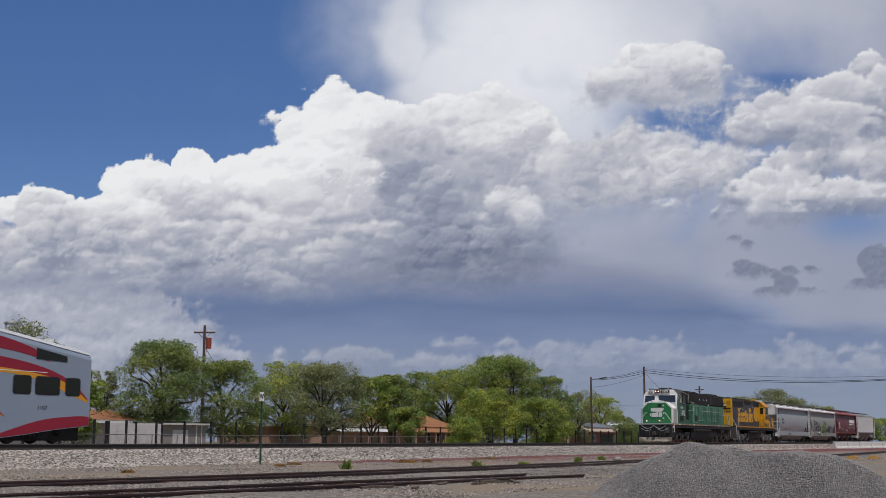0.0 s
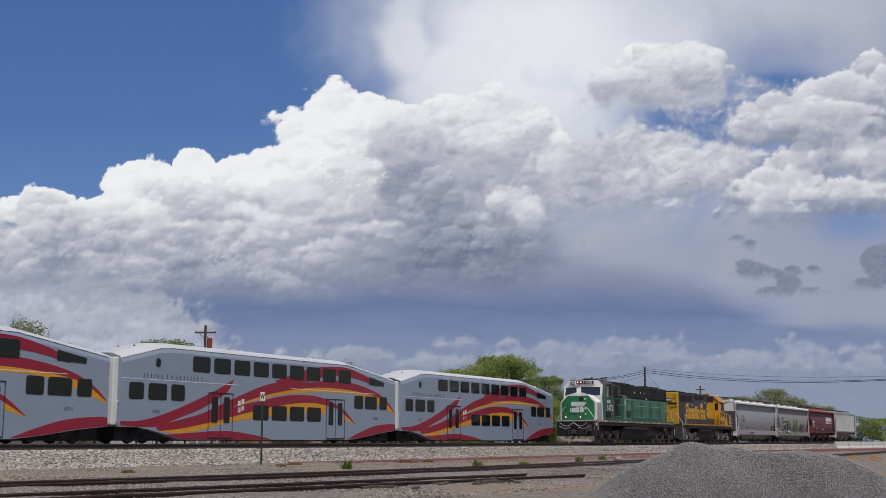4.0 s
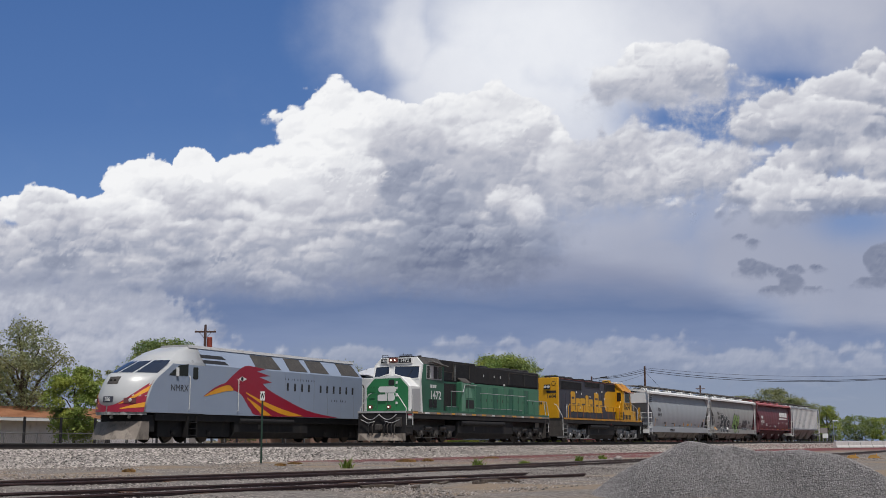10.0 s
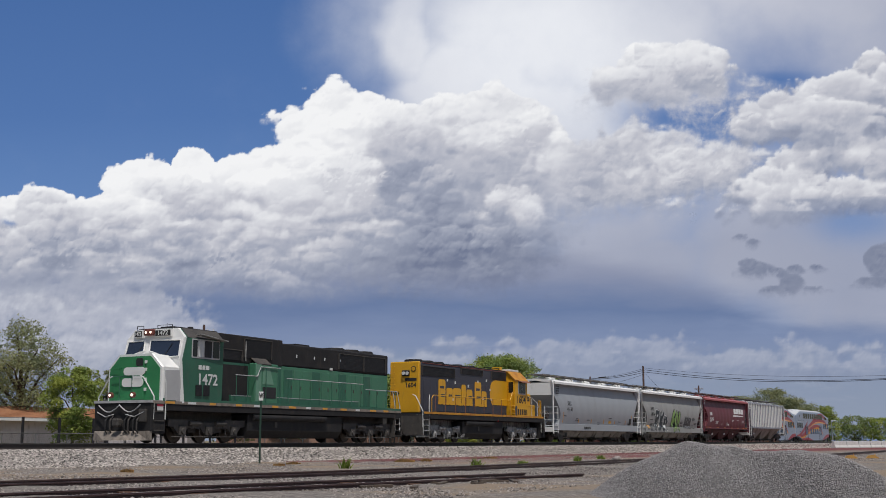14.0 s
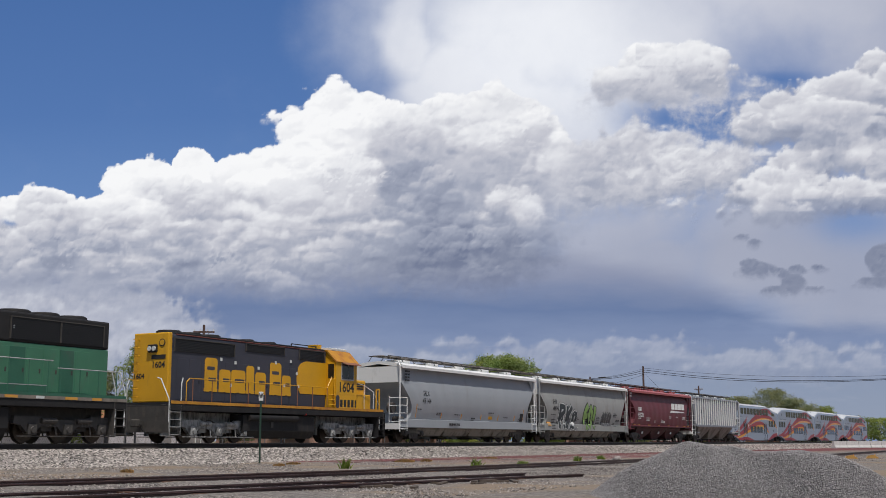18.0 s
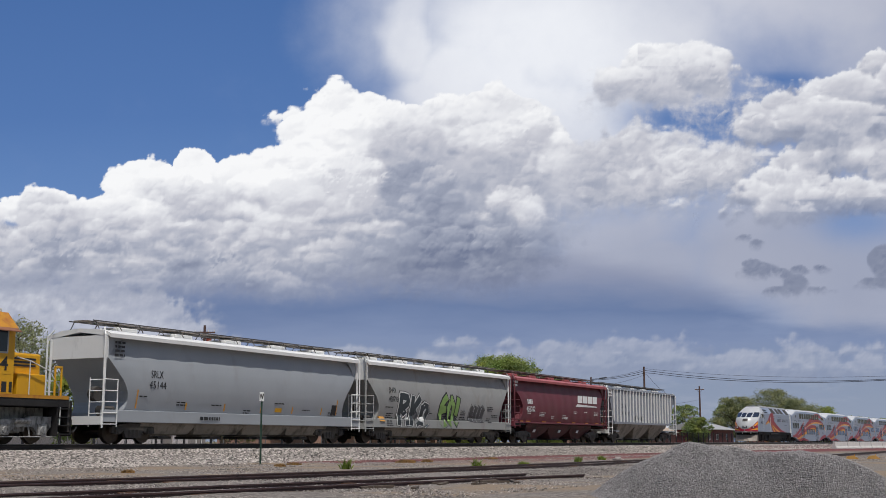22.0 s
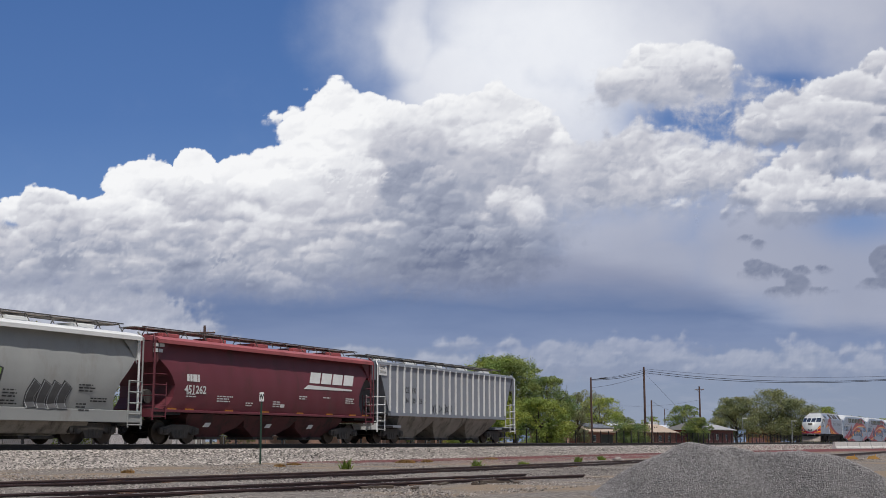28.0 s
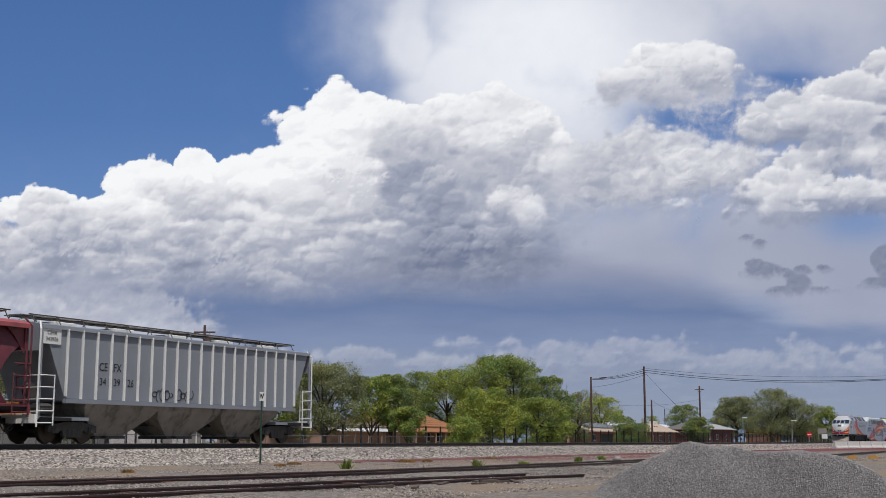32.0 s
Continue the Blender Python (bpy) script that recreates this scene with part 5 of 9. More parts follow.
def make_green_loco():
    """Wide-cab road diesel, green with a white nose emblem."""
    L = thing("freight_locomotive", "green and black diesel freight locomotive with white-edged wide cab", "locomotive", "freight train")
    part("underframe", box(-10.2, 9.35, -1.48, 1.48, 1.3, 1.62, bevel=0.02), M_BLACK, L)
    sill = part("sill_stripe", box(-10.2, 9.3, -1.506, -1.49, 1.57, 1.69), M_PLOUGH, L, "worn pale reflective sill line")
    rnd = random.Random(8)
    for k in range(13):
        x0 = -9.6 + 1.42 * k + rnd.uniform(0, 0.4)
        part("sill_marker", box(x0, x0 + rnd.uniform(0.35, 0.6), -1.512, -1.5, 1.585, 1.68), M_ORANGE if k % 3 != 1 else M_PALE, sill)
    part("deck_edge", box(-9.6, 9.3, -1.485, 1.485, 1.69, 1.8), M_DKGREEN, L)
    # wide nose: white shell, green face plate, grey side panels
    sect = lambda x, w, d: [(x, -w, 1.62), (x, -w, 3.05), (x, -w + 0.56, 3.6 - d), (x, w - 0.56, 3.6 - d), (x, w, 3.05), (x, w, 1.62)]
    nose = part("nose", loft(bmesh.new(), [sect(-9.66, 1.40, 0), sect(-9.6, 1.46, 0), sect(-8.4, 1.5, 0.05)]), M_WHITE, L, "white-edged wide nose with green face")
    face = [(-1.32, 1.66), (-1.32, 3.0), (-0.82, 3.5), (0.82, 3.5), (1.32, 3.0), (1.32, 1.66)]
    fp = part("nose_face", loft(bmesh.new(), [[(x, y, z) for y, z in face] for x in (-9.685, -9.64)]), M_NOSEGREEN, nose, "bright green nose face")
    part("nose_side_panel", sheet(bmesh.new(), [(-9.52, 1.72), (-9.52, 2.92), (-8.62, 2.95), (-8.62, 1.72)], -1.505, 0.04), M_SILLGREY, nose, "grey anti-glare side panel")
    part("nose_door", box(-9.71, -9.68, -0.56, 0.12, 1.75, 3.46, bevel=0.012), M_NOSEGREEN, fp)
    part("nose_window", loft(bmesh.new(), [[(x, -y, z) for y, z in rrect(0.1, 0.46, 3.1, 3.42, 0.08)] for x in (-9.73, -9.7)]), M_INK, fp)
    for y0, y1, z0, z1, r in ((-0.55, 0.58, 2.74, 3.06, 0.15), (-0.62, 0.5, 2.27, 2.62, 0.15), (-0.1, 0.44, 2.5, 2.86, 0.06)):
        part("nose_emblem", loft(bmesh.new(), [[(x, -y, z) for y, z in rrect(y0, y1, z0, z1, r)] for x in (-9.735, -9.69)]), M_WHITE, fp, "white painted emblem")
    for k in range(4):
        part("grab_iron", path_rod(bmesh.new(), [(-9.68, 0.72, 1.95 + 0.36 * k), (-9.77, 0.72, 1.95 + 0.36 * k), (-9.77, 1.1, 1.95 + 0.36 * k), (-9.68, 1.1, 1.95 + 0.36 * k)], 0.016), M_NOSEGREEN, fp)
    for z in (2.1, 2.5, 2.9, 3.2):
        part("door_hinge", box(-9.74, -9.69, -0.66, -0.56, z, z + 0.12), M_WHITE, fp)
    # cab with two windscreens, the near one wider
    zc = (1.62, 3.4, 4.32, 4.72)
    wc = (1.5, 1.53, 1.53, 1.12)
    xf = (-8.5, -8.74, -8.5, -8.44)
    bm = bmesh.new()
    loft(bm, [[(xf[k], -wc[k], zc[k]), (-5.95, -wc[k], zc[k]), (-5.95, wc[k], zc[k]), (xf[k], wc[k], zc[k])] for k in range(4)])
    cab = part("cab", bm, M_DKGREEN, L, "dusty green cab side")
    part("cab_face", loft(bmesh.new(), [[(xf[k] - 0.015, -wc[k] - 0.004, zc[k]), (xf[k] + 0.13, -wc[k] - 0.012, zc[k]), (xf[k] + 0.13, wc[k] + 0.012, zc[k]), (xf[k] - 0.015, wc[k] + 0.004, zc[k])] for k in range(4)]), M_WHITE, cab, "white windscreen surround")
    slope = lambda z: -8.74 + (z - 3.4) * 0.26
    for pane in ([(-1.46, 3.52), (-0.82, 3.5), (-0.02, 3.74), (0.15, 3.78), (0.2, 4.24), (-1.42, 4.2)], [(0.46, 3.8), (0.98, 3.66), (1.44, 3.52), (1.4, 4.2), (0.5, 4.24)]):
        w = part("windscreen", loft(bmesh.new(), [[(slope(z) - d, y, z) for y, z in pane] for d in (0.0, 0.045)]), M_CABGLASS, cab)
        rim = [(slope(z) - 0.045, y, z) for y, z in pane]
        part("windscreen_frame", path_rod(bmesh.new(), rim + rim[:1], 0.03), M_WHITE, w)
        ym = (pane[0][0] + pane[-2][0]) / 2
        part("wiper", rod(bmesh.new(), (slope(3.7) - 0.07, ym - 0.1, 3.62), (slope(4.05) - 0.07, ym - 0.4, 4.08), 0.013, 0.013, 5), M_INK, w)
    for y0, y1 in ((-0.92, -0.04), (0.62, 1.08)):
        nb = part("number_board", box(-8.62, -8.42, y0, y1, 4.37, 4.68, bevel=0.02), M_WHITE, cab)
        part("board_face", box(-8.635, -8.61, y0 + 0.04, y1 - 0.04, 4.41, 4.64), M_INK, nb)
        words("1472", 0.26 if y1 < 0 else 0.2, M_PALE, nb, -8.64, (y0 + y1) / 2, 4.525, "number_board_text", turn=-90, bold=0.006, stretch=1.1 if y1 < 0 else 0.85)
        part("board_rail", path_rod(bmesh.new(), [(-8.5, y0 + 0.05, 4.7), (-8.5, y0 + 0.05, 4.86), (-8.5, y1 - 0.05, 4.86), (-8.5, y1 - 0.05, 4.7)], 0.014), M_INK, nb)
    hl = part("headlight_housing", box(-8.68, -8.44, 0.0, 0.52, 4.44, 4.7, bevel=0.04), M_RUSTRED, cab)
    for y in (0.13, 0.38):
        part("headlight", rod(bmesh.new(), (-8.7, y, 4.57), (-8.67, y, 4.57), 0.05, 0.046, 14), M_LAMPON, hl)
    part("cab_roof_slope", loft(bmesh.new(), [[(-8.28, -1.535, 4.33), (-8.25, -1.13, 4.74), (-8.25, -1.1, 4.70), (-8.28, -1.5, 4.31)], [(-5.9, -1.535, 4.33), (-5.9, -1.13, 4.74), (-5.9, -1.1, 4.70), (-5.9, -1.5, 4.31)]]), M_TRUCK, cab, "grey sloping roof edge")
    part("cab_roof", box(-8.3, -5.9, -1.13, 1.13, 4.72, 4.77, bevel=0.02), M_BLACK, cab)
    part("visor", sheet(bmesh.new(), [(-7.75, 4.46), (-6.0, 4.28), (-6.0, 4.32), (-7.75, 4.5)], -1.85, 0.34), M_TRUCKGREY, cab, "grey awning over the side windows")
    side_frame = part("window_frame", sheet(bmesh.new(), rrect(-8.02, -6.2, 3.5, 4.3, 0.05), -1.545, 0.03), M_SILLGREY, cab)
    for x0, x1, m in ((-7.96, -7.68, M_GLASS), (-7.58, -7.25, M_PALE), (-7.2, -6.75, M_INK), (-6.65, -6.25, M_GLASS)):
        part("side_window", sheet(bmesh.new(), rrect(x0, x1, 3.56, 4.25, 0.05), -1.558, 0.03), m, side_frame)
    words("1472", 0.64, M_PALE, cab, -6.94, -1.533, 2.62, "cab_number", stretch=1.05, bold=0.012)
    bars(cab, M_PALE, -7.55, -6.75, 3.22, 1, -1.535, height=0.18, seed=3, name="owner_mark")
    for x0 in (-7.7, -7.2):
        grille(cab, x0, x0 + 0.4, 1.95, 2.4, -1.545, n=6)
    for k in range(3):
        part("roof_horn", rod(bmesh.new(), (-7.1, 0.25 + 0.15 * k, 4.86), (-6.7, 0.25 + 0.15 * k, 4.86), 0.07, 0.04, 8), M_BLACK, cab)
    part("roof_dome", rod(bmesh.new(), (-6.8, -0.4, 4.76), (-6.8, -0.4, 4.92), 0.14, 0.12, 12), M_BLACK, cab)
    part("roof_box", box(-7.9, -7.4, -0.4, 0.3, 4.77, 4.87, bevel=0.02), M_BLACK, cab)
    part("roof_antenna", rod(bmesh.new(), (-7.6, 0.2, 4.86), (-7.6, 0.2, 5.05), 0.015, 0.01, 6), M_INK, cab)
    # hood
    part("inertial_hood", box(-5.95, -1.0, -1.05, 1.05, 1.72, 4.7, bevel=0.06), M_DKGREEN, L, "dark green hood behind the cab")
    part("hood_black_top", box(-5.85, -0.98, -1.065, 1.065, 3.5, 4.74, bevel=0.05), M_BLACK, L)
    grille(L, -5.4, -4.1, 3.62, 4.05, -1.085)
    grille(L, -3.9, -1.9, 3.78, 4.6, -1.085)
    part("blower_housing", box(-3.5, -1.8, -1.42, -1.05, 1.72, 3.55, bevel=0.05), M_GREEN, L)
    part("blower_edge", sheet(bmesh.new(), [(-3.46, 1.85), (-3.46, 3.5), (-3.06, 3.5), (-3.1, 1.85)], -1.432, 0.02), M_PALEGREEN, L, "sun-faded pale green panel edge")
    part("blower_panel", sheet(bmesh.new(), [(-2.98, 2.62), (-2.92, 3.46), (-2.5, 3.46), (-2.12, 2.62)], -1.435, 0.02), M_PALEGREEN, L)
    part("blower_cap", loft(bmesh.new(), [[(x, -1.44, 3.52), (x, -1.05, 3.82), (x, -1.02, 3.78), (x, -1.42, 3.48)] for x in (-3.4, -2.3)]), M_TRUCK, L)
    part("blower_vent", box(-2.95, -1.95, -1.432, -1.41, 2.0, 2.5), M_INK, L)
    part("lamp_mast", rod(bmesh.new(), (-3.95, -1.2, 3.6), (-3.95, -1.2, 4.5), 0.03, 0.03, 6), M_TRUCKGREY, L)
    # Shade of the recess behind the cab, laid on the green hood in black.
    part("hood_gap_panel", box(-5.9, -3.6, -1.075, -1.06, 1.8, 3.4), M_BLACK, L)
    hood = part("hood", box(-1.0, 8.75, -0.98, 0.98, 1.72, 3.55, bevel=0.03), M_GREEN, L, "green engine hood with doors")
    part("hood_top", box(-1.0, 8.75, -1.0, 1.0, 3.55, 4.62, bevel=0.07), M_BLACK, L, "black upper hood")
    for k in range(11):
        x0 = -0.75 + 0.78 * k
        d = part("hood_door", box(x0, x0 + 0.7, -0.995, -0.97, 1.85, 3.4, bevel=0.01), M_GREEN if k % 3 else M_DKGREEN, hood)
        part("door_latch", box(x0 + 0.58, x0 + 0.64, -1.01, -0.99, 2.5, 2.66), M_TRUCK, d)
    grille(L, 3.9, 6.2, 3.66, 4.42, -1.02)
    grille(L, 6.26, 8.4, 3.66, 4.42, -1.02)
    for x in (4.9, 6.3, 7.7):
        fan(L, x, 4.6, 0.62, M_BLACK)
    part("exhaust", box(1.2, 2.4, -0.25, 0.25, 4.6, 4.78, bevel=0.02), M_BLACK, L)
    for k, x in enumerate((0.2, 1.7, 2.6, 4.0)):
        part("lift_eye", box(x, x + 0.07, -1.02, -0.99, 4.0, 4.15), M_PALE, L)
    fuel_tank(L, -3.9, 3.7)
    for s, x in ((-1, -6.4), (1, 6.6)):
        truck3(L, x, M_TRUCK)
    # front: pilot, plough, ditch lights, rails
    part("pilot", box(-10.3, -10.12, -1.48, 1.48, 0.5, 1.6, bevel=0.02), M_BLACK, L)
    part("pilot_edge", box(-10.34, -9.7, -1.5, 1.5, 1.6, 1.7), M_SILLGREY, L, "pale footboard edge")
    bm = loft(bmesh.new(), [[(-10.3, y, 0.5), (-10.15, y, 0.5), (-10.15, y, 0.12), (-10.35 - 0.42 * (1 - abs(y) / 1.5), y, 0.12)] for y in (-1.45, -0.7, 0, 0.7, 1.45)])
    part("snow_plough", bm, M_PLOUGH, L, "scuffed grey-brown snow plough")
    for y in (-0.42, 0.75):
        hb = part("ditch_light", rod(bmesh.new(), (-10.15, y, 1.92), (-10.26, y, 1.92), 0.12, 0.12, 14), M_RUSTRED, L)
        part("lamp_glass", rod(bmesh.new(), (-10.26, y, 1.92), (-10.28, y, 1.92), 0.055, 0.05, 14), M_LAMPON, hb)
    for y in (-1.25, 1.25):
        part("uncoupling_lever", path_rod(bmesh.new(), [(-10.4, y, 1.25), (-10.45, y * 0.6, 1.05), (-10.45, y * 0.25, 1.15)], 0.022), M_SILLGREY, L)
    for k in range(6):
        y = (-0.95, -0.75, -0.5, -0.3, 0.45, 0.7)[k]
        part("air_hose", path_rod(bmesh.new(), [(-10.32, y, 1.1), (-10.5, y, 0.9), (-10.5, y, 0.55), (-10.4, y, 0.4)], 0.03), M_INK if k % 2 else M_TRUCK, L)
    part("mu_cable", path_rod(bmesh.new(), [(-10.38, -1.0 + 2.2 * k / 14, 1.52 - 0.28 * abs(math.sin(TAU * k / 14))) for k in range(15)], 0.025), M_SILLGREY, L, "pale multiple-unit cable looped across the pilot")
    part("pilot_box", box(-10.42, -10.28, -1.3, -0.95, 0.85, 1.35, bevel=0.02), M_TRUCK, L)
    for y in (-1.46, 1.46):
        hand_rail(L, [(-10.15, y * 0.5, 2.68), (-10.15, y * 0.62, 2.62), (-10.12, y, 1.85), (-10.12, y, 0.95)], [], 1.65, M_PALE, 0.026)
        hand_rail(L, [(-9.5, y * 1.0, 2.7), (-9.5, y * 1.02, 2.5), (-9.46, y * 1.02, 1.8), (-9.46, y * 1.02, 0.95)], [], 1.65, M_PALE, 0.026)
        part("step_well", box(-10.15, -9.42, min(y, y * 0.7), max(y, y * 0.7), 0.42, 1.58), M_BLACK, L)
        for k in range(3):
            part("step", box(-10.1, -9.5, min(y * 1.02, y * 0.8), max(y * 1.02, y * 0.8), 0.5 + 0.37 * k, 0.54 + 0.37 * k), M_TRUCK, L)
    part("front_rail", path_rod(bmesh.new(), [(-10.15, -0.73, 2.68), (-10.15, 0.73, 2.68)], 0.018), M_DKGREEN, L)
    for y in (-0.3, 0.35):
        part("stanchion", rod(bmesh.new(), (-10.15, y, 1.68), (-10.15, y, 2.68), 0.018, 0.018, 6), M_DKGREEN, L)
    part("safety_label", box(-9.95, -9.6, -1.5, -1.49, 1.3, 1.46), M_PALE, L)
    part("safety_label", box(-9.95, -9.6, -1.504, -1.49, 1.46, 1.54), M_RED, L)
    hand_rail(L, [(-4.95, -1.46, 2.94), (-3.4, -1.46, 2.95), (-3.15, -1.46, 3.38), (-1.65, -1.46, 3.38)], [(-4.9, -1.46, 2.94), (-4.1, -1.46, 2.94), (-2.75, -1.46, 3.38), (-1.7, -1.46, 3.38)], 1.7, M_SILLGREY, 0.02, M_DKGREEN)
    hand_rail(L, [(-1.15, -1.46, 2.95), (5.5, -1.46, 2.95)], [(-1.0 + 0.9 * k, -1.46, 2.95) for k in range(8)], 1.7, M_SILLGREY, 0.02, M_DKGREEN)
    hand_rail(L, [(5.75, -1.46, 2.7), (8.9, -1.46, 2.7)], [(5.9 + 0.95 * k, -1.46, 2.7) for k in range(4)], 1.7, M_SILLGREY, 0.02, M_DKGREEN)
    duct = part("walkway_duct", box(-4.9, 5.5, -1.2, -0.97, 1.8, 2.08, bevel=0.02), M_DKGREEN, L, "green duct along the walkway")
    part("duct_edge", box(-4.9, 5.5, -1.206, -1.16, 2.055, 2.085), M_SILLGREY, duct, "worn pale edge line")
    part("white_sticker", box(-1.55, -1.2, -1.01, -0.97, 3.3, 3.48), M_PALE, hood)
    part("white_sticker", box(3.1, 3.35, -1.01, -0.97, 3.56, 3.68), M_PALE, hood)
    hand_rail(L, [(-1.5, 1.46, 2.72), (9.5, 1.46, 2.72)], [(-1.5 + 1.57 * k, 1.46, 2.72) for k in range(8)], 1.7, M_GREEN, 0.018)
    for y in (-1.45, 1.45):
        hand_rail(L, [(8.95, y, 2.7), (9.25, y, 1.9), (9.25, y, 0.6)], [], 1.6, M_WHITE, 0.024)
        hand_rail(L, [(8.5, y, 2.7), (8.75, y, 1.9), (8.75, y, 0.6)], [], 1.6, M_WHITE, 0.024)
    for s, x in ((-1, -9.95), (1, 9.6)):
        coupler(L, x, s)
    for y in (-1, 1):
        steps(L, 9.0, y, M_TRUCK)
    return L


def make_yellow_loco():
    """Six-axle hood unit in blue and yellow, running long hood first."""
    L = thing("freight_locomotive", "dark blue and yellow diesel freight locomotive with narrow hood", "locomotive", "freight train")
    part("underframe", box(-9.4, 7.3, -1.5, 1.5, 1.32, 1.55, bevel=0.02), M_BLACK, L)
    part("sill_stripe", box(-9.35, 7.25, -1.512, -1.5, 1.6, 1.72), M_YELWORN, L, "rust-stained yellow side sill")
    part("walkway", box(-9.38, 7.28, -1.5, 1.5, 1.55, 1.66), M_BLACK, L)
    hood = part("hood", box(-8.9, 2.7, -0.92, 0.92, 1.66, 4.5, bevel=0.08), M_BLUE, L, "dark blue engine hood")
    part("hood_end", box(-8.96, -8.72, -0.935, 0.935, 1.67, 4.54, bevel=0.05), M_YEL, hood, "yellow hood end")
    part("hood_roof_stripe", box(-8.5, 2.6, -0.94, 0.94, 4.455, 4.5, bevel=0.02), M_RUSTRED, hood, "faded red-brown roof edge")
    part("hood_roof", box(-8.5, 2.6, -0.9, 0.9, 4.48, 4.58, bevel=0.03), M_BLACK, hood)
    curve = [(0.5, 2.34), (0.22, 2.7), (0.18, 3.2), (0.42, 3.7), (0.95, 3.9), (2.74, 3.9), (2.74, 2.34)]
    part("yellow_panel", sheet(bmesh.new(), [tuple(p) for p in smooth_line(curve[:5], 4)] + curve[5:], -0.935, 0.02), M_YEL, hood, "yellow rounded panel next to the cab")
    for k in range(11):
        x0 = -8.4 + 0.8 * k
        d = part("hood_door", box(x0, x0 + 0.7, -0.933, -0.915, 1.8, 3.5, bevel=0.01), M_BLUE, hood)
        part("door_latch", box(x0 + 0.6, x0 + 0.65, -0.945, -0.93, 2.5, 2.64), M_BLACK, d)
    # painted name becomes plain yellow blocks, each cut by dark slits
    for x, w, h, slits in ((-6.66, 0.9, 1.42, 2), (-5.68, 0.84, 0.96, 1), (-4.84, 1.06, 0.98, 1), (-3.76, 0.62, 1.22, 0), (-3.1, 0.84, 0.96, 1), (-2.0, 0.94, 1.46, 2), (-1.04, 0.74, 0.92, 1)):
        z = 2.22
        block = part("painted_name_block", sheet(bmesh.new(), rrect(x + 0.03, x + w - 0.03, z, z + h, 0.16), -0.952, 0.015), M_YEL, hood, "yellow painted name block")
        for k in range(slits):
            zs = z + h * ((k + 1) / (slits + 1)) - 0.05
            part("block_slit", sheet(bmesh.new(), rrect(x + 0.28 - 0.1 * (k % 2), x + w - 0.22 + 0.12 * (1 - k % 2), zs, zs + 0.15, 0.05), -0.956, 0.01), M_BLUE, block)
        part("block_foot", sheet(bmesh.new(), rrect(x, x + w * 0.42, z - 0.03, z + 0.12, 0.04), -0.9535, 0.012), M_YEL, block)
        part("block_foot", sheet(bmesh.new(), rrect(x + w * 0.58, x + w, z - 0.03, z + 0.12, 0.04), -0.9535, 0.012), M_YEL, block)
    grille(L, -8.6, -4.65, 3.78, 4.3, -0.95)
    grille(L, -3.8, -0.9, 4.08, 4.4, -0.95)
    grille(L, 0.35, 2.45, 3.95, 4.42, -0.95)
    for k, (px, pz) in enumerate(((-5.6, 3.55), (-4.6, 3.45), (-2.9, 3.3), (-1.6, 3.62), (-0.9, 2.6), (0.1, 3.2), (0.25, 2.6), (-4.9, 2.45), (-0.4, 3.75))):
        part("white_sticker", box(px, px + 0.13, -0.955, -0.93, pz, pz + 0.14), M_PALE, hood)
    for x in (-7.9, -6.6, -5.3, -2.6, -0.9):
        fan(L, x, 4.52, 0.55 if x < -3 else 0.4, M_BLACK)
    bm = bmesh.new()
    for k in range(6):
        rod(bm, (0.6 + 0.25 * k, -0.3, 4.6), (0.6 + 0.25 * k, 0.3, 4.68), 0.05, 0.05, 6)
    path_rod(bm, [(0.3, -0.5, 4.58), (0.3, -0.5, 4.72), (2.4, -0.5, 4.72), (2.4, -0.5, 4.58)], 0.025)
    part("roof_pipes", bm, M_BLACK, L)
    # hood end details: headlight pair, round vent, numbers
    hl = part("headlight_housing", box(-9.06, -8.9, -0.35, 0.12, 3.72, 4.05, bevel=0.04), M_BLACK, L)
    for y in (-0.24, 0.0):
        part("headlight", rod(bmesh.new(), (-9.09, y, 3.88), (-9.04, y, 3.88), 0.1, 0.1, 14), M_PALE, hl)
    part("number_glass", rod(bmesh.new(), (-8.98, -0.6, 4.12), (-8.95, -0.6, 4.12), 0.16, 0.16, 18), M_INK, hood)
    part("number_glass_face", rod(bmesh.new(), (-8.992, -0.6, 4.12), (-8.97, -0.6, 4.12), 0.12, 0.12, 18), M_YEL, hood)
    words("1604", 0.36, M_INK, hood, -8.967, -0.42, 3.2, "hood_number", turn=-90, bold=0.008)
    part("owner_mark", box(-8.975, -8.95, -0.8, -0.05, 3.45, 3.62), M_INK, hood)
    words("1604", 0.3, M_INK, hood, -8.967, 0.6, 2.75, "hood_number", turn=-90, bold=0.008)
    bm = bmesh.new()
    for z in np.arange(1.9, 4.3, 0.34):
        path_rod(bm, [(-8.95, 0.62, z), (-9.05, 0.62, z), (-9.05, 0.88, z), (-8.95, 0.88, z)], 0.014)
    part("grab_irons", bm, M_YEL, hood)
    # cab, wider than the hood, with a door in its rear wall
    prof = [(-1.48, 1.66), (-1.48, 4.02), (-0.95, 4.5), (0.95, 4.5), (1.48, 4.02), (1.48, 1.66)]
    cab = part("cab", loft(bmesh.new(), [[(x, yy, z) for yy, z in prof] for x in (2.75, 4.66)]), M_YEL, L, "yellow cab")
    roof = [(-1.54, 3.98), (-0.97, 4.56), (0.97, 4.56), (1.54, 3.98), (1.46, 3.98), (0.93, 4.5), (-0.93, 4.5), (-1.46, 3.98)]
    part("cab_roof", loft(bmesh.new(), [[(x, yy, z) for yy, z in roof] for x in (2.68, 4.74)]), M_YELWORN, cab, "rust-stained yellow cab roof")
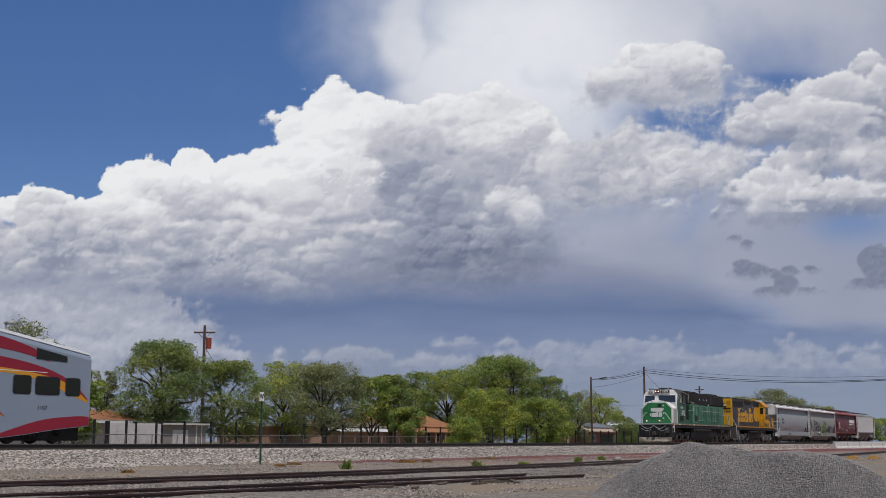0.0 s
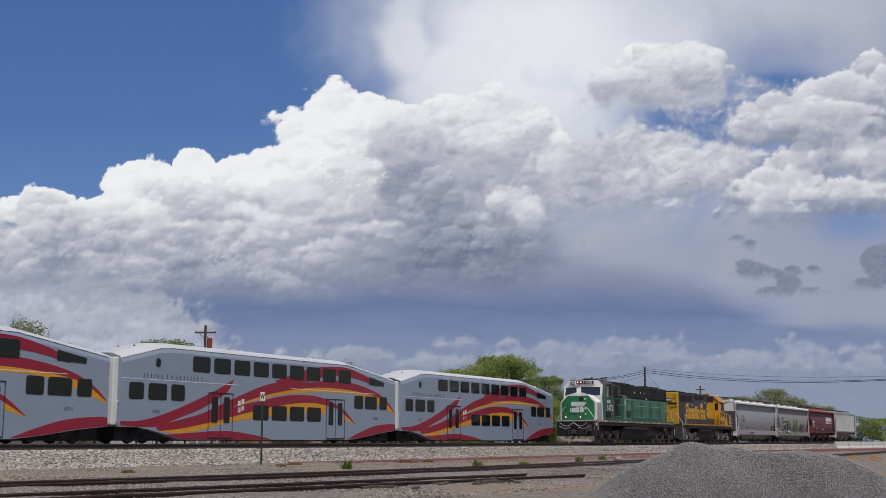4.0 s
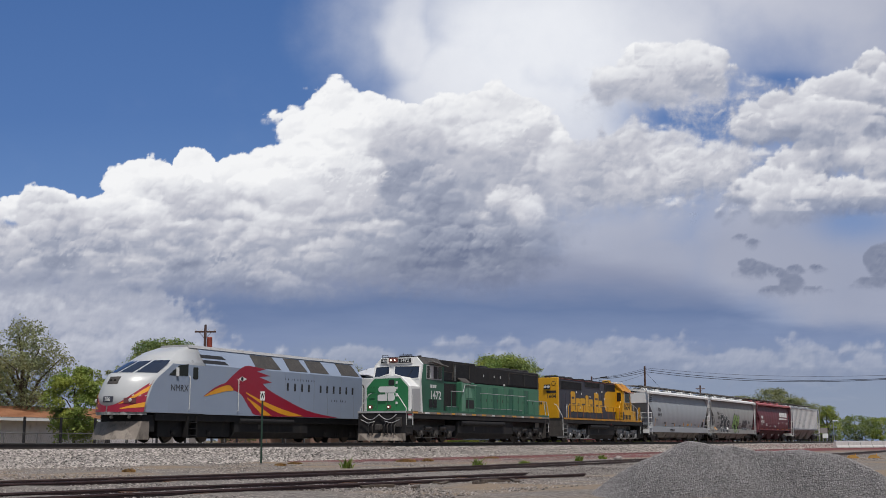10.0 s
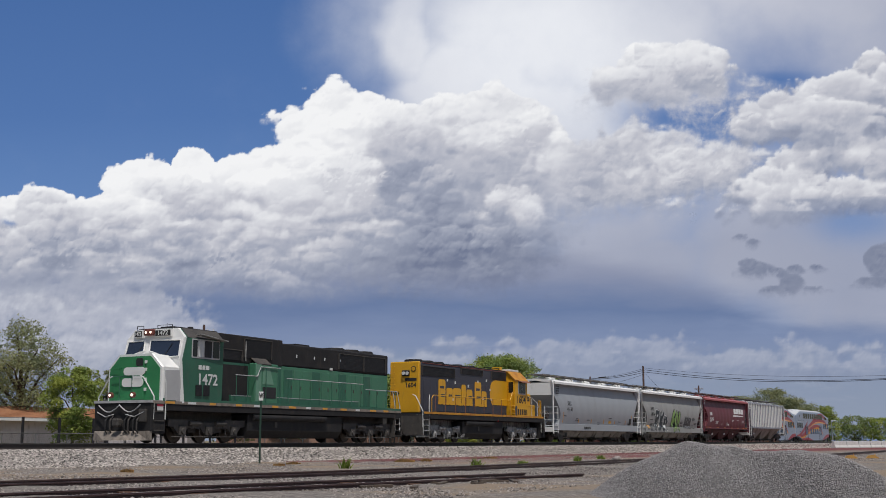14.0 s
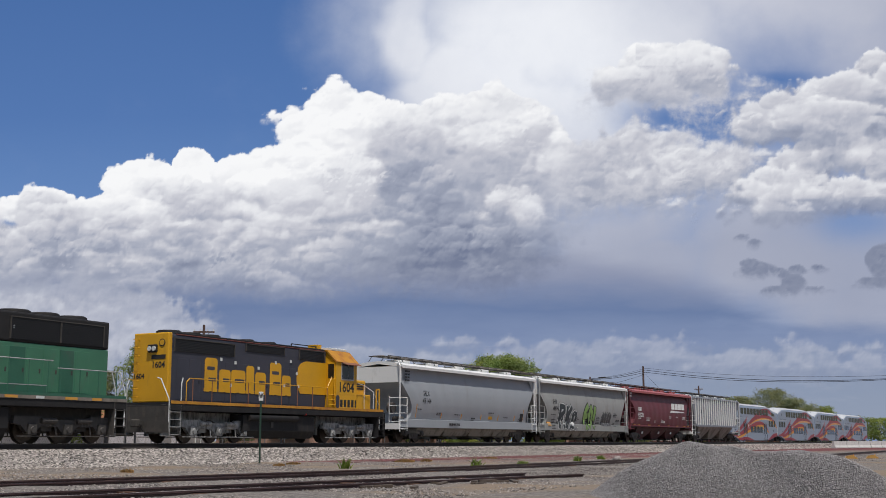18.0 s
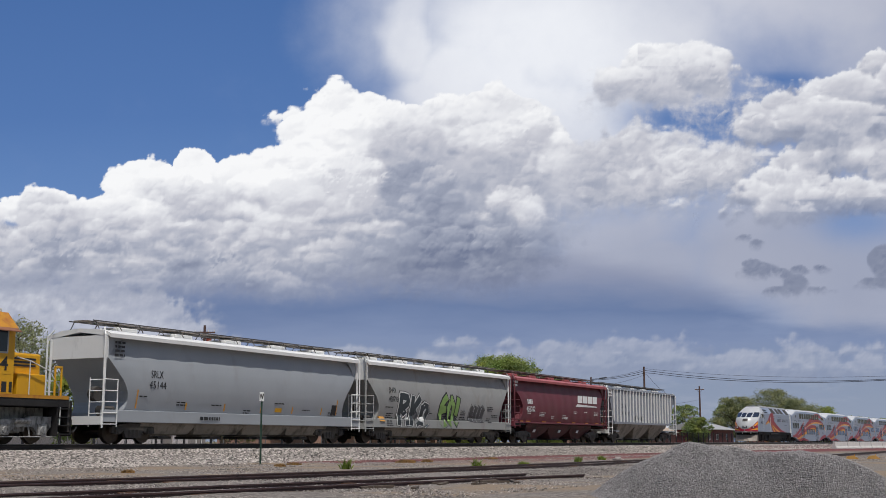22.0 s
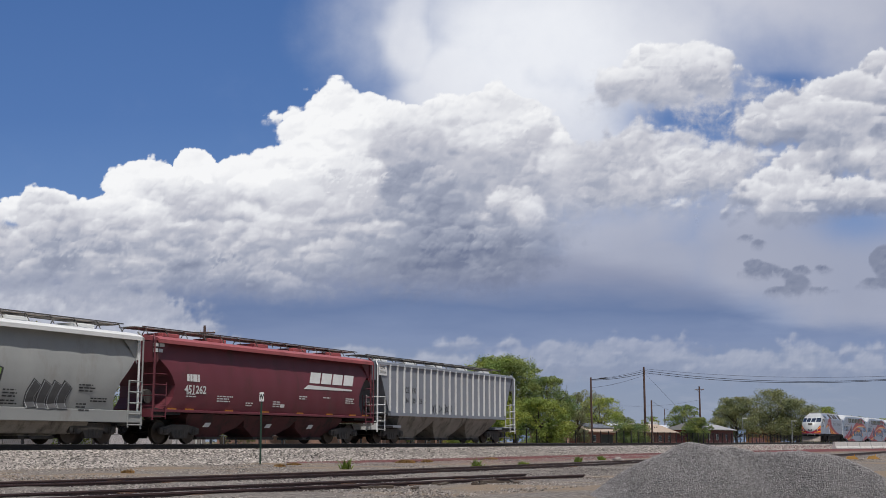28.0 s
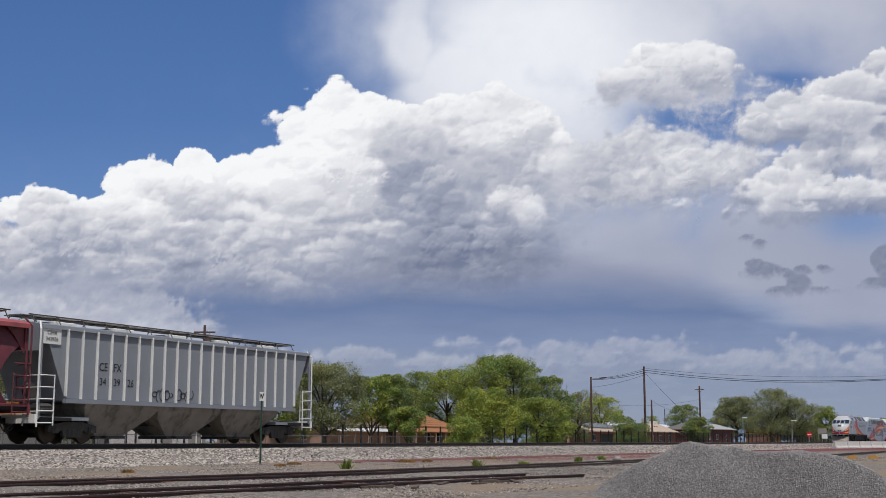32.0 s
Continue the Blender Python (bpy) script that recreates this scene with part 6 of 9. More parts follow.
    part("air_conditioner", box(2.95, 4.5, -0.95, -0.35, 4.56, 4.7, bevel=0.03), M_PALE, cab, "pale roof air conditioner")
    part("roof_box", box(2.55, 2.9, -0.5, 0.1, 4.56, 4.84, bevel=0.02), M_YEL, cab)
    part("cab_visor", loft(bmesh.new(), [[(x, -1.5, 4.0), (x, -1.78, 3.86), (x, -1.78, 3.83), (x, -1.5, 3.96)] for x in (3.22, 4.66)]), M_RUSTVISOR, cab, "brown sun visor over the cab window")
    dr = part("cab_door", box(2.72, 2.76, -1.42, -0.98, 1.75, 3.95, bevel=0.01), M_YEL, cab)
    part("door_window", box(2.705, 2.725, -1.37, -1.04, 3.18, 3.86, bevel=0.006), M_GLASS, dr)
    part("grab_rail", path_rod(bmesh.new(), [(2.7, -1.45, 1.9), (2.62, -1.47, 2.0), (2.62, -1.47, 3.1), (2.7, -1.45, 3.2)], 0.02), M_YEL, dr)
    wf = part("window_frame", sheet(bmesh.new(), rrect(3.22, 4.37, 3.09, 3.94, 0.04), -1.492, 0.014), M_SILLGREY, cab)
    for x0, x1 in ((3.28, 3.8), (3.84, 4.31)):
        part("side_window", sheet(bmesh.new(), rrect(x0, x1, 3.15, 3.88, 0.03), -1.504, 0.014), M_CABGLASS, wf)
    part("number_panel", sheet(bmesh.new(), rrect(2.85, 4.55, 2.38, 3.04, 0.03), -1.486, 0.006), M_YEL, cab)
    words("1604", 0.66, M_INK, cab, 3.68, -1.492, 2.72, "cab_number", bold=0.012, stretch=1.1)
    part("blue_disc", sheet(bmesh.new(), rrect(2.76, 3.08, 1.7, 2.34, 0.15), -1.487, 0.007), M_BLUE, cab)
    bars(cab, M_INK, 3.14, 4.95, 2.13, 1, -1.487, height=0.36, seed=5, name="owner_mark", stroke=0.22, space=0.1)
    part("front_window", box(4.65, 4.69, -1.2, 1.2, 3.4, 3.9), M_GLASS, cab)
    nose = part("nose", box(4.66, 6.35, -0.98, 0.98, 1.66, 3.2, bevel=0.08), M_YEL, L, "yellow low nose")
    for z in (2.72, 2.84, 2.96):
        part("nose_louvre", box(4.85, 6.1, -0.995, -0.97, z, z + 0.07), M_INK, nose)
    part("nose_step_box", box(5.0, 6.3, -1.3, -0.98, 1.66, 2.45, bevel=0.03), M_YEL, nose)
    part("grab_iron", path_rod(bmesh.new(), [(4.9, -0.98, 3.0), (4.9, -1.05, 3.05), (5.2, -1.05, 3.1), (5.2, -0.98, 3.1)], 0.018), M_YEL, nose)
    for x in (6.55, 6.85):
        part("corner_post", box(x, x + 0.06, -1.5, -1.44, 1.7, 2.75, bevel=0.01), M_YEL, L, "yellow corner post")
    part("corner_post_bar", box(6.55, 6.91, -1.5, -1.44, 2.7, 2.78, bevel=0.01), M_YEL, L)
    for k in range(3):
        part("cab_step", path_rod(bmesh.new(), [(2.35, -1.3, 1.85 + 0.24 * k), (2.35, -1.48, 1.85 + 0.24 * k), (2.7, -1.48, 1.85 + 0.24 * k), (2.7, -1.3, 1.85 + 0.24 * k)], 0.02), M_YEL, L)
    part("air_valve", rod(bmesh.new(), (0.2, -1.5, 1.36), (0.2, -1.4, 1.36), 0.06, 0.06, 10), M_SIGNRED, L, "small red emergency valve")
    fuel_tank(L, -4.4, 1.1)
    for x in (-5.9, 4.6):
        truck3(L, x, M_TRUCKGREY)
    hand_rail(L, [(-8.4, -1.47, 1.7), (-8.4, -1.47, 2.5), (-8.2, -1.47, 2.66), (2.0, -1.47, 2.66), (2.4, -1.47, 3.2)], [(-8.0 + 1.25 * k, -1.47, 2.66) for k in range(9)], 1.6, M_YEL, 0.02, M_RUSTVISOR)
    hand_rail(L, [(-8.6, 1.47, 2.66), (2.0, 1.47, 2.66)], [(-8.0 + 2.0 * k, 1.47, 2.66) for k in range(6)], 1.6, M_YEL, 0.022)
    hand_rail(L, [(4.8, -1.47, 3.0), (5.4, -1.47, 2.9), (6.3, -1.47, 2.6), (6.9, -1.47, 1.9), (6.9, -1.47, 0.7)], [(5.4, -1.47, 2.9), (6.3, -1.47, 2.6)], 1.6, M_PALE, 0.02)
    for yy in (-1.45, 1.45):
        hand_rail(L, [(-9.4, yy * 0.55, 2.66), (-9.4, yy * 0.68, 2.6), (-9.4, yy, 1.75), (-9.4, yy, 0.85)], [], 1.6, M_PALE, 0.024)
        hand_rail(L, [(-8.6, yy, 2.66), (-8.7, yy * 1.01, 2.4), (-8.7, yy * 1.01, 1.75), (-8.7, yy * 1.01, 0.85)], [], 1.6, M_PALE, 0.024)
    for s, x in ((-1, -9.05), (1, 7.1)):
        coupler(L, -9.1 if s < 0 else 7.4, s)
        for y in (-1, 1):
            steps(L, x, y, M_BLACK if s > 0 else M_TRUCKGREY)
        part("pilot", box(-9.42 if s < 0 else 7.3, -9.32 if s < 0 else 7.4, -1.45, 1.45, 0.45, 1.5), M_TRUCK, L)
    return L


def make_passenger_loco():
    """Streamlined commuter diesel, cab towards the west."""
    L = thing("passenger_locomotive", "silver streamlined passenger locomotive with red and yellow bird-wing livery", "locomotive", "cars of the commuter train")
    part("underframe", box(-9.5, 9.4, -1.4, 1.4, 1.05, 1.42, bevel=0.03), M_BLACK, L)
    sec = lambda x, zt, w, zs=3.85: [(x, -w, 1.4), (x, -w, zs), (x, -w + 0.62, zt), (x, w - 0.62, zt), (x, w, zs), (x, w, 1.4)]
    body = part("body", loft(bmesh.new(), [sec(-6.0, 4.72, 1.5), sec(-3.0, 4.72, 1.5), sec(8.75, 4.72, 1.5)]), M_SILVER, L, "silver carbody with chamfered roof")
    bm = loft(bmesh.new(), [[(x, -0.95, 4.7), (x, -0.85, 4.86), (x, 0.85, 4.86), (x, 0.95, 4.7)] for x in (-6.7, 8.6)])
    part("roof", bm, M_SILLGREY, L)
    zs = (1.42, 2.2, 2.85, 3.26, 3.3, 3.95, 3.99, 4.15, 4.45, 4.74)
    xc = (-11.28, -11.2, -10.95, -10.66, -10.58, -9.15, -8.85, -8.65, -7.95, -6.9)
    xe = (-10.42, -10.25, -9.9, -9.42, -9.26, -8.4, -8.36, -8.15, -7.7, -6.85)
    wide = lambda z: 1.5 if z < 3.85 else 1.5 - 0.62 * (z - 3.85) / 0.87

    def skin(t, z, out=0.0):
        """A place on the nose: t from -1 at the near edge to 1 at the far one."""
        w = wide(z)
        c, e = float(np.interp(z, zs, xc)), float(np.interp(z, zs, xe))
        return (c + (e - c) * abs(t) ** 2.2 - out, t * w * (1 + 0.3 * out * (abs(t) > 0.9)), z)

    ts = np.linspace(-1, 1, 17)
    nose = part("nose", loft(bmesh.new(), [[skin(t, z) for t in ts] + [(-5.98, wide(z), z), (-5.98, -wide(z), z)] for z in zs]), M_NOSESILVER, L, "pale silver rounded nose with sloping windscreens", smooth=True)
    def band(t0, t1, lo, hi, out=0.02, n=12):
        """A thin sheet on the nose between two heights, given as functions of the way from t0 to t1."""
        rings = []
        for k in range(n + 1):
            f = k / n
            t, heights = t0 + (t1 - t0) * f, np.linspace(lo(f), hi(f), 6)
            rings.append([skin(t, z, out) for z in heights] + [skin(t, z, out - 0.03) for z in heights[::-1]])
        return loft(bmesh.new(), rings)

    def patch(a, b, n=6, out=0.02):
        return band(a[0], b[0], lambda f: a[1] + (b[1] - a[1]) * f, lambda f: a[2] + (b[2] - a[2]) * f, out, n)

    for t0, t1 in ((-0.93, -0.52), (-0.45, -0.04), (0.04, 0.45), (0.52, 0.93)):
        part("windscreen", patch((t0, 3.3, 3.96), (t1, 3.3, 3.96), 5, 0.03), M_CABGLASS, nose)
    for sd in (-1, 1):
        part("nose_flash", band(sd * 0.03, sd * 1.0, lambda f: 1.43, lambda f: 1.72 + 1.2 * f ** 2.2, 0.014), M_RED, nose, "red flame sweeping round the nose")
        part("nose_accent", band(sd * 0.4, sd * 1.0, lambda f: 1.8 + 0.62 * f ** 1.6, lambda f: 1.84 + 0.86 * f ** 1.6, 0.02), M_YELLOW, nose, "yellow streak along the red flame")
        part("nose_accent", band(sd * 0.45, sd * 1.0, lambda f: 1.56 + 0.1 * f, lambda f: 1.6 + 0.3 * f, 0.02), M_YELLOW, nose)
        lp = part("headlight_pod", patch((sd * 0.54, 1.84, 2.08), (sd * 0.82, 1.84, 2.08), 4, 0.05), M_DARKRED, nose)
        q = skin(sd * 0.7, 1.98, 0.06)
        part("pod_lamp", rod(bmesh.new(), q, (q[0] - 0.04, q[1], q[2]), 0.09, 0.08, 14), M_PALE, lp)
        q = skin(sd * 0.08, 2.92, 0.01)
        part("headlight", rod(bmesh.new(), q, (q[0] - 0.03, q[1], q[2]), 0.07, 0.065, 14), M_BLACK, nose, "unlit headlight")
        part("pilot_lamp", rod(bmesh.new(), (-10.28, sd * 0.55, 1.22), (-10.4, sd * 0.55, 1.22), 0.08, 0.08, 10), M_PALE, L)
    rear = [(float(np.interp(z, zs, xe)) + 0.12, z) for z in np.linspace(1.43, 3.8, 8)]
    for side in (-1, 1):
        part("nose_side", sheet(bmesh.new(), rear + [(-5.99, 3.8), (-5.99, 1.43)], side * 1.5025, 0.004, -side), M_SILVER, nose, "silver cab side")
    plq = part("number_plaque", patch((-0.2, 1.88, 2.16), (0.2, 1.88, 2.16), 4, 0.02), M_BLUE, nose)
    words("106", 0.24, M_PALE, plq, float(np.interp(2.02, zs, xc)) - 0.04, 0, 2.02, "plaque_number", turn=-90, bold=0.01)
    part("nose_vent", patch((-0.22, 2.74, 3.1), (0.22, 2.74, 3.1), 3, 0.012), M_TRUCK, nose)
    words("NMRX", 0.46, M_INK, body, -7.95, -1.508, 2.62, "reporting_mark")
    part("cab_window", sheet(bmesh.new(), [(-8.75, 3.22), (-8.4, 3.5), (-8.0, 3.74), (-7.35, 3.82), (-7.35, 3.24)], -1.512, 0.03), M_GLASS, body)
    part("mirror", box(-8.25, -8.1, -1.58, -1.5, 3.2, 3.62), M_WHITE, body)
    part("nose_shelf", loft(bmesh.new(), [[(x - 0.1, y, 1.3), (x + 0.2, y, 1.3), (x + 0.2, y, 1.44), (x - 0.1, y, 1.44)] for x, y in ((-10.35, -1.45), (-10.95, -0.85), (-11.3, 0), (-10.95, 0.85), (-10.35, 1.45))]), M_TRUCKGREY, L)
    part("front_pilot", box(-10.3, -9.4, -1.3, 1.3, 0.5, 1.32, bevel=0.05), M_BLACK, L)
    y = -1.5
    part("red_wing", ribbon(bmesh.new(), ((-4.6, 2.9), (-3.6, 3.6), (-2.7, 4.0), (-1.9, 3.75), (-1.5, 3.3), (-0.8, 2.85), (0.6, 2.4), (3.1, 1.75), (6.0, 1.44)), ((-4.6, 2.86), (-3.9, 2.7), (-3.4, 2.6), (-3.0, 2.4), (-2.7, 2.1), (-2.3, 1.75), (-1.6, 1.42), (2.0, 1.42), (6.0, 1.42)), y - 0.005), M_RED, body, "dark red wing shape")
    for p in (((-2.6, 4.02), (-1.0, 3.9), (-1.9, 3.72)), ((-2.2, 3.8), (-0.6, 3.55), (-1.7, 3.45)), ((-1.8, 3.5), (-0.4, 3.2), (-1.4, 3.1))):
        part("red_feather", sheet(bmesh.new(), list(p), y - 0.005), M_RED, body)
    part("yellow_streak", ribbon(bmesh.new(), ((-2.7, 2.62), (-1.2, 2.2), (0.6, 1.8), (2.6, 1.46)), ((-2.7, 2.56), (-1.2, 2.0), (0.2, 1.6), (1.2, 1.44)), y - 0.009, 0.009), M_YELLOW, body, "orange-yellow streak")
    part("yellow_streak", ribbon(bmesh.new(), ((-2.6, 2.35), (-1.6, 1.95), (-0.8, 1.6), (-0.4, 1.44)), ((-2.6, 2.3), (-1.9, 1.85), (-1.5, 1.6), (-1.3, 1.44)), y - 0.009, 0.009), M_YELLOW, body, "orange-yellow streak")
    part("yellow_streak", ribbon(bmesh.new(), ((-6.1, 2.3), (-5.2, 2.75), (-4.3, 3.0), (-3.8, 2.75)), ((-6.1, 2.28), (-5.2, 2.45), (-4.4, 2.6), (-3.8, 2.66)), y - 0.009, 0.009), M_YELLOW, body, "orange-yellow streak")
    part("beak_edge", ribbon(bmesh.new(), ((-6.12, 2.31), (-5.2, 2.79), (-4.3, 3.05), (-3.7, 3.05)), ((-6.12, 2.3), (-5.2, 2.69), (-4.3, 2.92), (-3.7, 2.86)), y - 0.013, 0.01), M_RED, body, "dark red upper edge of the beak")
    part("bird_eye", sheet(bmesh.new(), [(-3.08 - 0.28, 3.27), (-3.08, 3.42), (-3.08 + 0.42, 3.3), (-3.08 + 0.05, 3.16)], y - 0.012, 0.01), M_WHITE, body)
    part("bird_pupil", sheet(bmesh.new(), disc(-3.08 + 0.02, 3.29, 0.11), y - 0.016, 0.01), M_INK, body)
    for k in range(10):
        x = 0.95 + 0.68 * k + (0.5 if k > 3 else 0)
        part("painted_name", box(x, x + 0.17, y - 0.006, y, 2.82, 3.24), M_INK, body)
    bars(body, M_INK, 0.8, 4.0, 3.5, 1, y - 0.005, height=0.1, seed=7, name="painted_name", stroke=0.05, space=0.28)
    bars(body, M_INK, 5.4, 7.4, 2.45, 1, y - 0.005, height=0.1, seed=9, name="painted_name", stroke=0.05, space=0.28)
    for x0, x1, m, q0, q1 in ((-6.1, -4.1, 0, 0.1, 0.3), (-6.1, -4.1, 0, 0.42, 0.62), (-1.8, 0.45, 1, 0.08, 0.9), (1.25, 3.0, 1, 0.08, 0.9), (3.3, 5.2, 1, 0.08, 0.9), (6.5, 8.5, 1, 0.08, 0.9)):
        for side in (-1, 1):
            bm = bmesh.new()
            f = lambda t: (side * (1.5 - 0.62 * t + 0.012), 3.85 + 0.87 * t + 0.008)
            a, c = f(q0), f(q1)
            loft(bm, [[(x0, a[0], a[1]), (x1, a[0], a[1]), (x1 - 0.25, c[0], c[1]), (x0 + 0.02, c[0], c[1])], [(x0, a[0] * 0.97, a[1]), (x1, a[0] * 0.97, a[1]), (x1 - 0.25, c[0] * 0.97, c[1]), (x0 + 0.02, c[0] * 0.97, c[1])]])
            part("roof_grille", bm, M_TRUCK if m else M_INK, body, "dark mesh radiator grille on the roof slope")
    part("door_window", sheet(bmesh.new(), rrect(-6.98, -6.6, 3.1, 3.7, 0.08), y - 0.012, 0.02), M_GLASS, body)
    part("hatch_panel", sheet(bmesh.new(), rrect(-8.7, -7.4, 1.55, 2.1, 0.04), y - 0.006, 0.01), M_SILVER, body)
    for x0 in (-7.15, -3.3):
        part("side_door", sheet(bmesh.new(), rrect(x0, x0 + 0.75, 1.5, 3.4, 0.05), y - 0.004, 0.006), M_SILVER, body)
        part("grab_rail", path_rod(bmesh.new(), [(x0 - 0.12, y, 1.6), (x0 - 0.12, y - 0.08, 1.65), (x0 - 0.12, y - 0.08, 3.2), (x0 - 0.12, y, 3.25)], 0.018), M_WHITE, body)
    for k in range(8):
        part("panel_seam", box(-2.0 + 1.4 * k, -1.985 + 1.4 * k, y - 0.004, y, 1.42, 3.8), M_GALV, body)
    fuel_tank(L, -3.4, 3.2)
    # Plain black boxes that fill the underbody round both trucks.
    for x0, x1 in ((-9.0, -3.5), (3.3, 9.2)):
        part("equipment_skirt", box(x0, x1, -1.12, 1.12, 0.3, 1.08), M_BLACK, L)
    for x in (-6.6, 6.6):
        truck2(L, x, M_BLACK, 1.35)
    # rear platform: rubber gangway rim, hand rails and a door
    part("gangway_rim", box(8.74, 8.98, -0.62, 0.62, 1.45, 3.75, bevel=0.06), M_BLACK, L, "black rubber gangway rim")
    for yy in (-1.4, -1.1, 1.1, 1.4):
        part("platform_rail", path_rod(bmesh.new(), [(9.3, yy, 1.3), (9.3, yy, 2.5), (9.2, yy, 2.66), (8.76, yy, 2.7)], 0.022), M_WHITE if abs(yy) > 1.2 else M_BLACK, L)
        part("platform_rail", path_rod(bmesh.new(), [(9.12, yy, 1.4), (9.12, yy, 3.3), (9.0, yy, 3.45), (8.76, yy, 3.48)], 0.03), M_BLACK, L)
    part("plough", loft(bmesh.new(), [[(-10.4 - 0.4 * (1 - abs(yy) / 1.4), yy, 1.0), (-9.9, yy, 1.0), (-9.9, yy, 0.16), (-10.75 - 0.6 * (1 - abs(yy) / 1.4), yy, 0.16)] for yy in (-1.4, -0.3, 0.3, 1.4)]), M_PLOUGH, L, "scuffed grey snow plough")
    for s in (-1, 1):
        coupler(L, -9.75 if s < 0 else 9.0, s)
        for yy in (-1, 1):
            steps(L, -6.9 if s < 0 else 9.0, yy, M_BLACK, 3, 1.3)
    return L


def car_rails(H, half, zt, material, low=0.95):
    """Ladders, end posts, roof walk, platforms and brake gear of a covered hopper."""
    for s in (-1, 1):
        for y in (-1, 1):
            bm = bmesh.new()
            lad = part("ladder", path_rod(bm, [(s * (half + 0.02), y * 1.5, low - 0.35), (s * (half + 0.02), y * 1.5, zt - 0.25), (s * (half - 0.12), y * 1.3, zt + 0.02)], 0.035), material, H)
            part("ladder_rail", rod(bmesh.new(), (s * (half - 0.72), y * 1.52, low - 0.3), (s * (half - 0.72), y * 1.52, 2.45), 0.025, 0.025, 6), material, lad)
            for k in range(5):
                z = low - 0.2 + k * 0.42
                part("rung", rod(bmesh.new(), (s * (half + 0.02), y * 1.53, z), (s * (half - 0.72), y * 1.53, z), 0.022, 0.022, 6), material, lad)
        el = part("end_ladder", rod(bmesh.new(), (s * (half + 0.05), -0.85, low - 0.3), (s * (half + 0.05), -0.85, 2.5), 0.022, 0.022, 6), material, H)
        for k in range(4):
            z = low + 0.2 + k * 0.42
            part("rung", rod(bmesh.new(), (s * (half + 0.05), -1.5, z), (s * (half + 0.05), -0.85, z), 0.02, 0.02, 6), material, el)
        part("end_platform", box(min(s * (half - 1.7), s * (half + 0.1)), max(s * (half - 1.7), s * (half + 0.1)), -1.45, 1.45, low - 0.12, low), M_BLACK, H)
        part("end_sill", box(min(s * half, s * (half + 0.12)), max(s * half, s * (half + 0.12)), -1.5, 1.5, low - 0.22, low + 0.1), material, H)
        coupler(H, s * (half - 0.1), s)
    walk_z = zt + 0.32
    rw = part("roof_walk", box(-half + 0.1, half - 0.1, -0.32, 0.32, walk_z, walk_z + 0.04), M_PLOUGH, H, "weathered steel roof walkway")
    bm = bmesh.new()
    n = int(half * 2 / 1.15)
    for k in range(n):
        x = -half + 0.4 + k * (2 * half - 0.8) / (n - 1)
        for y in (-0.75, 0.75):
            path_rod(bm, [(x, y, zt + 0.04), (x, y * 0.75, walk_z), (x, 0, walk_z)], 0.02, 5)
    for y in (-0.62, 0.62):
        rod(bm, (-half + 0.2, y, walk_z + 0.03), (half - 0.2, y, walk_z + 0.03), 0.025, 0.025, 5)
    part("walk_support", bm, M_TRUCK, rw)
    for k in range(5):
        x = -half * 0.75 + k * half * 1.5 / 4
        part("hatch_cover", box(x - 0.55, x + 0.55, -0.5, 0.5, zt + 0.03, zt + 0.2, bevel=0.03), M_HOPREDTOP if material is M_HOPRED else M_HOPTOP, H)
    for x in (-half + 2.1, half - 2.1):
        truck2(H, x, M_TRUCK, 0.89)
    bm = bmesh.new()
    rod(bm, (-half + 0.3, -1.0, 1.25), (-half + 1.0, -1.0, 1.25), 0.2, 0.2, 12), rod(bm, (-half + 0.35, -0.6, 1.9), (-half + 0.35, -0.9, 1.9), 0.28, 0.28, 16)
    part("brake_cylinder", bm, M_TRUCK, H)


def bays(H, half, n, top, material, wide=1.22):
    """Pyramid discharge bays with outlet gates."""
    w = (2 * half - 4.9) / n
    for k in range(n):
        c = -half + 2.45 + w * (k + 0.5)
        ring = lambda f, y, z: [(c - f, -y, z), (c + f, -y, z), (c + f, y, z), (c - f, y, z)]
        b = part("discharge_bay", loft(bmesh.new(), [ring(w * 0.5, wide, top), ring(w * 0.5, wide - 0.07, top - 0.18), ring(w * 0.44, wide - 0.3, top - 0.5), ring(w * 0.2, 0.68, 0.36), ring(w * 0.2, 0.68, 0.3)]), material, H, "dusty sloping discharge bay")
        bm = box(c - w * 0.2, c + w * 0.2, -0.75, 0.75, 0.2, 0.31)
        rod(bm, (c - w * 0.12, -1.0, 0.27), (c - w * 0.12, 0.8, 0.27), 0.04, 0.04, 8)
        part("outlet_gate", bm, M_TRUCK, b)
    part("centre_sill", box(-half, half, -0.25, 0.25, 0.72, 1.0), M_BLACK, H)


def belly(z):
    """Half width of a rounded hopper side at a height over the rail: widest low down, drawn in under the eaves."""
    return float(np.interp(z, (0.8, 1.1, 1.35, 1.7, 2.1, 2.5, 2.9, 3.3, 3.7, 4.0, 4.3), (1.17, 1.28, 1.355, 1.435, 1.488, 1.5, 1.475, 1.41, 1.32, 1.25, 1.2)))


def wrap(body, sill):
    """Bends painted marks and plates round the belly of the car."""
    for ob in body.children:
        for vert in ob.data.vertices:
            z = vert.co.z + ob.location.z
            vert.co.y += 1.5 - (1.5 if z < sill + 0.36 else belly(z))


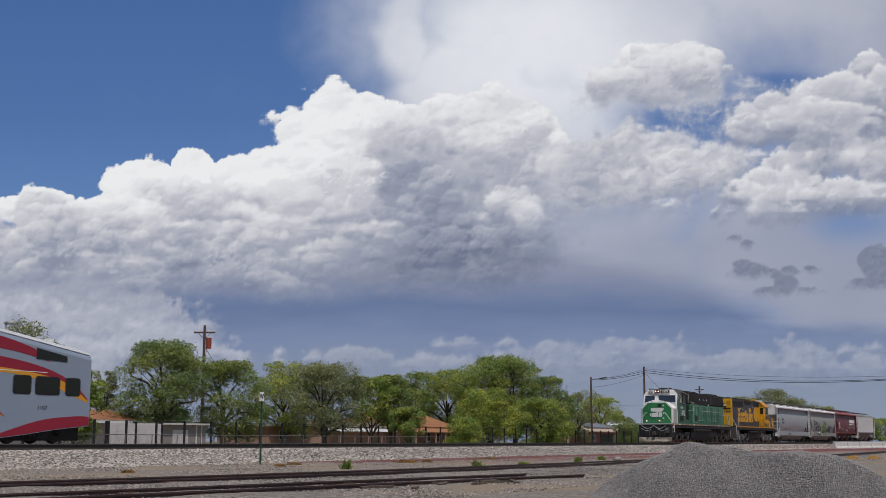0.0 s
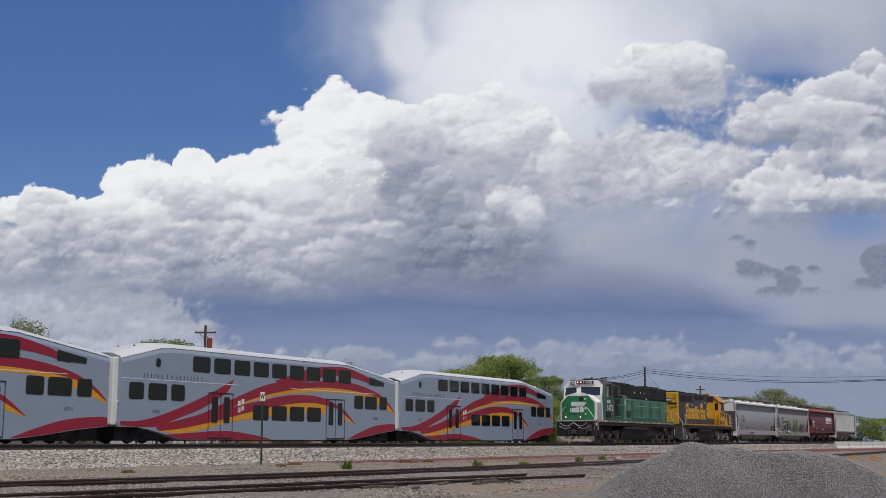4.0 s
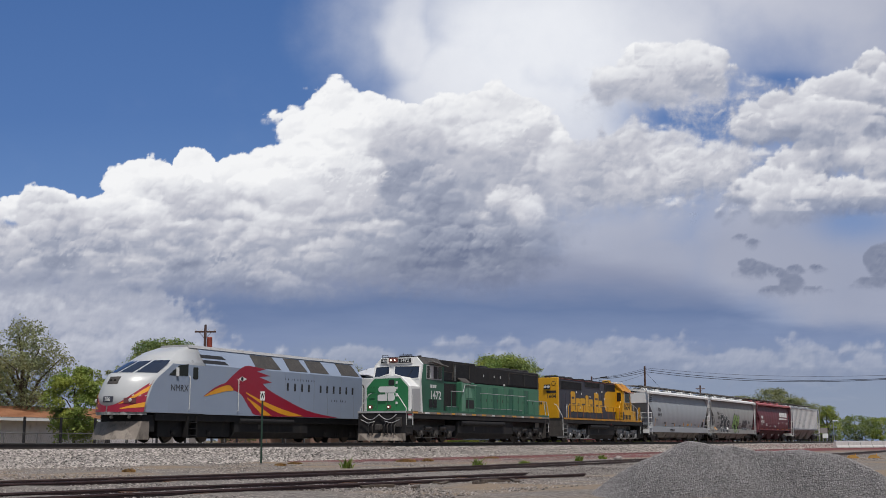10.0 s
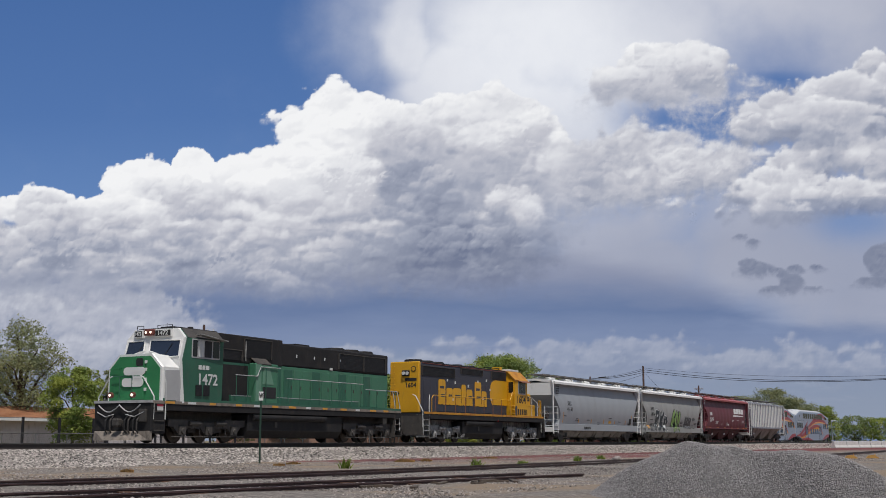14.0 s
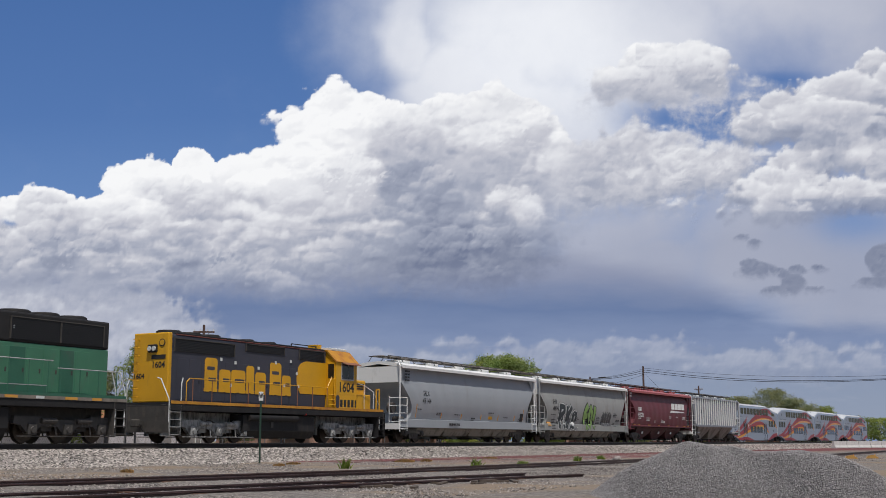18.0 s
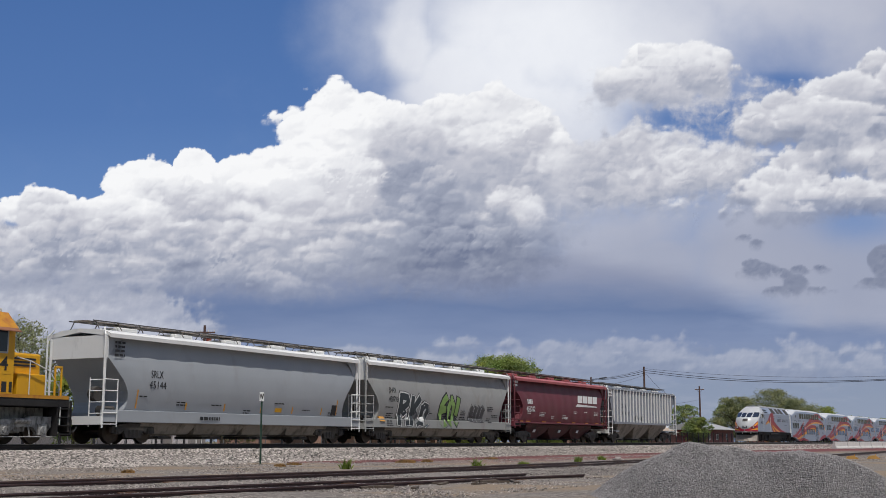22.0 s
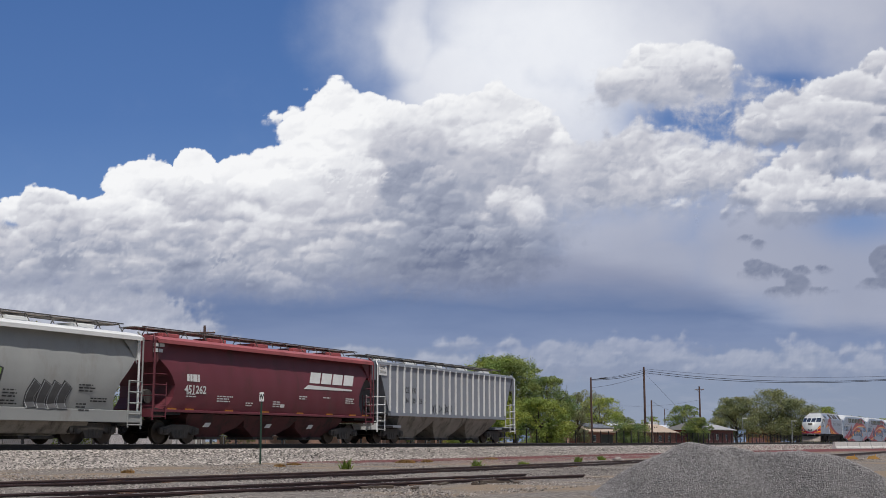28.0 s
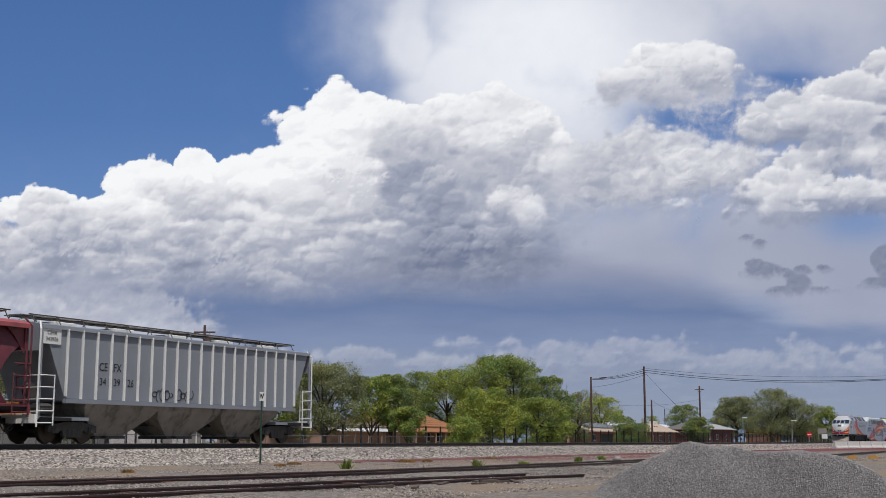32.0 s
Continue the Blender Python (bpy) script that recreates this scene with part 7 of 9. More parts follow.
def make_round_hopper(paint, top_paint, label, half, zt, sill, seed, bay_paint=None):
    """Covered hopper with a rounded belly, sloping ends and overhanging eaves."""
    H = thing("covered_hopper", label, "freight car", "freight train")
    heights = [float(z) for z in np.linspace(sill, zt - 0.3, 24)]

    def end_x(z):
        # the side sheet is cut back in a round sweep above the end platform
        if paint is M_HOPRED:
            return half - 0.25 - float(np.interp(z, (1.3, 1.45, 1.6, 1.9, 2.37, 2.75, 3.12, 3.3, 3.5), (0.35, 0.58, 0.77, 1.0, 1.06, 0.86, 0.53, 0.26, 0.0)))
        return half - 0.25 - float(np.interp(z, (1.2, 1.47, 1.65, 2.0, 2.4, 2.8, 3.25, 3.4), (0.98, 1.12, 1.17, 1.1, 0.86, 0.46, 0.05, 0.0)))

    bm = bmesh.new()
    panels = 12
    for side in (-1, 1):
        grid = []
        for k in range(panels * 4 + 1):
            t = -1 + 2 * k / (panels * 4)
            bulge = 0.022 * (1 - math.sin(math.pi * (k % 4) / 4) ** 0.6)
            grid.append([bm.verts.new((t * end_x(z), side * (belly(z) - bulge), z)) for z in heights])
        for a, b in zip(grid, grid[1:]):
            for q in range(len(heights) - 1):
                bm.faces.new((a[q], a[q + 1], b[q + 1], b[q])).smooth = True
    for s in (-1, 1):
        a = [[bm.verts.new((s * end_x(z), side * (belly(z) - 0.022), z)) for z in heights] for side in (-1, 1)]
        for q in range(len(heights) - 1):
            bm.faces.new((a[0][q], a[0][q + 1], a[1][q + 1], a[1][q]))
    lid = [bm.verts.new((s * end_x(z), y * (belly(z) - 0.03), z)) for z in (heights[0], heights[-1]) for s, y in ((-1, -1), (1, -1), (1, 1), (-1, 1))]
    bm.faces.new(lid[:4]), bm.faces.new(lid[4:])
    body = part("body", bm, paint, H, "rounded hopper body")
    bm = bmesh.new()
    prof = [(0.0, zt + 0.05), (0.95, zt - 0.015), (1.45, zt - 0.12), (1.6, zt - 0.2), (1.6, zt - 0.35), (1.56, zt - 0.35), (1.5, zt - 0.26), (1.2, zt - 0.26), (0.0, zt - 0.1)]
    loft(bm, [[(x, -y, z) for y, z in prof] + [(x, y, z) for y, z in prof[::-1]] for x in (-half + 0.15, half - 0.15)])
    # Roof and eaves take a lighter colour than the sides.
    part("roof", bm, top_paint, H, "pale roof with deep eaves")
    for y in (-1, 1):
        part("side_sill", box(-half, half, min(y * 1.5, y * 1.36), max(y * 1.5, y * 1.36), sill - (0.02 if paint is M_HOPRED else 0.12), sill + (0.09 if paint is M_HOPRED else 0.34), bevel=0.02), paint, H)
    for s in (-1, 1):
        for y in (-1.42, 1.42):
            part("end_post", rod(bmesh.new(), (s * (half - 0.1), y, sill), (s * (half - 0.1), y, zt - 0.3), 0.045, 0.045, 6), paint if paint is M_HOPRED else top_paint, H)
        # On the grey cars the end sheets take the roof's lighter colour.
        part("end_sheet", box(min(s * (half - 0.22), s * (half - 0.16)), max(s * (half - 0.22), s * (half - 0.16)), -1.45, 1.45, 3.25, zt - 0.25), top_paint if paint is not M_HOPRED else paint, H)
        for y in (-1, 1):
            wing = [(s * (half - 0.18), 3.1), (s * (half - 0.18), zt - 0.32), (s * (half - 1.0), zt - 0.32), (s * (half - 0.62), 3.7)]
            part("corner_sheet", sheet(bmesh.new(), wing, y * 1.36, 0.03, y), paint, H)
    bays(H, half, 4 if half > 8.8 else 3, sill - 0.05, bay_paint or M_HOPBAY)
    car_rails(H, half, zt, (M_HOPTOP if paint is M_HOPGREY else M_HOPGREY2) if paint is not M_HOPRED else M_HOPRED, sill)
    rnd = random.Random(seed)
    ink = M_INK if paint is not M_HOPRED else M_PALE
    for k in range(7):
        x = -half + 2.0 + k * (2 * half - 4) / 6.3
        bars(body, ink, x, x + 0.5 + 0.6 * rnd.random(), sill + 0.5 + 0.5 * rnd.random(), rnd.choice((1, 2, 3)), -1.511, 0.1, 0.05, seed * 10 + k)
    return H, body


def fat_line(bm, pts, w, y):
    """A flat sprayed stroke along a bent line, in the plane of a car side."""
    line = [Vector((p[0], p[1])) for p in smooth_line(pts, 4)]
    up, dn = [], []
    for k, p in enumerate(line):
        d = (line[min(k + 1, len(line) - 1)] - line[max(k - 1, 0)]).normalized()
        n = Vector((-d.y, d.x)) * w
        e = -d * w * 0.6 if k == 0 else d * w * 0.6 if k == len(line) - 1 else d * 0
        up.append(tuple(p + n + e)), dn.append(tuple(p - n + e))
    ribbon(bm, up, dn, y, 0.012, 1)


FIRST_TAG = [[(0, 0), (0.02, 0.95)], [(0, 0.95), (0.5, 0.92), (0.55, 0.7), (0.1, 0.5)], [(0.1, 0.5), (0.5, 0.3), (0.62, 0.0)], [(0.95, 0), (0.95, 0.92)], [(1.5, 0.9), (1.05, 0.5)], [(1.1, 0.5), (1.5, 0.0)],
             [(1.75, 0.0), (1.8, 0.6)], [(1.8, 0.55), (2.1, 0.7), (2.25, 0.45), (2.1, 0.2), (2.2, 0.0)]]
SECOND_TAG = [[(0.6, 1.0), (0.15, 0.75), (0.05, 0.35), (0.3, 0.0), (0.7, 0.05)], [(0.1, 0.5), (0.55, 0.55)], [(1.2, 0.95), (0.9, 0.6), (0.95, 0.15), (1.25, 0.0), (1.5, 0.3), (1.45, 0.7), (1.2, 0.95)], [(1.95, 0.95), (1.85, 0.4)], [(1.8, 0.06), (1.84, 0.1)]]
THIRD_TAG = [[(0.18, 0.12), (0.14, 0.5), (0.3, 0.9)], [(0.7, 0.1), (0.68, 0.45), (0.8, 0.9)], [(1.2, 0.1), (1.16, 0.4), (1.28, 0.9)], [(1.66, 0.1), (1.62, 0.5), (1.76, 0.88)]]


def spray(parent, x0, z0, w, h, lines, layers, label):
    """Sprayed tag: leaning strokes in stacked layers of outline and fill."""
    k = w / max(p[0] for line in lines for p in line)
    y = -1.508
    for wid, m, nm in layers:
        for j, line in enumerate(lines):
            bm = bmesh.new()
            fat_line(bm, [(x0 + p[0] * k + p[1] * h * 0.14, z0 + p[1] * h) for p in line], wid, y - 0.0005 * j)
            part(nm, bm, m, parent, label if nm == "sprayed_fill" else "")
        y -= 0.005


M_SPRAYGREEN = mat("green_spray_paint", (0.20, 0.33, 0.09), 0.5, 0, 0.2, 3.0, 0.0)
M_SPRAYGREY = mat("silver_spray_paint", (0.40, 0.41, 0.42), 0.5, 0, 0.2, 3.0, 0.0)
M_SPRAYBLACK = mat("black_spray_paint", (0.03, 0.03, 0.034), 0.6, 0, 0.3, 3.0, 0.0)
M_SPRAYSLATE = mat("slate_spray_paint", (0.035, 0.045, 0.05), 0.6, 0, 0.25, 3.0, 0.0)
M_SPRAYFADED = mat("faded_black_spray_paint", (0.07, 0.07, 0.072), 0.6, 0, 0.3, 5.0, 0.0)
M_AMBER = mat("amber_reflector", (0.62, 0.30, 0.05), 0.4, 0, 0.15, 3.0, 0.0)


def make_hoppers():
    cars = []
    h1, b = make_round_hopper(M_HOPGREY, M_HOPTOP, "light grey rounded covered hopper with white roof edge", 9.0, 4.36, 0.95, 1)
    words("45144", 0.42, M_INK, b, -6.0, -1.51, 2.3, "car_number", stretch=0.95), words("SRLX", 0.42, M_INK, b, -6.05, -1.51, 2.72, "reporting_mark", stretch=0.75)
    for x in (-7.15, -4.2, -1.7, 0.9, 3.3, 5.7, 7.0):
        part("reflector", box(x, x + 0.07, -1.515, -1.47, 1.38, 1.68 if abs(x) < 7 else 2.1), M_AMBER, b, "worn amber reflector strip")
    part("yellow_plate", box(2.0, 2.5, -1.515, -1.47, 1.42, 1.6), M_YEL, b)
    part("black_plate", box(6.6, 6.95, -1.545, -1.47, 1.4, 1.85), M_INK, b)
    bars(b, M_INK, -3.4, -1.9, 1.12, 1, -1.535, height=0.14, seed=44, name="builder_mark")
    bars(h1, M_INK, -8.45, -7.9, 3.9, 4, -1.47, 0.16, 0.09, 31)
    wrap(b, 0.95)
    cars.append((h1, 30.7))
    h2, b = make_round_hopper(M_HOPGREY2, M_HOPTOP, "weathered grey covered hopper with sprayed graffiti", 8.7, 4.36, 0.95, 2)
    words("SHPX", 0.42, M_INK, b, -6.0, -1.51, 2.78, "reporting_mark", stretch=0.75), words("458796", 0.42, M_INK, b, -5.9, -1.508, 2.32, "car_number", stretch=0.75)
    spray(b, -5.3, 1.08, 3.05, 1.5, FIRST_TAG, ((0.30, M_SPRAYBLACK, "sprayed_outline"), (0.26, M_PALE, "sprayed_edge"), (0.19, M_SPRAYSLATE, "sprayed_fill")), "dark slate graffiti strokes edged in pale grey")
    spray(b, -0.75, 1.1, 2.1, 1.5, SECOND_TAG, ((0.29, M_SPRAYBLACK, "sprayed_outline"), (0.2, M_SPRAYGREEN, "sprayed_fill")), "green graffiti strokes outlined in black")
    spray(b, 2.95, 1.3, 1.75, 0.85, THIRD_TAG, ((0.25, M_SPRAYBLACK, "sprayed_outline"), (0.2, M_SPRAYGREY, "sprayed_edge"), (0.18, M_SPRAYFADED, "sprayed_fill")), "blurred black graffiti strokes")
    for x0, x1, z in ((-6.55, -5.75, 1.6), (-6.6, -5.9, 1.2), (1.9, 2.6, 1.9), (5.4, 6.4, 2.2), (5.4, 6.1, 1.5)):
        bars(b, M_SPRAYBLACK, x0, x1, z, 3, -1.512, 0.11, 0.05, int(x0 * 10) + 99)
    part("orange_plate", box(-7.3, -6.8, -1.54, -1.48, 1.15, 1.4), M_AMBER, b)
    wrap(b, 0.95)
    cars.append((h2, 49.05))
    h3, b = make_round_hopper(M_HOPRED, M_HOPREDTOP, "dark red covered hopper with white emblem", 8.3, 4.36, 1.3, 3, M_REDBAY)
    words("451262", 0.46, M_PALE, b, -5.75, -1.512, 2.22, "car_number", bold=0.01)
    bars(b, M_PALE, -6.3, -5.2, 2.86, 1, -1.512, height=0.3, seed=77, name="owner_mark")
    bm = sheet(bmesh.new(), [(2.05, 2.56), (6.3, 2.6), (6.2, 2.68), (2.45, 2.76)], -1.512, 0.01)
    for k in range(4):
        x = 2.55 + 0.98 * k
        sheet(bm, [(x, 2.86), (x + 0.84, 2.86), (x + 1.08, 3.38), (x + 0.24, 3.38)], -1.512, 0.01)
    part("owner_emblem", bm, M_PALE, b, "white slanted emblem blocks over a wedge")
    for x in (-7.3, -6.2, -3.6, -1.0, 1.7, 4.2, 6.3, 7.5):
        part("reflector", box(x, x + 0.5, -1.54, -1.48, 1.33, 1.45), M_AMBER, b, "amber reflector strip")
    part("white_plate", box(0.3, 0.55, -1.55, -1.48, 1.65, 1.8), M_PALE, b)
    bars(h3, M_PALE, -8.35, -7.6, 4.0, 2, -1.47, 0.22, 0.14, 36)
    wrap(b, 0.8)
    for x in (-4.8, -0.5, 2.85):
        part("chute_plate", sheet(bmesh.new(), [(x, 0.72), (x + 0.38, 0.72), (x + 0.56, 0.9), (x + 0.2, 0.9)], -1.16, 0.02), M_PALE, h3, "pale slanted plate above a discharge chute")
    cars.append((h3, 66.75))
    # ribbed car: flat sides with vertical posts
    half, zt, sill = 8.45, 4.3, 1.55
    H = thing("covered_hopper", "grey ribbed covered hopper with upright side posts", "freight car", "freight train")
    rings = []
    for s, f in ((-1, 1), (-1, 0.5), (1, 0.5), (1, 1)):
        ring = []
        for y, z in ((-1.35, sill), (-1.42, sill + 0.1), (-1.42, zt - 0.12), (-0.8, zt), (0.8, zt), (1.42, zt - 0.12), (1.42, sill + 0.1), (1.35, sill)):
            e = half - 0.2 - max(0, 3.2 - z) * 0.72
            ring.append((s * (e if f == 1 else half * 0.4), y, z))
        rings.append(ring)
    b = part("body", loft(bmesh.new(), rings), M_HOPRIB, H, "grey flat-sided hopper body")
    part("roof", loft(bmesh.new(), [[(x, -1.5, zt - 0.2), (x, -1.48, zt - 0.06), (x, -0.8, zt + 0.05), (x, 0.8, zt + 0.05), (x, 1.48, zt - 0.06), (x, 1.5, zt - 0.2), (x, 0, zt - 0.05)] for x in (-half + 0.1, half - 0.1)]), M_HOPRIB, H)
    for side in (-1, 1):
        for k in range(20):
            x = -7.125 + 0.75 * k
            z0 = max(sill - 0.05, 3.2 - (half - 0.25 - abs(x)) / 0.72)
            # White posts on a grey car: the ribs' highlights are put into their colour.
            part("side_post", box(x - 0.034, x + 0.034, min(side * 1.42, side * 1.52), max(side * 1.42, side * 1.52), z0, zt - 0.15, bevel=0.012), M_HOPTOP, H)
        part("side_sill", box(-half + 1.3, half - 1.3, min(side * 1.36, side * 1.53), max(side * 1.36, side * 1.53), sill - 0.08, sill + 0.08), M_HOPRIB, H)
    for s in (-1, 1):
        for y in (-1.45, 1.45):
            part("end_post", rod(bmesh.new(), (s * (half - 0.1), y, 0.9), (s * (half - 0.1), y, zt - 0.1), 0.045, 0.045, 6), M_HOPRIB, H)
        part("end_plate", box(min(s * (half - 0.14), s * (half - 0.08)), max(s * (half - 0.14), s * (half - 0.08)), -1.42, 1.42, 3.3, zt - 0.1), M_HOPRIB, H)
        if s < 0:
            part("corner_plate", box(min(s * (half - 1.0), s * (half - 0.1)), max(s * (half - 1.0), s * (half - 0.1)), -1.46, -1.43, 3.55, 4.15), M_HOPTOP, H)
        part("shear_plate", box(min(s * (half - 2.6), s * half), max(s * (half - 2.6), s * half), -1.4, 1.4, 0.85, 0.97), M_HOPRIB, H)
    for k, two in enumerate(("34", "39", "26")):
        words(two, 0.4, M_INK, b, -5.24 + 0.75 * k, -1.43, 2.3, "car_number", stretch=0.9)
    for k, two in enumerate(("CE", "FX")):
        words(two, 0.44, M_INK, b, -5.24 + 0.75 * k, -1.43, 2.85, "reporting_mark", stretch=0.85)
    for sgn in (-1,):
        words("CEFX", 0.2, M_INK, H, sgn * (half - 0.55), -1.468, 3.95, "reporting_mark"), words("343926", 0.2, M_INK, H, sgn * (half - 0.55), -1.468, 3.72, "car_number")
    rnd = random.Random(9)
    for k in range(9):
        cx, cz = -2.35 + 0.24 * k + (0.25 if k > 4 else 0), 1.95 + rnd.uniform(-0.08, 0.1)
        r0, tilt = rnd.uniform(0.14, 0.24), rnd.uniform(0.5, 1.4)
        pts = [(cx + r0 * math.cos(0.9 * j + k) * 0.8, -1.425, cz + r0 * tilt * math.sin(0.9 * j + k)) for j in range(rnd.choice((5, 7, 8)))]
        part("sprayed_scrawl", path_rod(bmesh.new(), pts, 0.018, 5), M_SPRAYBLACK, b, "thin black graffiti scrawl")
    bays(H, half, 3, sill - 0.05, M_HOPBAY, 1.4)
    car_rails(H, half, zt, M_HOPTOP, 0.95)
    cars.append((H, 83.95))
    return cars

# ---- yard things ----
def spot(x, y, depth, z=None):
    """A place on the plan, for a bearing across the view and a depth along its axis."""
    h, p = radians(HEADING), radians(TILT)
    u, v = x / 2133.0, y / 2133.0
    fw = Vector((math.cos(p) * math.cos(h), math.cos(p) * math.sin(h), math.sin(p)))
    r = Vector((math.sin(h), -math.cos(h), 0))
    q = Vector((0, 0, EYE_Z)) + depth * (fw + u * r + v * r.cross(fw))
    if z is not None:
        q.z = z
    return q


def make_pile():
    """Heap of new ballast: a ridge of loose grey stone."""
    ridge = [(spot(402, -341, 19.0), -0.02), (spot(436, -341, 19.1), 0.08), (spot(500, -341, 19.2), 0.045), (spot(548, -341, 19.0), -0.07), (spot(590, -341, 18.9), -0.055), (spot(634, -341, 18.7), -0.01), (spot(675, -341, 18.5), -0.09), (spot(720, -341, 18.2), -0.3), (spot(775, -341, 18.0), -0.6), (spot(870, -341, 17.6), -0.9)]
    fine = []
    for (a, za), (b, zb) in zip(ridge, ridge[1:]):
        for k in range(6):
            fine.append((a.x + (b.x - a.x) * k / 6, a.y + (b.y - a.y) * k / 6, za + (zb - za) * k / 6))
    pts = np.array(fine)

    def height(x, y):
        d = np.sqrt((x[..., None] - pts[:, 0]) ** 2 + (y[..., None] - pts[:, 1]) ** 2)
        z = (pts[:, 2] - 0.66 * np.sqrt(d ** 2 + 0.05) + 0.14).max(-1)
        return z + 0.03 * np.sin(x * 3.1 + y * 1.7) + 0.025 * np.sin(x * 5.3 - y * 4.1)

    x0, x1, y0, y1 = pts[:, 0].min() - 2.2, pts[:, 0].max() + 2.2, pts[:, 1].min() - 2.2, pts[:, 1].max() + 2.2
    xs, ys = np.arange(x0, x1, 0.08), np.arange(y0, y1, 0.08)
    gx, gy = np.meshgrid(xs, ys)
    z = height(gx, gy)
    co = np.stack((gx, gy, np.maximum(z, LOW - 0.1)), 2).reshape(-1, 3)
    i = np.arange(gx.size).reshape(gx.shape)
    quads = np.stack((i[:-1, :-1], i[:-1, 1:], i[1:, 1:], i[1:, :-1]), 2).reshape(-1, 4)
    keep = (z[:-1, :-1] > LOW - 0.1).ravel()
    me = bpy.data.meshes.new("gravel_pile")
    me.from_pydata(co.tolist(), [], quads[keep].tolist())
    me.materials.append(M_STONEDARK)
    pile = tagged(new("gravel_pile", me), "heap of loose crushed grey ballast stone on the yard ground", "gravel pile")
    rng = np.random.default_rng(4)
    n = 190000
    px, py = rng.uniform(x0, x1, n), rng.uniform(y0, y1, n)
    pz = height(px, py)
    ok = pz > LOW - 0.03
    loose = stones("loose_stone", np.stack((px, py, pz + 0.012), 1)[ok], rng.uniform(0.008, 0.021, n)[ok], M_STONE, 5)
    loose.parent = pile
    loose["kind"] = "stuff"


def scatter(name, label, n, x0, x1, y0, y1, lo, hi, material, seed, lift=0.0, power=1.6, blocky=False):
    """Loose stone on the ground, thicker towards the near end of the stretch."""
    rng = np.random.default_rng(seed)
    x = x0 + (x1 - x0) * rng.uniform(0, 1, n) ** power
    y = rng.uniform(y0, y1, n)
    p = np.stack((x, y, ground_height(x, y) + lift), 1)
    return tagged(stones(name, p, rng.uniform(lo, hi, n), material, seed, 0.9, blocky), label, "gravel", kind="stuff")


def make_whistle_post():
    S = thing("whistle_post", "green steel post with a white whistle sign", "railway sign", at=pose(37.32, 27.77, -0.75, 0, 0, -53))
    part("post", box(-0.035, 0.035, -0.03, 0.03, -0.3, 2.45), M_POSTGREEN, S)
    p = part("sign_plate", box(-0.085, 0.085, -0.05, -0.032, 2.36, 2.7, bevel=0.006), M_WHITE, S, "white sign plate")
    words("W", 0.27, M_INK, p, 0, -0.054, 2.53, "letter", bold=0.012, stretch=0.52)
    for z in (2.39, 2.67):
        part("bolt", rod(bmesh.new(), (0, -0.06, z), (0, -0.03, z), 0.012, 0.012, 6), M_GALV, p)


def blades(bm, n, spread, height, rnd, width=0.02, lean=0.5):
    for k in range(n):
        a, r = rnd.uniform(0, TAU), spread * rnd.random() ** 0.7
        x, y = r * math.cos(a), r * math.sin(a)
        h = height * rnd.uniform(0.25, 1.0) * (1.1 - 0.6 * (r / spread) ** 2)
        dx, dy = lean * h * rnd.uniform(-1, 1), lean * h * rnd.uniform(-1, 1)
        t = rnd.uniform(0, TAU)
        wx, wy = width * math.cos(t), width * math.sin(t)
        a0, a1 = bm.verts.new((x - wx, y - wy, -0.03)), bm.verts.new((x + wx, y + wy, -0.03))
        b0, b1 = bm.verts.new((x + dx * 0.4 - wx * 0.9, y + dy * 0.4 - wy * 0.9, h * 0.6)), bm.verts.new((x + dx * 0.4 + wx * 0.9, y + dy * 0.4 + wy * 0.9, h * 0.6))
        c = bm.verts.new((x + dx, y + dy, h))
        bm.faces.new((a0, a1, b1, b0)), bm.faces.new((b0, b1, c))
    return bm


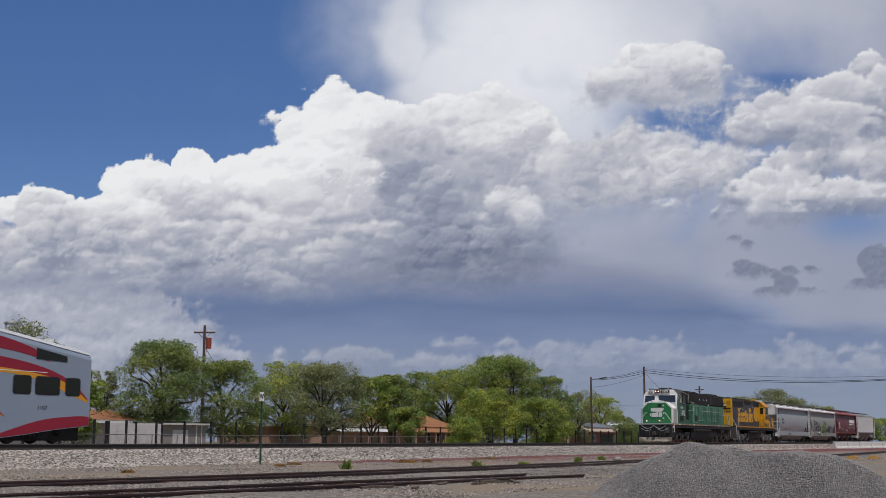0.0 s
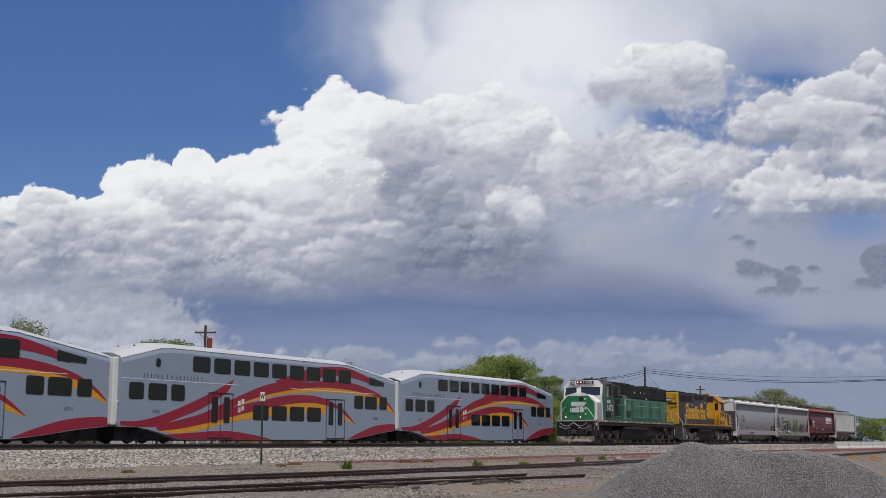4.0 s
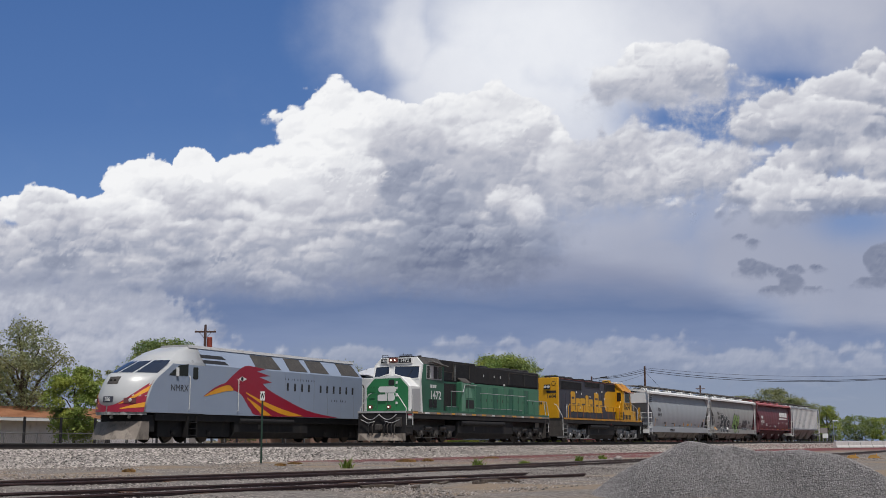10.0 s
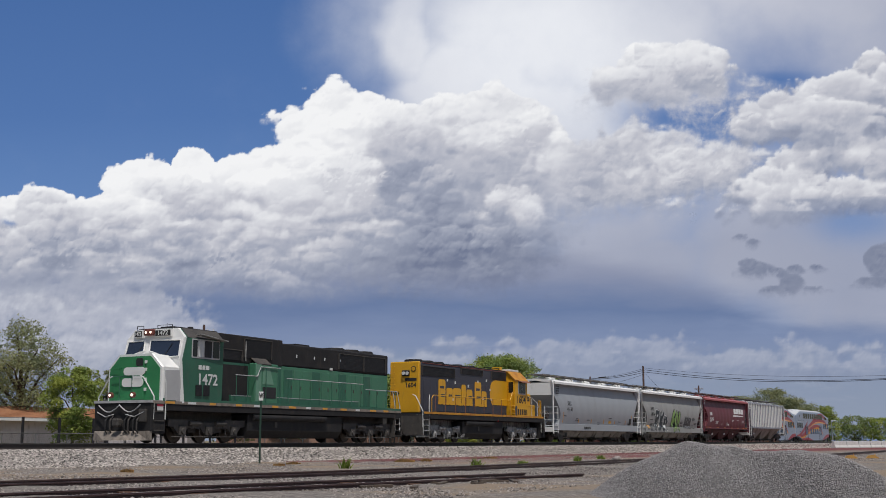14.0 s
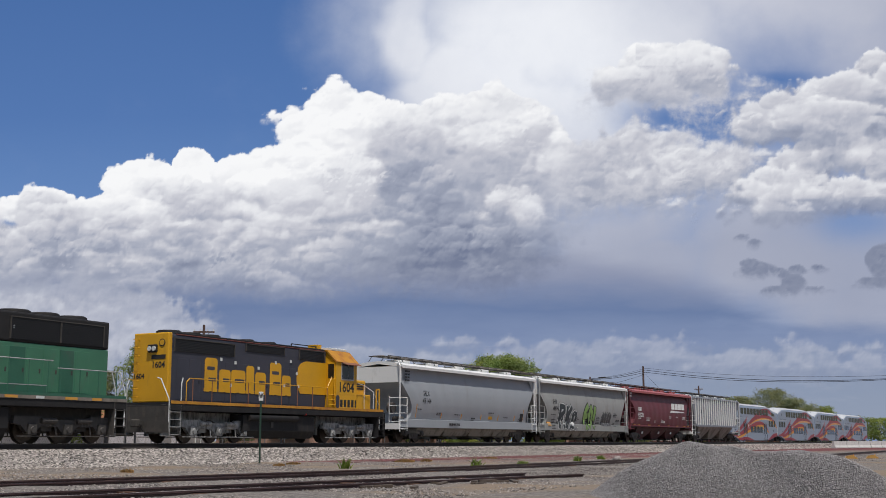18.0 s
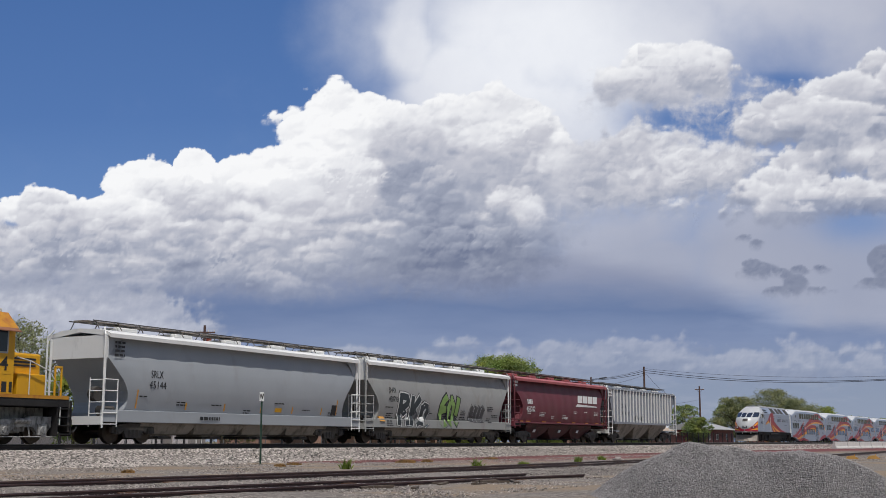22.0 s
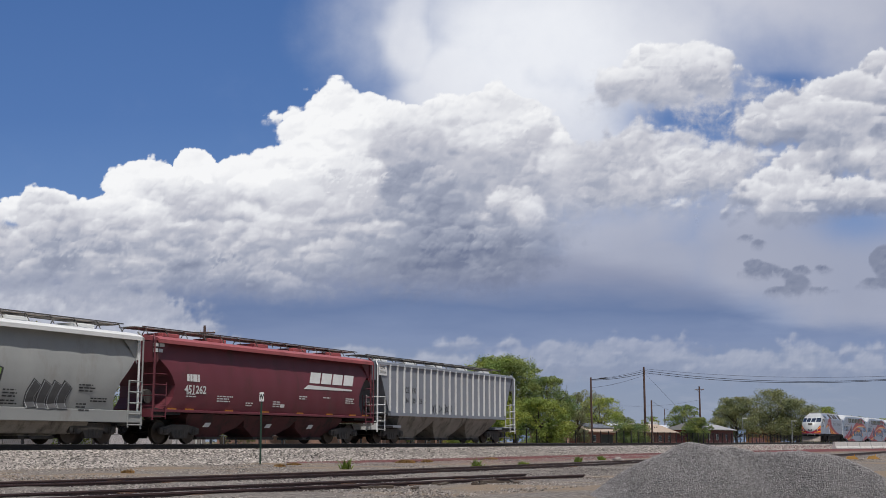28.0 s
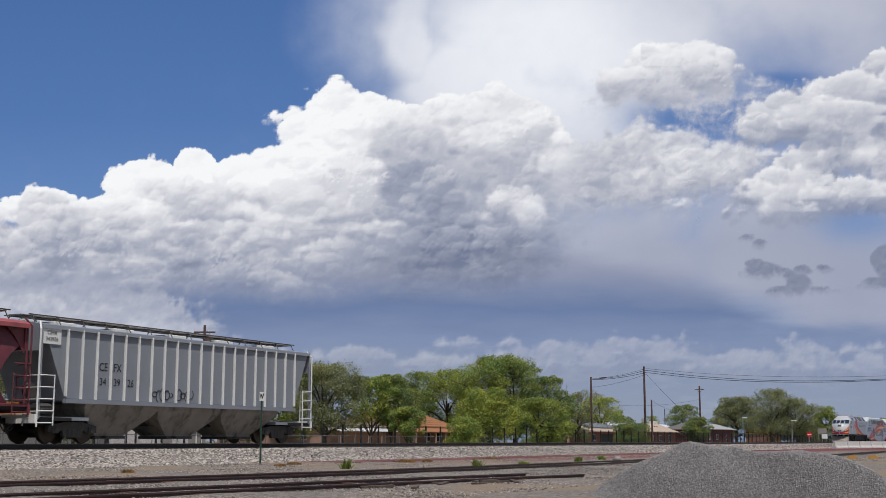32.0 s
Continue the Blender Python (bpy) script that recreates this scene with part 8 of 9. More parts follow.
def foliage(name, rgb, hue=0.25, islands=0.24):
    """Leaves: light comes partly through them, and each clump has its own green."""
    m = bpy.data.materials.new(name)
    m.use_nodes = True
    nt = m.node_tree
    nt.nodes.clear()
    li = nt.links.new
    geo = nt.nodes.new("ShaderNodeNewGeometry")
    co = nt.nodes.new("ShaderNodeTexCoord")
    ns = node(nt, "ShaderNodeTexNoise", Scale=0.45, Detail=4.0)
    li(co.outputs["Object"], ns.inputs["Vector"])
    mr = nt.nodes.new("ShaderNodeMapRange")
    mr.inputs["To Min"].default_value, mr.inputs["To Max"].default_value = 1 - islands, 1 + islands
    li(geo.outputs["Random Per Island"], mr.inputs["Value"])
    mx = nt.nodes.new("ShaderNodeMix")
    mx.data_type = "RGBA"
    mx.inputs[6].default_value = (rgb[0] * (1 - hue), rgb[1] * (1 - hue * 0.5), rgb[2], 1)
    mx.inputs[7].default_value = (rgb[0] * (1 + hue * 1.6), rgb[1] * (1 + hue * 0.7), rgb[2] * 0.9, 1)
    pr = nt.nodes.new("ShaderNodeMapRange")
    pr.inputs["From Min"].default_value, pr.inputs["From Max"].default_value = 0.35, 0.65
    li(ns.outputs["Fac"], pr.inputs["Value"]), li(pr.outputs[0], mx.inputs[0])
    sc = nt.nodes.new("ShaderNodeVectorMath")
    sc.operation = "SCALE"
    li(mx.outputs[2], sc.inputs[0]), li(mr.outputs[0], sc.inputs["Scale"])
    df, tr, ms, out = nt.nodes.new("ShaderNodeBsdfPrincipled"), nt.nodes.new("ShaderNodeBsdfTranslucent"), nt.nodes.new("ShaderNodeMixShader"), nt.nodes.new("ShaderNodeOutputMaterial")
    df.inputs["Roughness"].default_value = 0.6
    df.inputs["Specular IOR Level"].default_value = 0.25
    ms.inputs[0].default_value = 0.42
    li(sc.outputs[0], df.inputs["Base Color"]), li(sc.outputs[0], tr.inputs["Color"])
    li(df.outputs[0], ms.inputs[1]), li(tr.outputs[0], ms.inputs[2]), li(ms.outputs[0], out.inputs[0])
    return m


M_LEAF = foliage("cottonwood_leaves", (0.245, 0.315, 0.082))
M_LEAFDARK = foliage("elm_leaves", (0.20, 0.262, 0.095))
M_LEAFLIGHT = foliage("young_yellow_green_leaves", (0.30, 0.36, 0.085))
M_LEAFGREY = foliage("grey_green_leaves", (0.245, 0.27, 0.145), 0.12)
M_WEED = foliage("weed_leaves", (0.17, 0.24, 0.05))
M_DRY = foliage("dry_grass", (0.30, 0.19, 0.085), 0.2)


def make_weed(x, y, h, spread, material, label, n=70):
    rnd = random.Random(int(x * 100))
    ob = part("weed", blades(bmesh.new(), n, spread, h, rnd, 0.018, 0.9), material)
    ob.location = (x, y, LOW + 0.03)
    tagged(ob, label, "weed", "yard weeds", kind="stuff")


make_pile()
scatter("shoulder_ballast", "pale crushed stone ballast along the main track", 54000, 22, 190, 28.4, 33.2, 0.024, 0.056, M_STONEPALE, 12, 0.0, 2.3, True)
scatter("siding_gravel", "grey crushed stone round the sidings", 48000, 9, 80, 8.5, 19.3, 0.012, 0.034, M_STONEMID, 13, 0.0, 1.6)
scatter("yard_gravel", "scattered grey pebbles on the yard soil", 27000, 14, 90, 19.3, 28.8, 0.016, 0.042, M_STONEMID, 14, -0.006, 1.5)
scatter("red_gravel", "dark red crushed stone strip beside the ballast", 16000, 40, 118, 25.4, 28.8, 0.018, 0.04, M_STONERED, 16, 0.012, 1.3)
make_whistle_post()
for x, y, h, s in ((30.7, 19.7, 0.34, 0.18), (34.7, 17.35, 0.34, 0.2), (39.7, 18.0, 0.14, 0.22), (47.1, 18.9, 0.26, 0.18), (53.0, 20.1, 0.26, 0.2)):
    make_weed(x, y, h, s, M_WEED, "green weed tuft growing through the gravel")
for x, y, h, s in ((36.0, 25.3, 0.09, 0.26), (33.6, 24.2, 0.08, 0.2), (42.2, 24.3, 0.13, 0.4), (43.2, 24.8, 0.1, 0.35), (44.0, 24.3, 0.12, 0.25), (52.5, 25.5, 0.09, 0.35), (24.5, 22.5, 0.1, 0.2)):
    make_weed(x, y, h, s, M_DRY, "patch of dry orange-brown grass", 160)

# concrete barriers and wheel stops across the yard
first = None
for k in range(8):
    m = pose(146.5 + 4.0 * k, 26.2 - 0.7 * k, LOW + 0.02, 0, 0, -10)
    if first is None:
        first = thing("concrete_barrier", "pale precast concrete traffic barrier", "barrier", "barrier row", m)
        prof = ((-0.3, 0), (-0.3, 0.12), (-0.17, 0.32), (-0.1, 0.82), (0.1, 0.82), (0.17, 0.32), (0.3, 0.12), (0.3, 0))
        part("wall", loft(bmesh.new(), [[(x, y, z) for y, z in prof] for x in (-1.95, 1.95)]), M_CONC, first)
        part("lifting_slot", box(-0.4, 0.4, -0.28, -0.24, 0.0, 0.1), M_INK, first)
    else:
        copy_thing(first, m)
for x, y in ((59.9, 10.2), (60.9, 9.4)):
    W = thing("wheel_stop", "yellow steel wheel stop on the yard ground", "wheel stop", "wheel stops", pose(x, y, LOW + 0.02, 0, 0, -75))
    part("wedge", sheet(bmesh.new(), [(-0.3, 0), (0.3, 0), (0.26, 0.05), (0.04, 0.17), (-0.2, 0.13)], -0.1, 0.2), M_ORANGEBLOCK, W)
    part("peg", box(0.1, 0.14, -0.02, 0.02, 0.05, 0.22), M_ORANGE, W)
old = thing("old_rail", "rusty spare rail lying on the ground", "rail", at=pose(66, 12.6, LOW, 0, 0, 2.2))
part("bar", rail_mesh([(x, 0.0) for x in range(0, 60, 4)], 0.0, 0.16), M_RUST, old)
rnd = random.Random(77)
for k in range(9):
    ob = part("tie_scrap", box(-0.32, 0.32, -0.05, 0.05, -0.03, 0.03, bevel=0.01), M_TIE)
    ob.matrix_basis = pose(18.5 + rnd.uniform(0, 5), 11.2 + rnd.uniform(-0.8, 0.6), LOW + 0.02, rnd.uniform(-4, 4), rnd.uniform(-3, 3), rnd.uniform(-60, 60))
    tagged(ob, "weathered broken piece of wooden tie", "wood scrap", "tie scraps")
rock = stones("rock", np.array([(50.0, 18.2, LOW + 0.08)]), np.array([0.22]), M_STONEPALE, 2)
tagged(rock, "pale boulder lying beside the siding", "rock")

# ---- behind the tracks: fence, trees, houses, poles ----
FAR = -0.55


def make_tree(x, top, width, depth, leaf, seed, label, trunk=0.3, low=0.18, n=5200, leaf_size=0.26, openness=0.0, name="tree", lean=0.0):
    """A tree: tapered trunk and limbs, and a crown of many small leaf clumps round its boughs."""
    rng, rnd = np.random.default_rng(seed), random.Random(seed)
    base = spot(x, -341, depth, FAR)
    H = (341 + top) * depth / 2160 + 0.65
    R = width * depth / 2160 / 2
    T = thing(name, label, name, at=Matrix.Translation(base))
    bm = bmesh.new()
    tr = max(0.09, trunk * H / 9)
    pts = [Vector((0, 0, -0.1))]
    for k in range(1, 5):
        pts.append(Vector((lean * H * k / 8 + rnd.uniform(-0.12, 0.12) * k * 0.5, rnd.uniform(-0.12, 0.12) * k * 0.5, H * 0.14 * k)))
    for k in range(4):
        rod(bm, pts[k], pts[k + 1], tr * (1 - 0.17 * k), tr * (1 - 0.17 * (k + 1)), 8)
    boughs = []
    nb = 15 if R > 1.5 else 8
    for k in range(nb):
        a = TAU * k / nb + rnd.uniform(-0.35, 0.35)
        t = (k * 0.618) % 1.0
        zz = H * (low + (0.9 - low) * t)
        env = math.sin(math.pi * (0.16 + 0.8 * t)) ** 0.7
        rr = R * env * rnd.uniform(0.5, 0.9)
        c = Vector((rr * math.cos(a) + lean * zz, rr * math.sin(a), zz))
        start = pts[min(4, 1 + int(3 * t))]
        mid = start.lerp(c, 0.5) + Vector((0, 0, 0.06 * H))
        rod(bm, start, mid, tr * 0.42, tr * 0.28, 6), rod(bm, mid, c, tr * 0.28, tr * 0.1, 5)
        for j in range(2):
            tip = c + Vector((rnd.uniform(-1, 1), rnd.uniform(-1, 1), rnd.uniform(0.2, 1.0))) * R * 0.35
            rod(bm, c, tip, tr * 0.1, tr * 0.03, 4)
        boughs.append((c, R * rnd.uniform(0.30, 0.46) * (0.7 + 0.3 * env)))
    boughs.append((Vector((lean * H, 0, H * 0.9)), R * 0.32))
    boughs.append((Vector((lean * H * 0.6, 0, H * (low + 0.45 * (1 - low)))), R * 0.55))
    part("trunk", bm, M_BARK, T)
    n, leaf_size = int(n * 3.7), leaf_size * 0.42
    if openness < 0.2:
        # a full crown: many clumps of foliage that fill one uneven outline
        boughs = []
        side = [rnd.uniform(0.78, 1.12) for k in range(7)]
        for k in range(62 if R > 1.5 else 30):
            t = rnd.random() ** 0.85
            a = rnd.uniform(0, TAU)
            env = max(0.2, math.sin(math.pi * (0.13 + 0.80 * t))) ** 0.55 * side[int(a / TAU * 7) % 7]
            rad = R * rnd.uniform(0.15, 0.30) * (1.0 if t < 0.85 else 0.8)
            rr = max(0.0, R * env * rnd.uniform(0.25, 1.0) ** 0.5 - rad * 0.6)
            zz = H * (low + (1 - low) * t)
            boughs.append((Vector((rr * math.cos(a) + lean * zz, rr * math.sin(a), min(zz, H - rad * 0.8))), rad))
    per = np.array([b[1] ** 2 for b in boughs])
    which = rng.choice(len(boughs), n, p=per / per.sum())
    cen = np.array([tuple(b[0]) for b in boughs])[which]
    rad = np.array([b[1] for b in boughs])[which]
    d = rng.normal(size=(n, 3))
    d[:, 2] = np.where(rng.uniform(0, 1, n) < 0.55, np.abs(d[:, 2]), d[:, 2])
    d /= np.linalg.norm(d, axis=1, keepdims=True)
    r = rad * (0.5 + 0.62 * rng.uniform(0, 1, n) ** 0.6)
    lump = np.array([noise.noise(Vector((a * 1.3, b * 1.3, c * 1.3 + seed))) for a, b, c in zip(*(cen + d * rad[:, None]).T)])
    p = cen + d * (r * (1 + 0.5 * lump))[:, None] * np.array((1, 1, 0.85))
    keep = (p[:, 2] > H * low * 0.7) & (p[:, 2] < H * 1.05)
    if openness:
        keep &= (lump > -0.25 + openness * 0.5 - 0.25) & (rng.uniform(0, 1, n) > openness * 0.3)
    p, d = p[keep], d[keep]
    m = len(p)
    size = leaf_size * rng.uniform(0.55, 1.25, (m, 1))
    nrm = d * 0.6 + rng.normal(size=(m, 3)) * 0.6 + np.array((0, 0, 0.45))
    nrm /= np.linalg.norm(nrm, axis=1, keepdims=True)
    t1 = np.cross(nrm, rng.normal(size=(m, 3)))
    t1 /= np.linalg.norm(t1, axis=1, keepdims=True)
    t2 = np.cross(nrm, t1)
    v = np.stack((p - t1 * size, p + t2 * size * 0.55 + nrm * size * 0.12, p + t1 * size, p - t2 * size * 0.55 + nrm * size * 0.12), 1)
    me = bpy.data.meshes.new("crown")
    me.vertices.add(m * 4), me.vertices.foreach_set("co", v.reshape(-1))
    me.loops.add(m * 4), me.loops.foreach_set("vertex_index", np.arange(m * 4, dtype=np.int32))
    me.polygons.add(m), me.polygons.foreach_set("loop_start", np.arange(0, m * 4, 4, dtype=np.int32))
    me.update(calc_edges=True)
    me.materials.append(leaf)
    crown = new("crown", me)
    crown.parent = T
    crown["kind"] = "stuff"
    return T


def house_block(H, x0, x1, y0, y1, z0, z1, wall, name="wall"):
    """Four outer walls of a house with real thickness."""
    t = 0.2
    for a in ((x0, x1, y0, y0 + t), (x0, x1, y1 - t, y1), (x0, x0 + t, y0 + t, y1 - t), (x1 - t, x1, y0 + t, y1 - t)):
        part(name, box(*a, z0, z1), wall, H)


def gable_roof(H, x0, x1, y0, y1, z, rise, material, over=0.45, hip=0.0, name="roof"):
    x0, x1, y0, y1 = x0 - over, x1 + over, y0 - over, y1 + over
    ym = (y0 + y1) / 2
    bm = bmesh.new()
    for dz in (0.0,):
        v = [bm.verts.new(p) for p in ((x0, y0, z), (x1, y0, z), (x1, y1, z), (x0, y1, z), (x0 + hip, ym, z + rise), (x1 - hip, ym, z + rise), (x0, y0, z - 0.14), (x1, y0, z - 0.14), (x1, y1, z - 0.14), (x0, y1, z - 0.14))]
        for f in ((0, 1, 5, 4), (2, 3, 4, 5), (3, 0, 4), (1, 2, 5), (6, 9, 8, 7), (0, 6, 7, 1), (1, 7, 8, 2), (2, 8, 9, 3), (3, 9, 6, 0)):
            bm.faces.new([v[i] for i in f])
    return part(name, bm, material, H)


def courses(roof, x0, x1, y0, ym, z, rise, material, n=9, hip=0.0):
    """Shingle courses that step up the front slope of a roof."""
    for k in range(n):
        a, b = k / n, (k + 1) / n
        bm = loft(bmesh.new(), [[(x, y0 + (ym - y0) * a, z + rise * a + 0.05), (x, y0 + (ym - y0) * b, z + rise * b + 0.02), (x, y0 + (ym - y0) * b, z + rise * b - 0.02), (x, y0 + (ym - y0) * a, z + rise * a)] for x in (x0 + hip * (a + b) / 2, x1 - hip * (a + b) / 2)])
        part("shingle_course", bm, material, roof)


def house_window(H, x0, x1, y, z0, z1):
    w = part("window", box(x0, x1, y - 0.03, y + 0.02, z0, z1), M_GLASS, H)
    bm = bmesh.new()
    for a in ((x0 - 0.07, x1 + 0.07, z1, z1 + 0.07), (x0 - 0.07, x1 + 0.07, z0 - 0.07, z0), (x0 - 0.07, x0, z0, z1), (x1, x1 + 0.07, z0, z1), ((x0 + x1) / 2 - 0.025, (x0 + x1) / 2 + 0.025, z0, z1)):
        bx(bm, a[0], a[1], y - 0.06, y + 0.01, a[2], a[3])
    part("window_frame", bm, M_WHITE, w)


# orange-roofed house at the west end
h = thing("house", "low grey stucco house with orange shingle roof", "house", "houses beyond the tracks", pose(0, 0, 0))
house_block(h, 54, 80, 72, 82, FAR, 1.75, M_WHITEWALL)
r = gable_roof(h, 54, 80, 72, 82, 1.85, 1.0, M_TERRA, 0.7)
courses(r, 53.3, 80.7, 71.3, 77, 1.86, 1.0, M_TERRA, 10)
part("fascia", box(53.3, 80.7, 71.22, 71.3, 1.6, 1.86), M_WHITE, h, "white eave board")
for x in (60.5, 76.2):
    house_window(h, x, x + 1.3, 72, 0.35, 1.3)
part("door", box(63.5, 64.5, 71.96, 72.02, FAR, 1.45), M_WHITE, h)
part("vent_pipe", rod(bmesh.new(), (77.5, 75, 2.4), (77.5, 75, 3.2), 0.06, 0.06, 8), M_GALV, h)
# whitewashed block wall and shed in front of it
wl = thing("block_wall", "peeling whitewashed block wall panels between posts", "wall", at=pose(69.4, 66, FAR))
for k in range(2):
    pan = part("wall_panel", box(0.1 + 3.0 * k, 2.95 + 3.0 * k, -0.1, 0.1, 0, 2.05), M_WHITEWALL, wl)
    for row in range(10):
        for c in range(7):
            off = 0.2 if row % 2 else 0.0
            xa, xb = 0.12 + 3.0 * k + off + c * 0.4, 0.12 + 3.0 * k + off + c * 0.4 + 0.385
            if xb < 2.94 + 3.0 * k:
                part("block", box(xa, xb, -0.115, -0.1, 0.02 + row * 0.2, 0.205 + row * 0.2), M_WHITEWALL, pan)
for x in (0.0, 2.98, 5.98):
    part("wall_post", box(x - 0.09, x + 0.09, -0.16, 0.16, 0, 2.2), M_FENCE, wl)
sh = thing("shed", "grey flat-roofed shed with a white panelled door", "shed", at=pose(75.6, 66, FAR))
house_block(sh, 0, 5.4, 0, 3.5, 0, 2.0, M_STUCCO)
part("roof", box(-0.2, 5.6, -0.3, 3.7, 2.0, 2.14), M_CONC, sh)
dr = part("door", box(1.2, 3.1, -0.05, 0.0, 0.15, 1.6), M_WHITEWALL, sh)
for k in range(5):
    part("door_slat", box(1.22, 3.08, -0.065, -0.05, 0.2 + k * 0.28, 0.45 + k * 0.28), M_WHITEWALL, dr)
for x in (4.1, 4.75):
    part("post", box(x, x + 0.08, -0.08, 0, 0, 2.0), M_WHITE, sh)
# pink wall and white-roofed building behind the trees
pk = thing("house", "pink adobe house behind trees with a pale metal porch roof", "house", "houses beyond the tracks", pose(95, 70, FAR))
house_block(pk, 0, 9, 0, 6, 0, 2.1, M_PINK)
part("roof", box(-0.3, 9.3, -0.3, 6.3, 2.1, 2.25), M_TANROOF, pk)
house_window(pk, 2.0, 3.2, 0, 0.9, 1.7), house_window(pk, 5.5, 6.6, 0, 0.9, 1.7)
pw = thing("porch_shelter", "low building with a bright sheet-metal porch roof", "building", "houses beyond the tracks", pose(112, 74, FAR))
house_block(pw, 0, 12, 0, 6, 0, 1.9, M_PINK)
part("porch_roof", loft(bmesh.new(), [[(x, -1.5, 1.75), (x, 0.3, 2.15), (x, 0.3, 2.2), (x, -1.5, 1.8)] for x in (-0.5, 12.5)]), M_METALROOF, pw)
part("roof", box(-0.3, 12.3, 0, 6.3, 2.3, 2.9), M_TANROOF, pw)
for k in range(5):
    part("porch_post", box(k * 2.9, k * 2.9 + 0.1, -1.4, -1.3, 0, 1.75), M_PINK, pw)
# house with the hipped orange roof
oh = thing("house", "house with a hipped orange roof and pillared porch", "house", "houses beyond the tracks", pose(134, 74, FAR))
house_block(oh, -8, 6, 0, 9, 0, 2.3, M_PINK)
r = gable_roof(oh, -8, 6, 0, 9, 2.45, 2.55, M_TERRA, 0.9, 5.5)
courses(r, -8.9, 6.9, -0.9, 4.5, 2.46, 2.55, M_TERRA, 10, 5.5)
part("porch_roof", loft(bmesh.new(), [[(x, -2.4, 1.75), (x, -0.9, 2.2), (x, -0.9, 2.28), (x, -2.4, 1.83)] for x in (-7, 6)]), M_TERRA, oh)
for k in range(6):
    part("porch_post", box(-6.8 + 2.5 * k, -6.65 + 2.5 * k, -2.3, -2.15, 0, 1.75), M_PINK, oh)
for x in (-4.5, -0.5, 2.5):
    house_window(oh, x, x + 1.2, 0, 0.7, 1.7)
# small pink block
sb = thing("shed", "small pink stucco outbuilding by the fence", "shed", at=pose(170, 72, FAR))
house_block(sb, 0, 6, 0, 4, 0, 2.0, M_PINK)
part("roof", box(-0.2, 6.2, -0.2, 4.2, 2.0, 2.12), M_TANROOF, sb)
# brick house with solar panels
bh = thing("house", "brick house with tan roof and a row of solar panels", "house", "houses beyond the tracks", pose(205, 80, FAR))
house_block(bh, 0, 18, 0, 10, 0, 2.4, M_BRICK)
r = gable_roof(bh, 0, 18, 0, 10, 2.5, 1.5, M_TANROOF, 0.8)
for k in range(6):
    part("solar_panel", loft(bmesh.new(), [[(x, 1.2, 3.18), (x, 4.2, 4.05), (x, 4.2, 4.1), (x, 1.2, 3.23)] for x in (3.5 + 2.3 * k, 5.6 + 2.3 * k)]), M_SOLAR, r)
# Black sheet on the closed wall, painted shade of an open carport.
part("carport_opening", box(6, 12, -0.04, 0.02, 0, 2.0), M_INK, bh)
for x in (1.5, 14):
    house_window(bh, x, x + 1.6, 0, 0.8, 1.8)
# long building with the bright metal roof
wb = thing("warehouse", "long building with a bright white metal roof", "warehouse", at=pose(299, 108, FAR))
house_block(wb, 0, 58, 0, 14, 0, 4.0, M_STUCCO)
gable_roof(wb, 0, 58, 0, 14, 4.1, 1.6, M_METALROOF, 0.6)
part("roof_unit", box(38, 40, 3, 5, 5.0, 6.4), M_CONC, wb)
# tan-roofed and dark red houses
tb = thing("house", "brick house with a tan gabled roof", "house", "houses beyond the tracks", pose(231.5, 78, FAR))
house_block(tb, 0, 18, 0, 8, 0, 2.5, M_BRICK)
gable_roof(tb, 0, 18, 0, 8, 2.6, 1.7, M_TANROOF, 0.6)
for x in (2, 7, 13):
    house_window(tb, x, x + 1.4, 0, 0.8, 1.8)
for k in range(4):
    part("roof_vent", rod(bmesh.new(), (7 + 1.6 * k, 2.0, 3.0), (7 + 1.6 * k, 2.0, 3.75), 0.12, 0.12, 8), M_BLACK, tb)
rb = thing("house", "dark red house with a pale grey gabled roof", "house", "houses beyond the tracks", pose(271, 78, FAR))
house_block(rb, 0, 25, 0, 9, 0, 3.4, M_DARKRED)
part("gable_wall", sheet(bmesh.new(), [(0, 3.4), (9, 3.4), (4.5, 4.7)], 0, 0.2), M_DARKRED, rb).matrix_basis = pose(0, 0, 0, 0, 0, 90)
gable_roof(rb, 0, 25, 0, 9, 3.5, 1.35, M_GREYROOF, 0.7)
for x in (3, 10, 18):
    house_window(rb, x, x + 1.4, 0, 1.1, 2.3)
part("chimney", box(5, 6, 4, 5, 4.5, 6.4), M_STUCCO, rb)
ob_ = thing("shop", "small orange building behind the crossing", "building", at=pose(395, 92, FAR))
house_block(ob_, 0, 14, 0, 8, 0, 5.4, M_TERRA)
part("roof", box(-0.3, 14.3, -0.3, 8.3, 5.4, 5.6), M_TANROOF, ob_)
bw = thing("brick_wall", "low red brick garden wall", "wall", at=pose(306, 76, FAR))
part("wall_body", box(0, 14, 0, 0.3, 0, 1.7), M_BRICK, bw)

# fences along the far side of the tracks
fe = thing("security_fence", "tall black steel fence with square posts", "fence", at=pose(0, 57, FAR))
first = None
for k in range(90):
    x = 49.9 + 2.95 * k
    if first is None:
        first = part("post", box(-0.06, 0.06, -0.06, 0.06, 0, 2.1), M_FENCE, fe)
        first.location = (x, 0, 0)
    else:
        same("post", first, fe, Matrix.Translation((x, 0, 0)))
for z in (2.02, 1.1, 0.15):
    part("fence_wire", box(49.9, 312, -0.012, 0.012, z, z + 0.024), M_FENCE, fe)
pick = None
